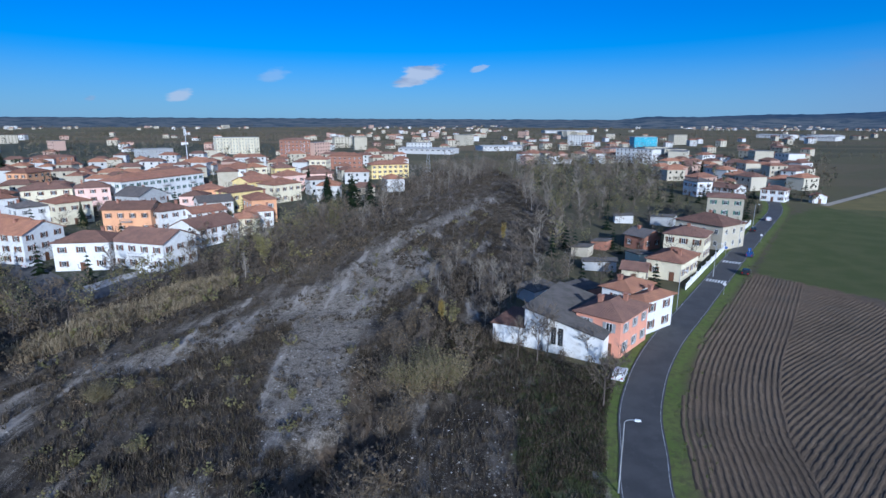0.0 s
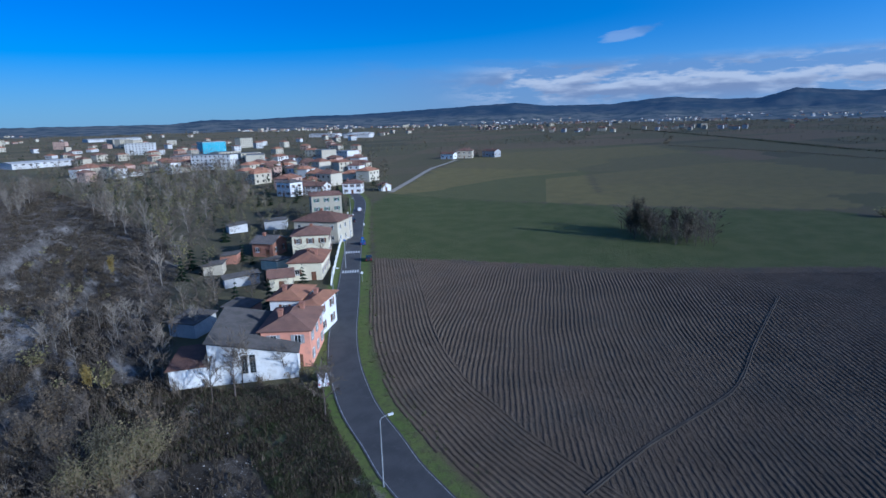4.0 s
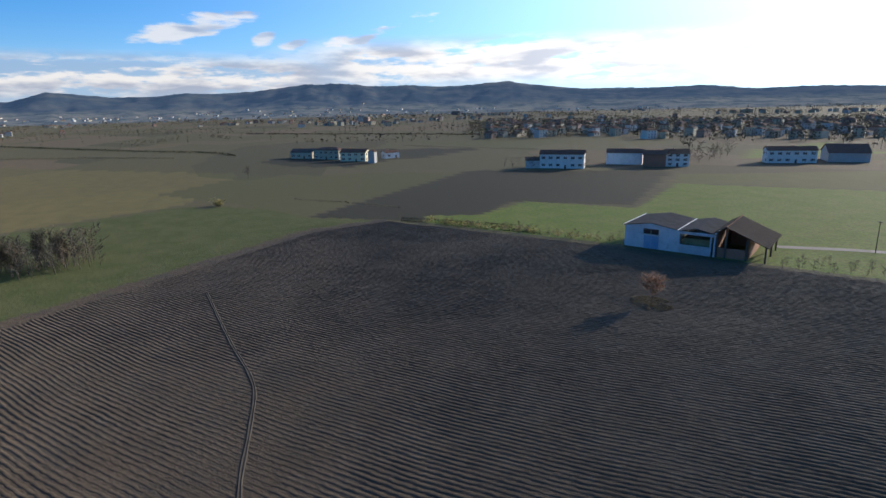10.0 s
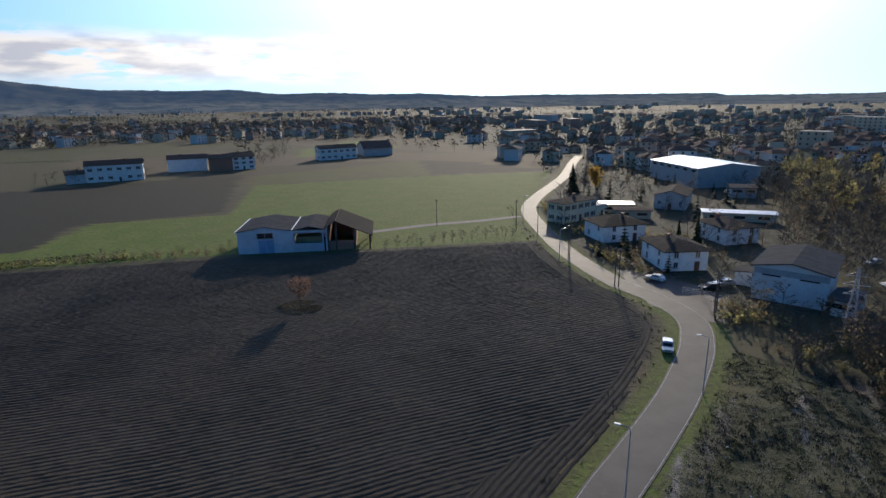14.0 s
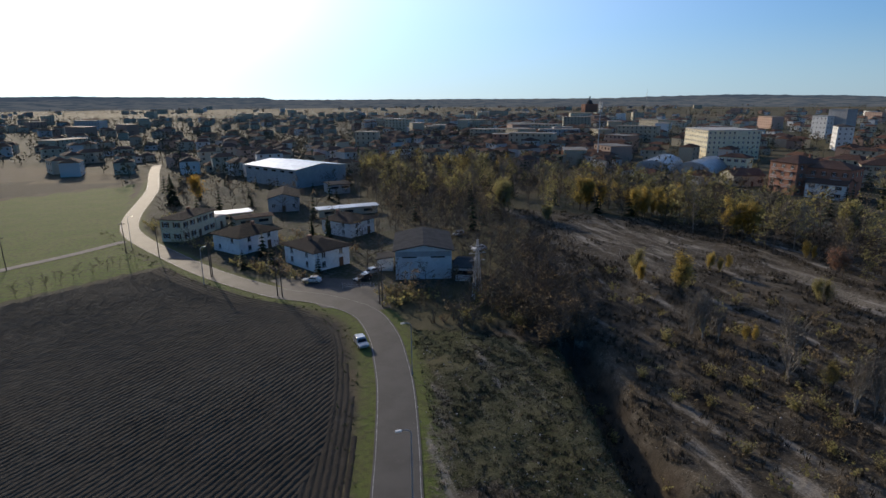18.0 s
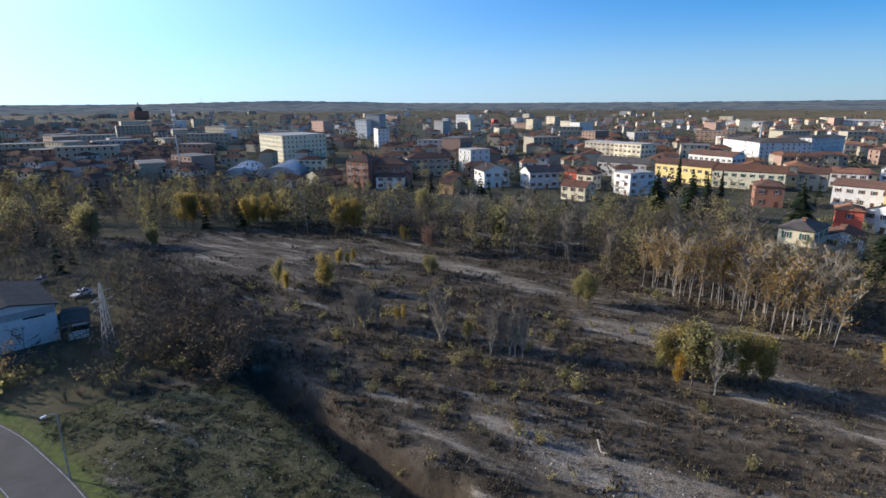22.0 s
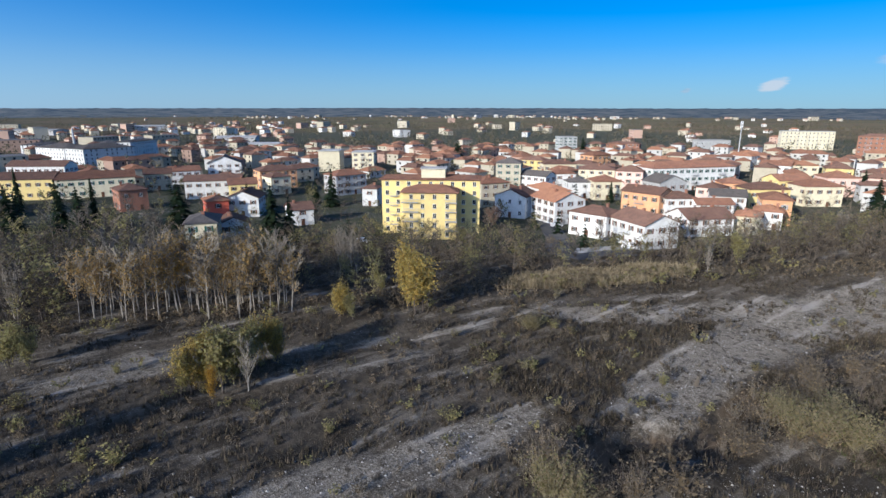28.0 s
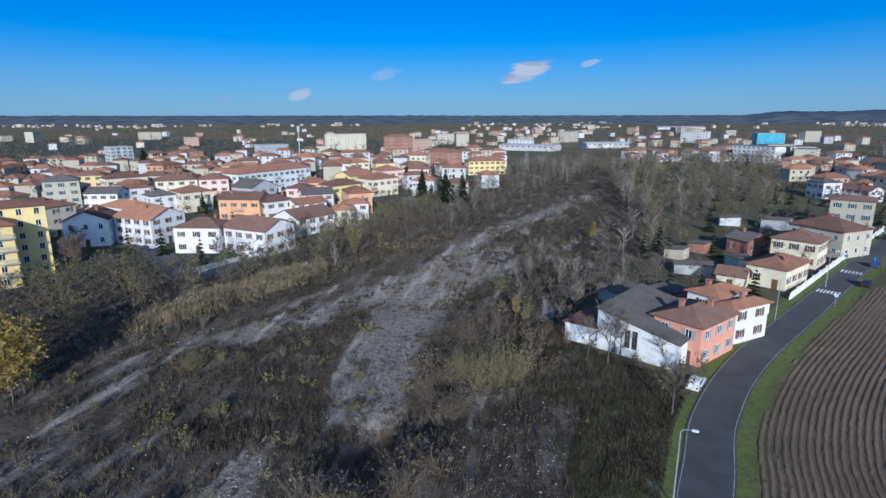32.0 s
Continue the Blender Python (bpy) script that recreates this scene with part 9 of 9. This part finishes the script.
def far_trees(name, a0, a1, r0, r1, n, seed, mat, label, lo=4, hi=9, lines=0, small=False):
    """Rounded uneven crowns of many leaf clumps, joined."""
    r = random.Random(seed)
    V, F = [], []
    spots_ = []
    for _ in range(lines):
        az, rad, t = radians(r.uniform(a0, a1)), r.uniform(r0, r1), r.uniform(0, 3.14)
        L = r.uniform(60, 260)
        cx, cy = math.sin(az) * rad, math.cos(az) * rad
        for k in range(int(L / 9)):
            spots_.append((cx + math.cos(t) * k * 9 + r.uniform(-2, 2), cy + math.sin(t) * k * 9 + r.uniform(-2, 2)))
    for _ in range(n):
        az, rad = radians(r.uniform(a0, a1)), math.sqrt(r.uniform(r0 * r0, r1 * r1))
        spots_.append((5 + math.sin(az) * rad, 15 + math.cos(az) * rad))
    xs, ys = np.array([p[0] for p in spots_]), np.array([p[1] for p in spots_])
    bad = np.zeros(len(xs), bool)
    for q in (RIVERBED, PLOUGHED, GREEN, MEADOW, MEADOW2):
        bad |= inside(xs, ys, q)
    for kind, q in FIELDS:
        bad |= inside(xs, ys, q)
    near = np.hypot(xs, ys) < 420
    bad[near] |= line_dist(xs[near], ys[near], road_line[::4]) < 7
    for (x, y), b in zip(spots_, bad):
        if b or any((x - p) ** 2 + (y - q) ** 2 < (c + 2) ** 2 for p, q, c in TAKEN):
            continue
        h = r.uniform(lo, hi)
        for _ in range(9 if small else 18):
            a, b2, u = r.uniform(0, math.tau), r.uniform(0, 1) ** 0.5 * h * 0.34, r.uniform(0.18, 1)
            s = h * (r.uniform(0.09, 0.16) if small else r.uniform(0.065, 0.125))
            f = 1.15 - abs(u - 0.5) * 1.2
            c = Vector((x + math.cos(a) * b2 * f, y + math.sin(a) * b2 * f, h * u))
            k = len(V)
            for _ in range(4):
                V.append(tuple(c + Vector((r.uniform(-1, 1), r.uniform(-1, 1), r.uniform(-1, 1))) * s))
            F += [(k, k + 1, k + 2), (k, k + 2, k + 3), (k, k + 3, k + 1), (k + 1, k + 3, k + 2)]
        k = len(V)
        t = 0.02 * h
        V += [(x - t, y, 0), (x + t, y, 0), (x, y + t, 0), (x, y, h * 0.8)]
        F += [(k, k + 1, k + 3), (k + 1, k + 2, k + 3), (k + 2, k, k + 3)]
    me = raw_mesh(name, V, F, [mat])
    return tagged(new(name, me), label, "trees", kind="stuff")


BAREWOOD = island_surf("winter_crowns", ((0.115, 0.097, 0.07), (0.145, 0.12, 0.082), (0.085, 0.076, 0.055), (0.16, 0.125, 0.075), (0.075, 0.08, 0.045)), 0.95, 0.02)
DARKWOOD = island_surf("evergreen_crowns", ((0.03, 0.042, 0.022), (0.04, 0.05, 0.026), (0.07, 0.062, 0.04)), 0.95, 0.02)
far_trees("distant_trees", -75, -5, 230, 640, 700, 301, BAREWOOD, "bare and evergreen garden trees among the houses", 4, 10)
far_trees("distant_trees", -165, -75, 260, 640, 750, 302, BAREWOOD, "bare garden trees among the houses", 5, 12)
far_trees("distant_trees", 163, 215, 240, 640, 750, 303, BAREWOOD, "bare trees among the southern houses", 5, 12)
far_trees("distant_trees", -200, 35, 640, 1500, 1900, 304, BAREWOOD, "bare trees over the plain", 5, 11, 60, True)
far_trees("distant_trees", 35, 160, 700, 2900, 900, 310, BAREWOOD, "hedgerows between the fields", 4, 9, 170, True)
far_trees("distant_trees", -200, 35, 300, 1500, 240, 305, DARKWOOD, "dark evergreen trees over the plain", 6, 12, 0, True)
far_trees("distant_trees", -180, 180, 1500, 3500, 1100, 306, BAREWOOD, "hedges and copses over the far plain", 6, 13, 420, True)
far_trees("distant_trees", 150, 215, 420, 1400, 2600, 311, BAREWOOD, "bare trees between the southern houses", 5, 9, 0, True)
far_trees("distant_trees", -110, -5, 540, 1500, 1500, 312, BAREWOOD, "bare trees beyond the town", 5, 10, 30, True)
far_trees("distant_trees", 5, 36, 260, 640, 200, 307, BAREWOOD, "bare trees around the eastern suburb", 5, 11)
far_trees("distant_trees", 112, 158, 580, 1250, 2600, 308, BAREWOOD, "bare trees around the village", 6, 12, 20, True)
far_trees("distant_trees", 112, 158, 600, 1150, 160, 313, DARKWOOD, "evergreens in the village gardens", 5, 11, 0, True)


def hedge(name, pts, h, label, mat, seed):
    """A long low hedge of leaf clumps along a line."""
    r = random.Random(seed)
    V, F = [], []
    for p in smooth_line(pts, 1.6):
        for _ in range(3):
            c = Vector((p.x + r.gauss(0, 0.5), p.y + r.gauss(0, 0.5), h * r.uniform(0.1, 0.75)))
            k = len(V)
            for _ in range(4):
                V.append(tuple(c + Vector((r.uniform(-1, 1), r.uniform(-1, 1), r.uniform(-0.8, 0.8))) * h * 0.45))
            F += [(k, k + 1, k + 2), (k, k + 2, k + 3), (k, k + 3, k + 1), (k + 1, k + 3, k + 2)]
    tagged(new(name, raw_mesh(name, V, F, [mat])), label, "hedge", kind="stuff")


hedge("hedge", [(1389.4, 769.0), (882.1, 321.5), (660.6, 137.9), (577.4, 57.3), (527.0, 36.9)], 2.2, "dark hedge along a curved canal", DARKWOOD, 1)
hedge("hedge", [(661.6, 324.8), (597.0, 185.0), (533.1, 87.2)], 1.6, "dark hedge between two fields", BAREWOOD, 2)
hedge("hedge", [(1029.3, 20.5), (814.3, -173.8), (581.9, -378.4)], 3.0, "row of bare bushes along a canal", BAREWOOD, 3)
hedge("hedge", [(557.0, -130.9), (506.7, -160.2), (430.4, -217.2)], 1.2, "low hedge along a field's edge", BAREWOOD, 4)
hedge("hedge", [(244.6, 9.1), (224.4, -10.7), (198.6, -29.1)], 0.8, "low rough grass along a furrow", BAREWOOD, 5)
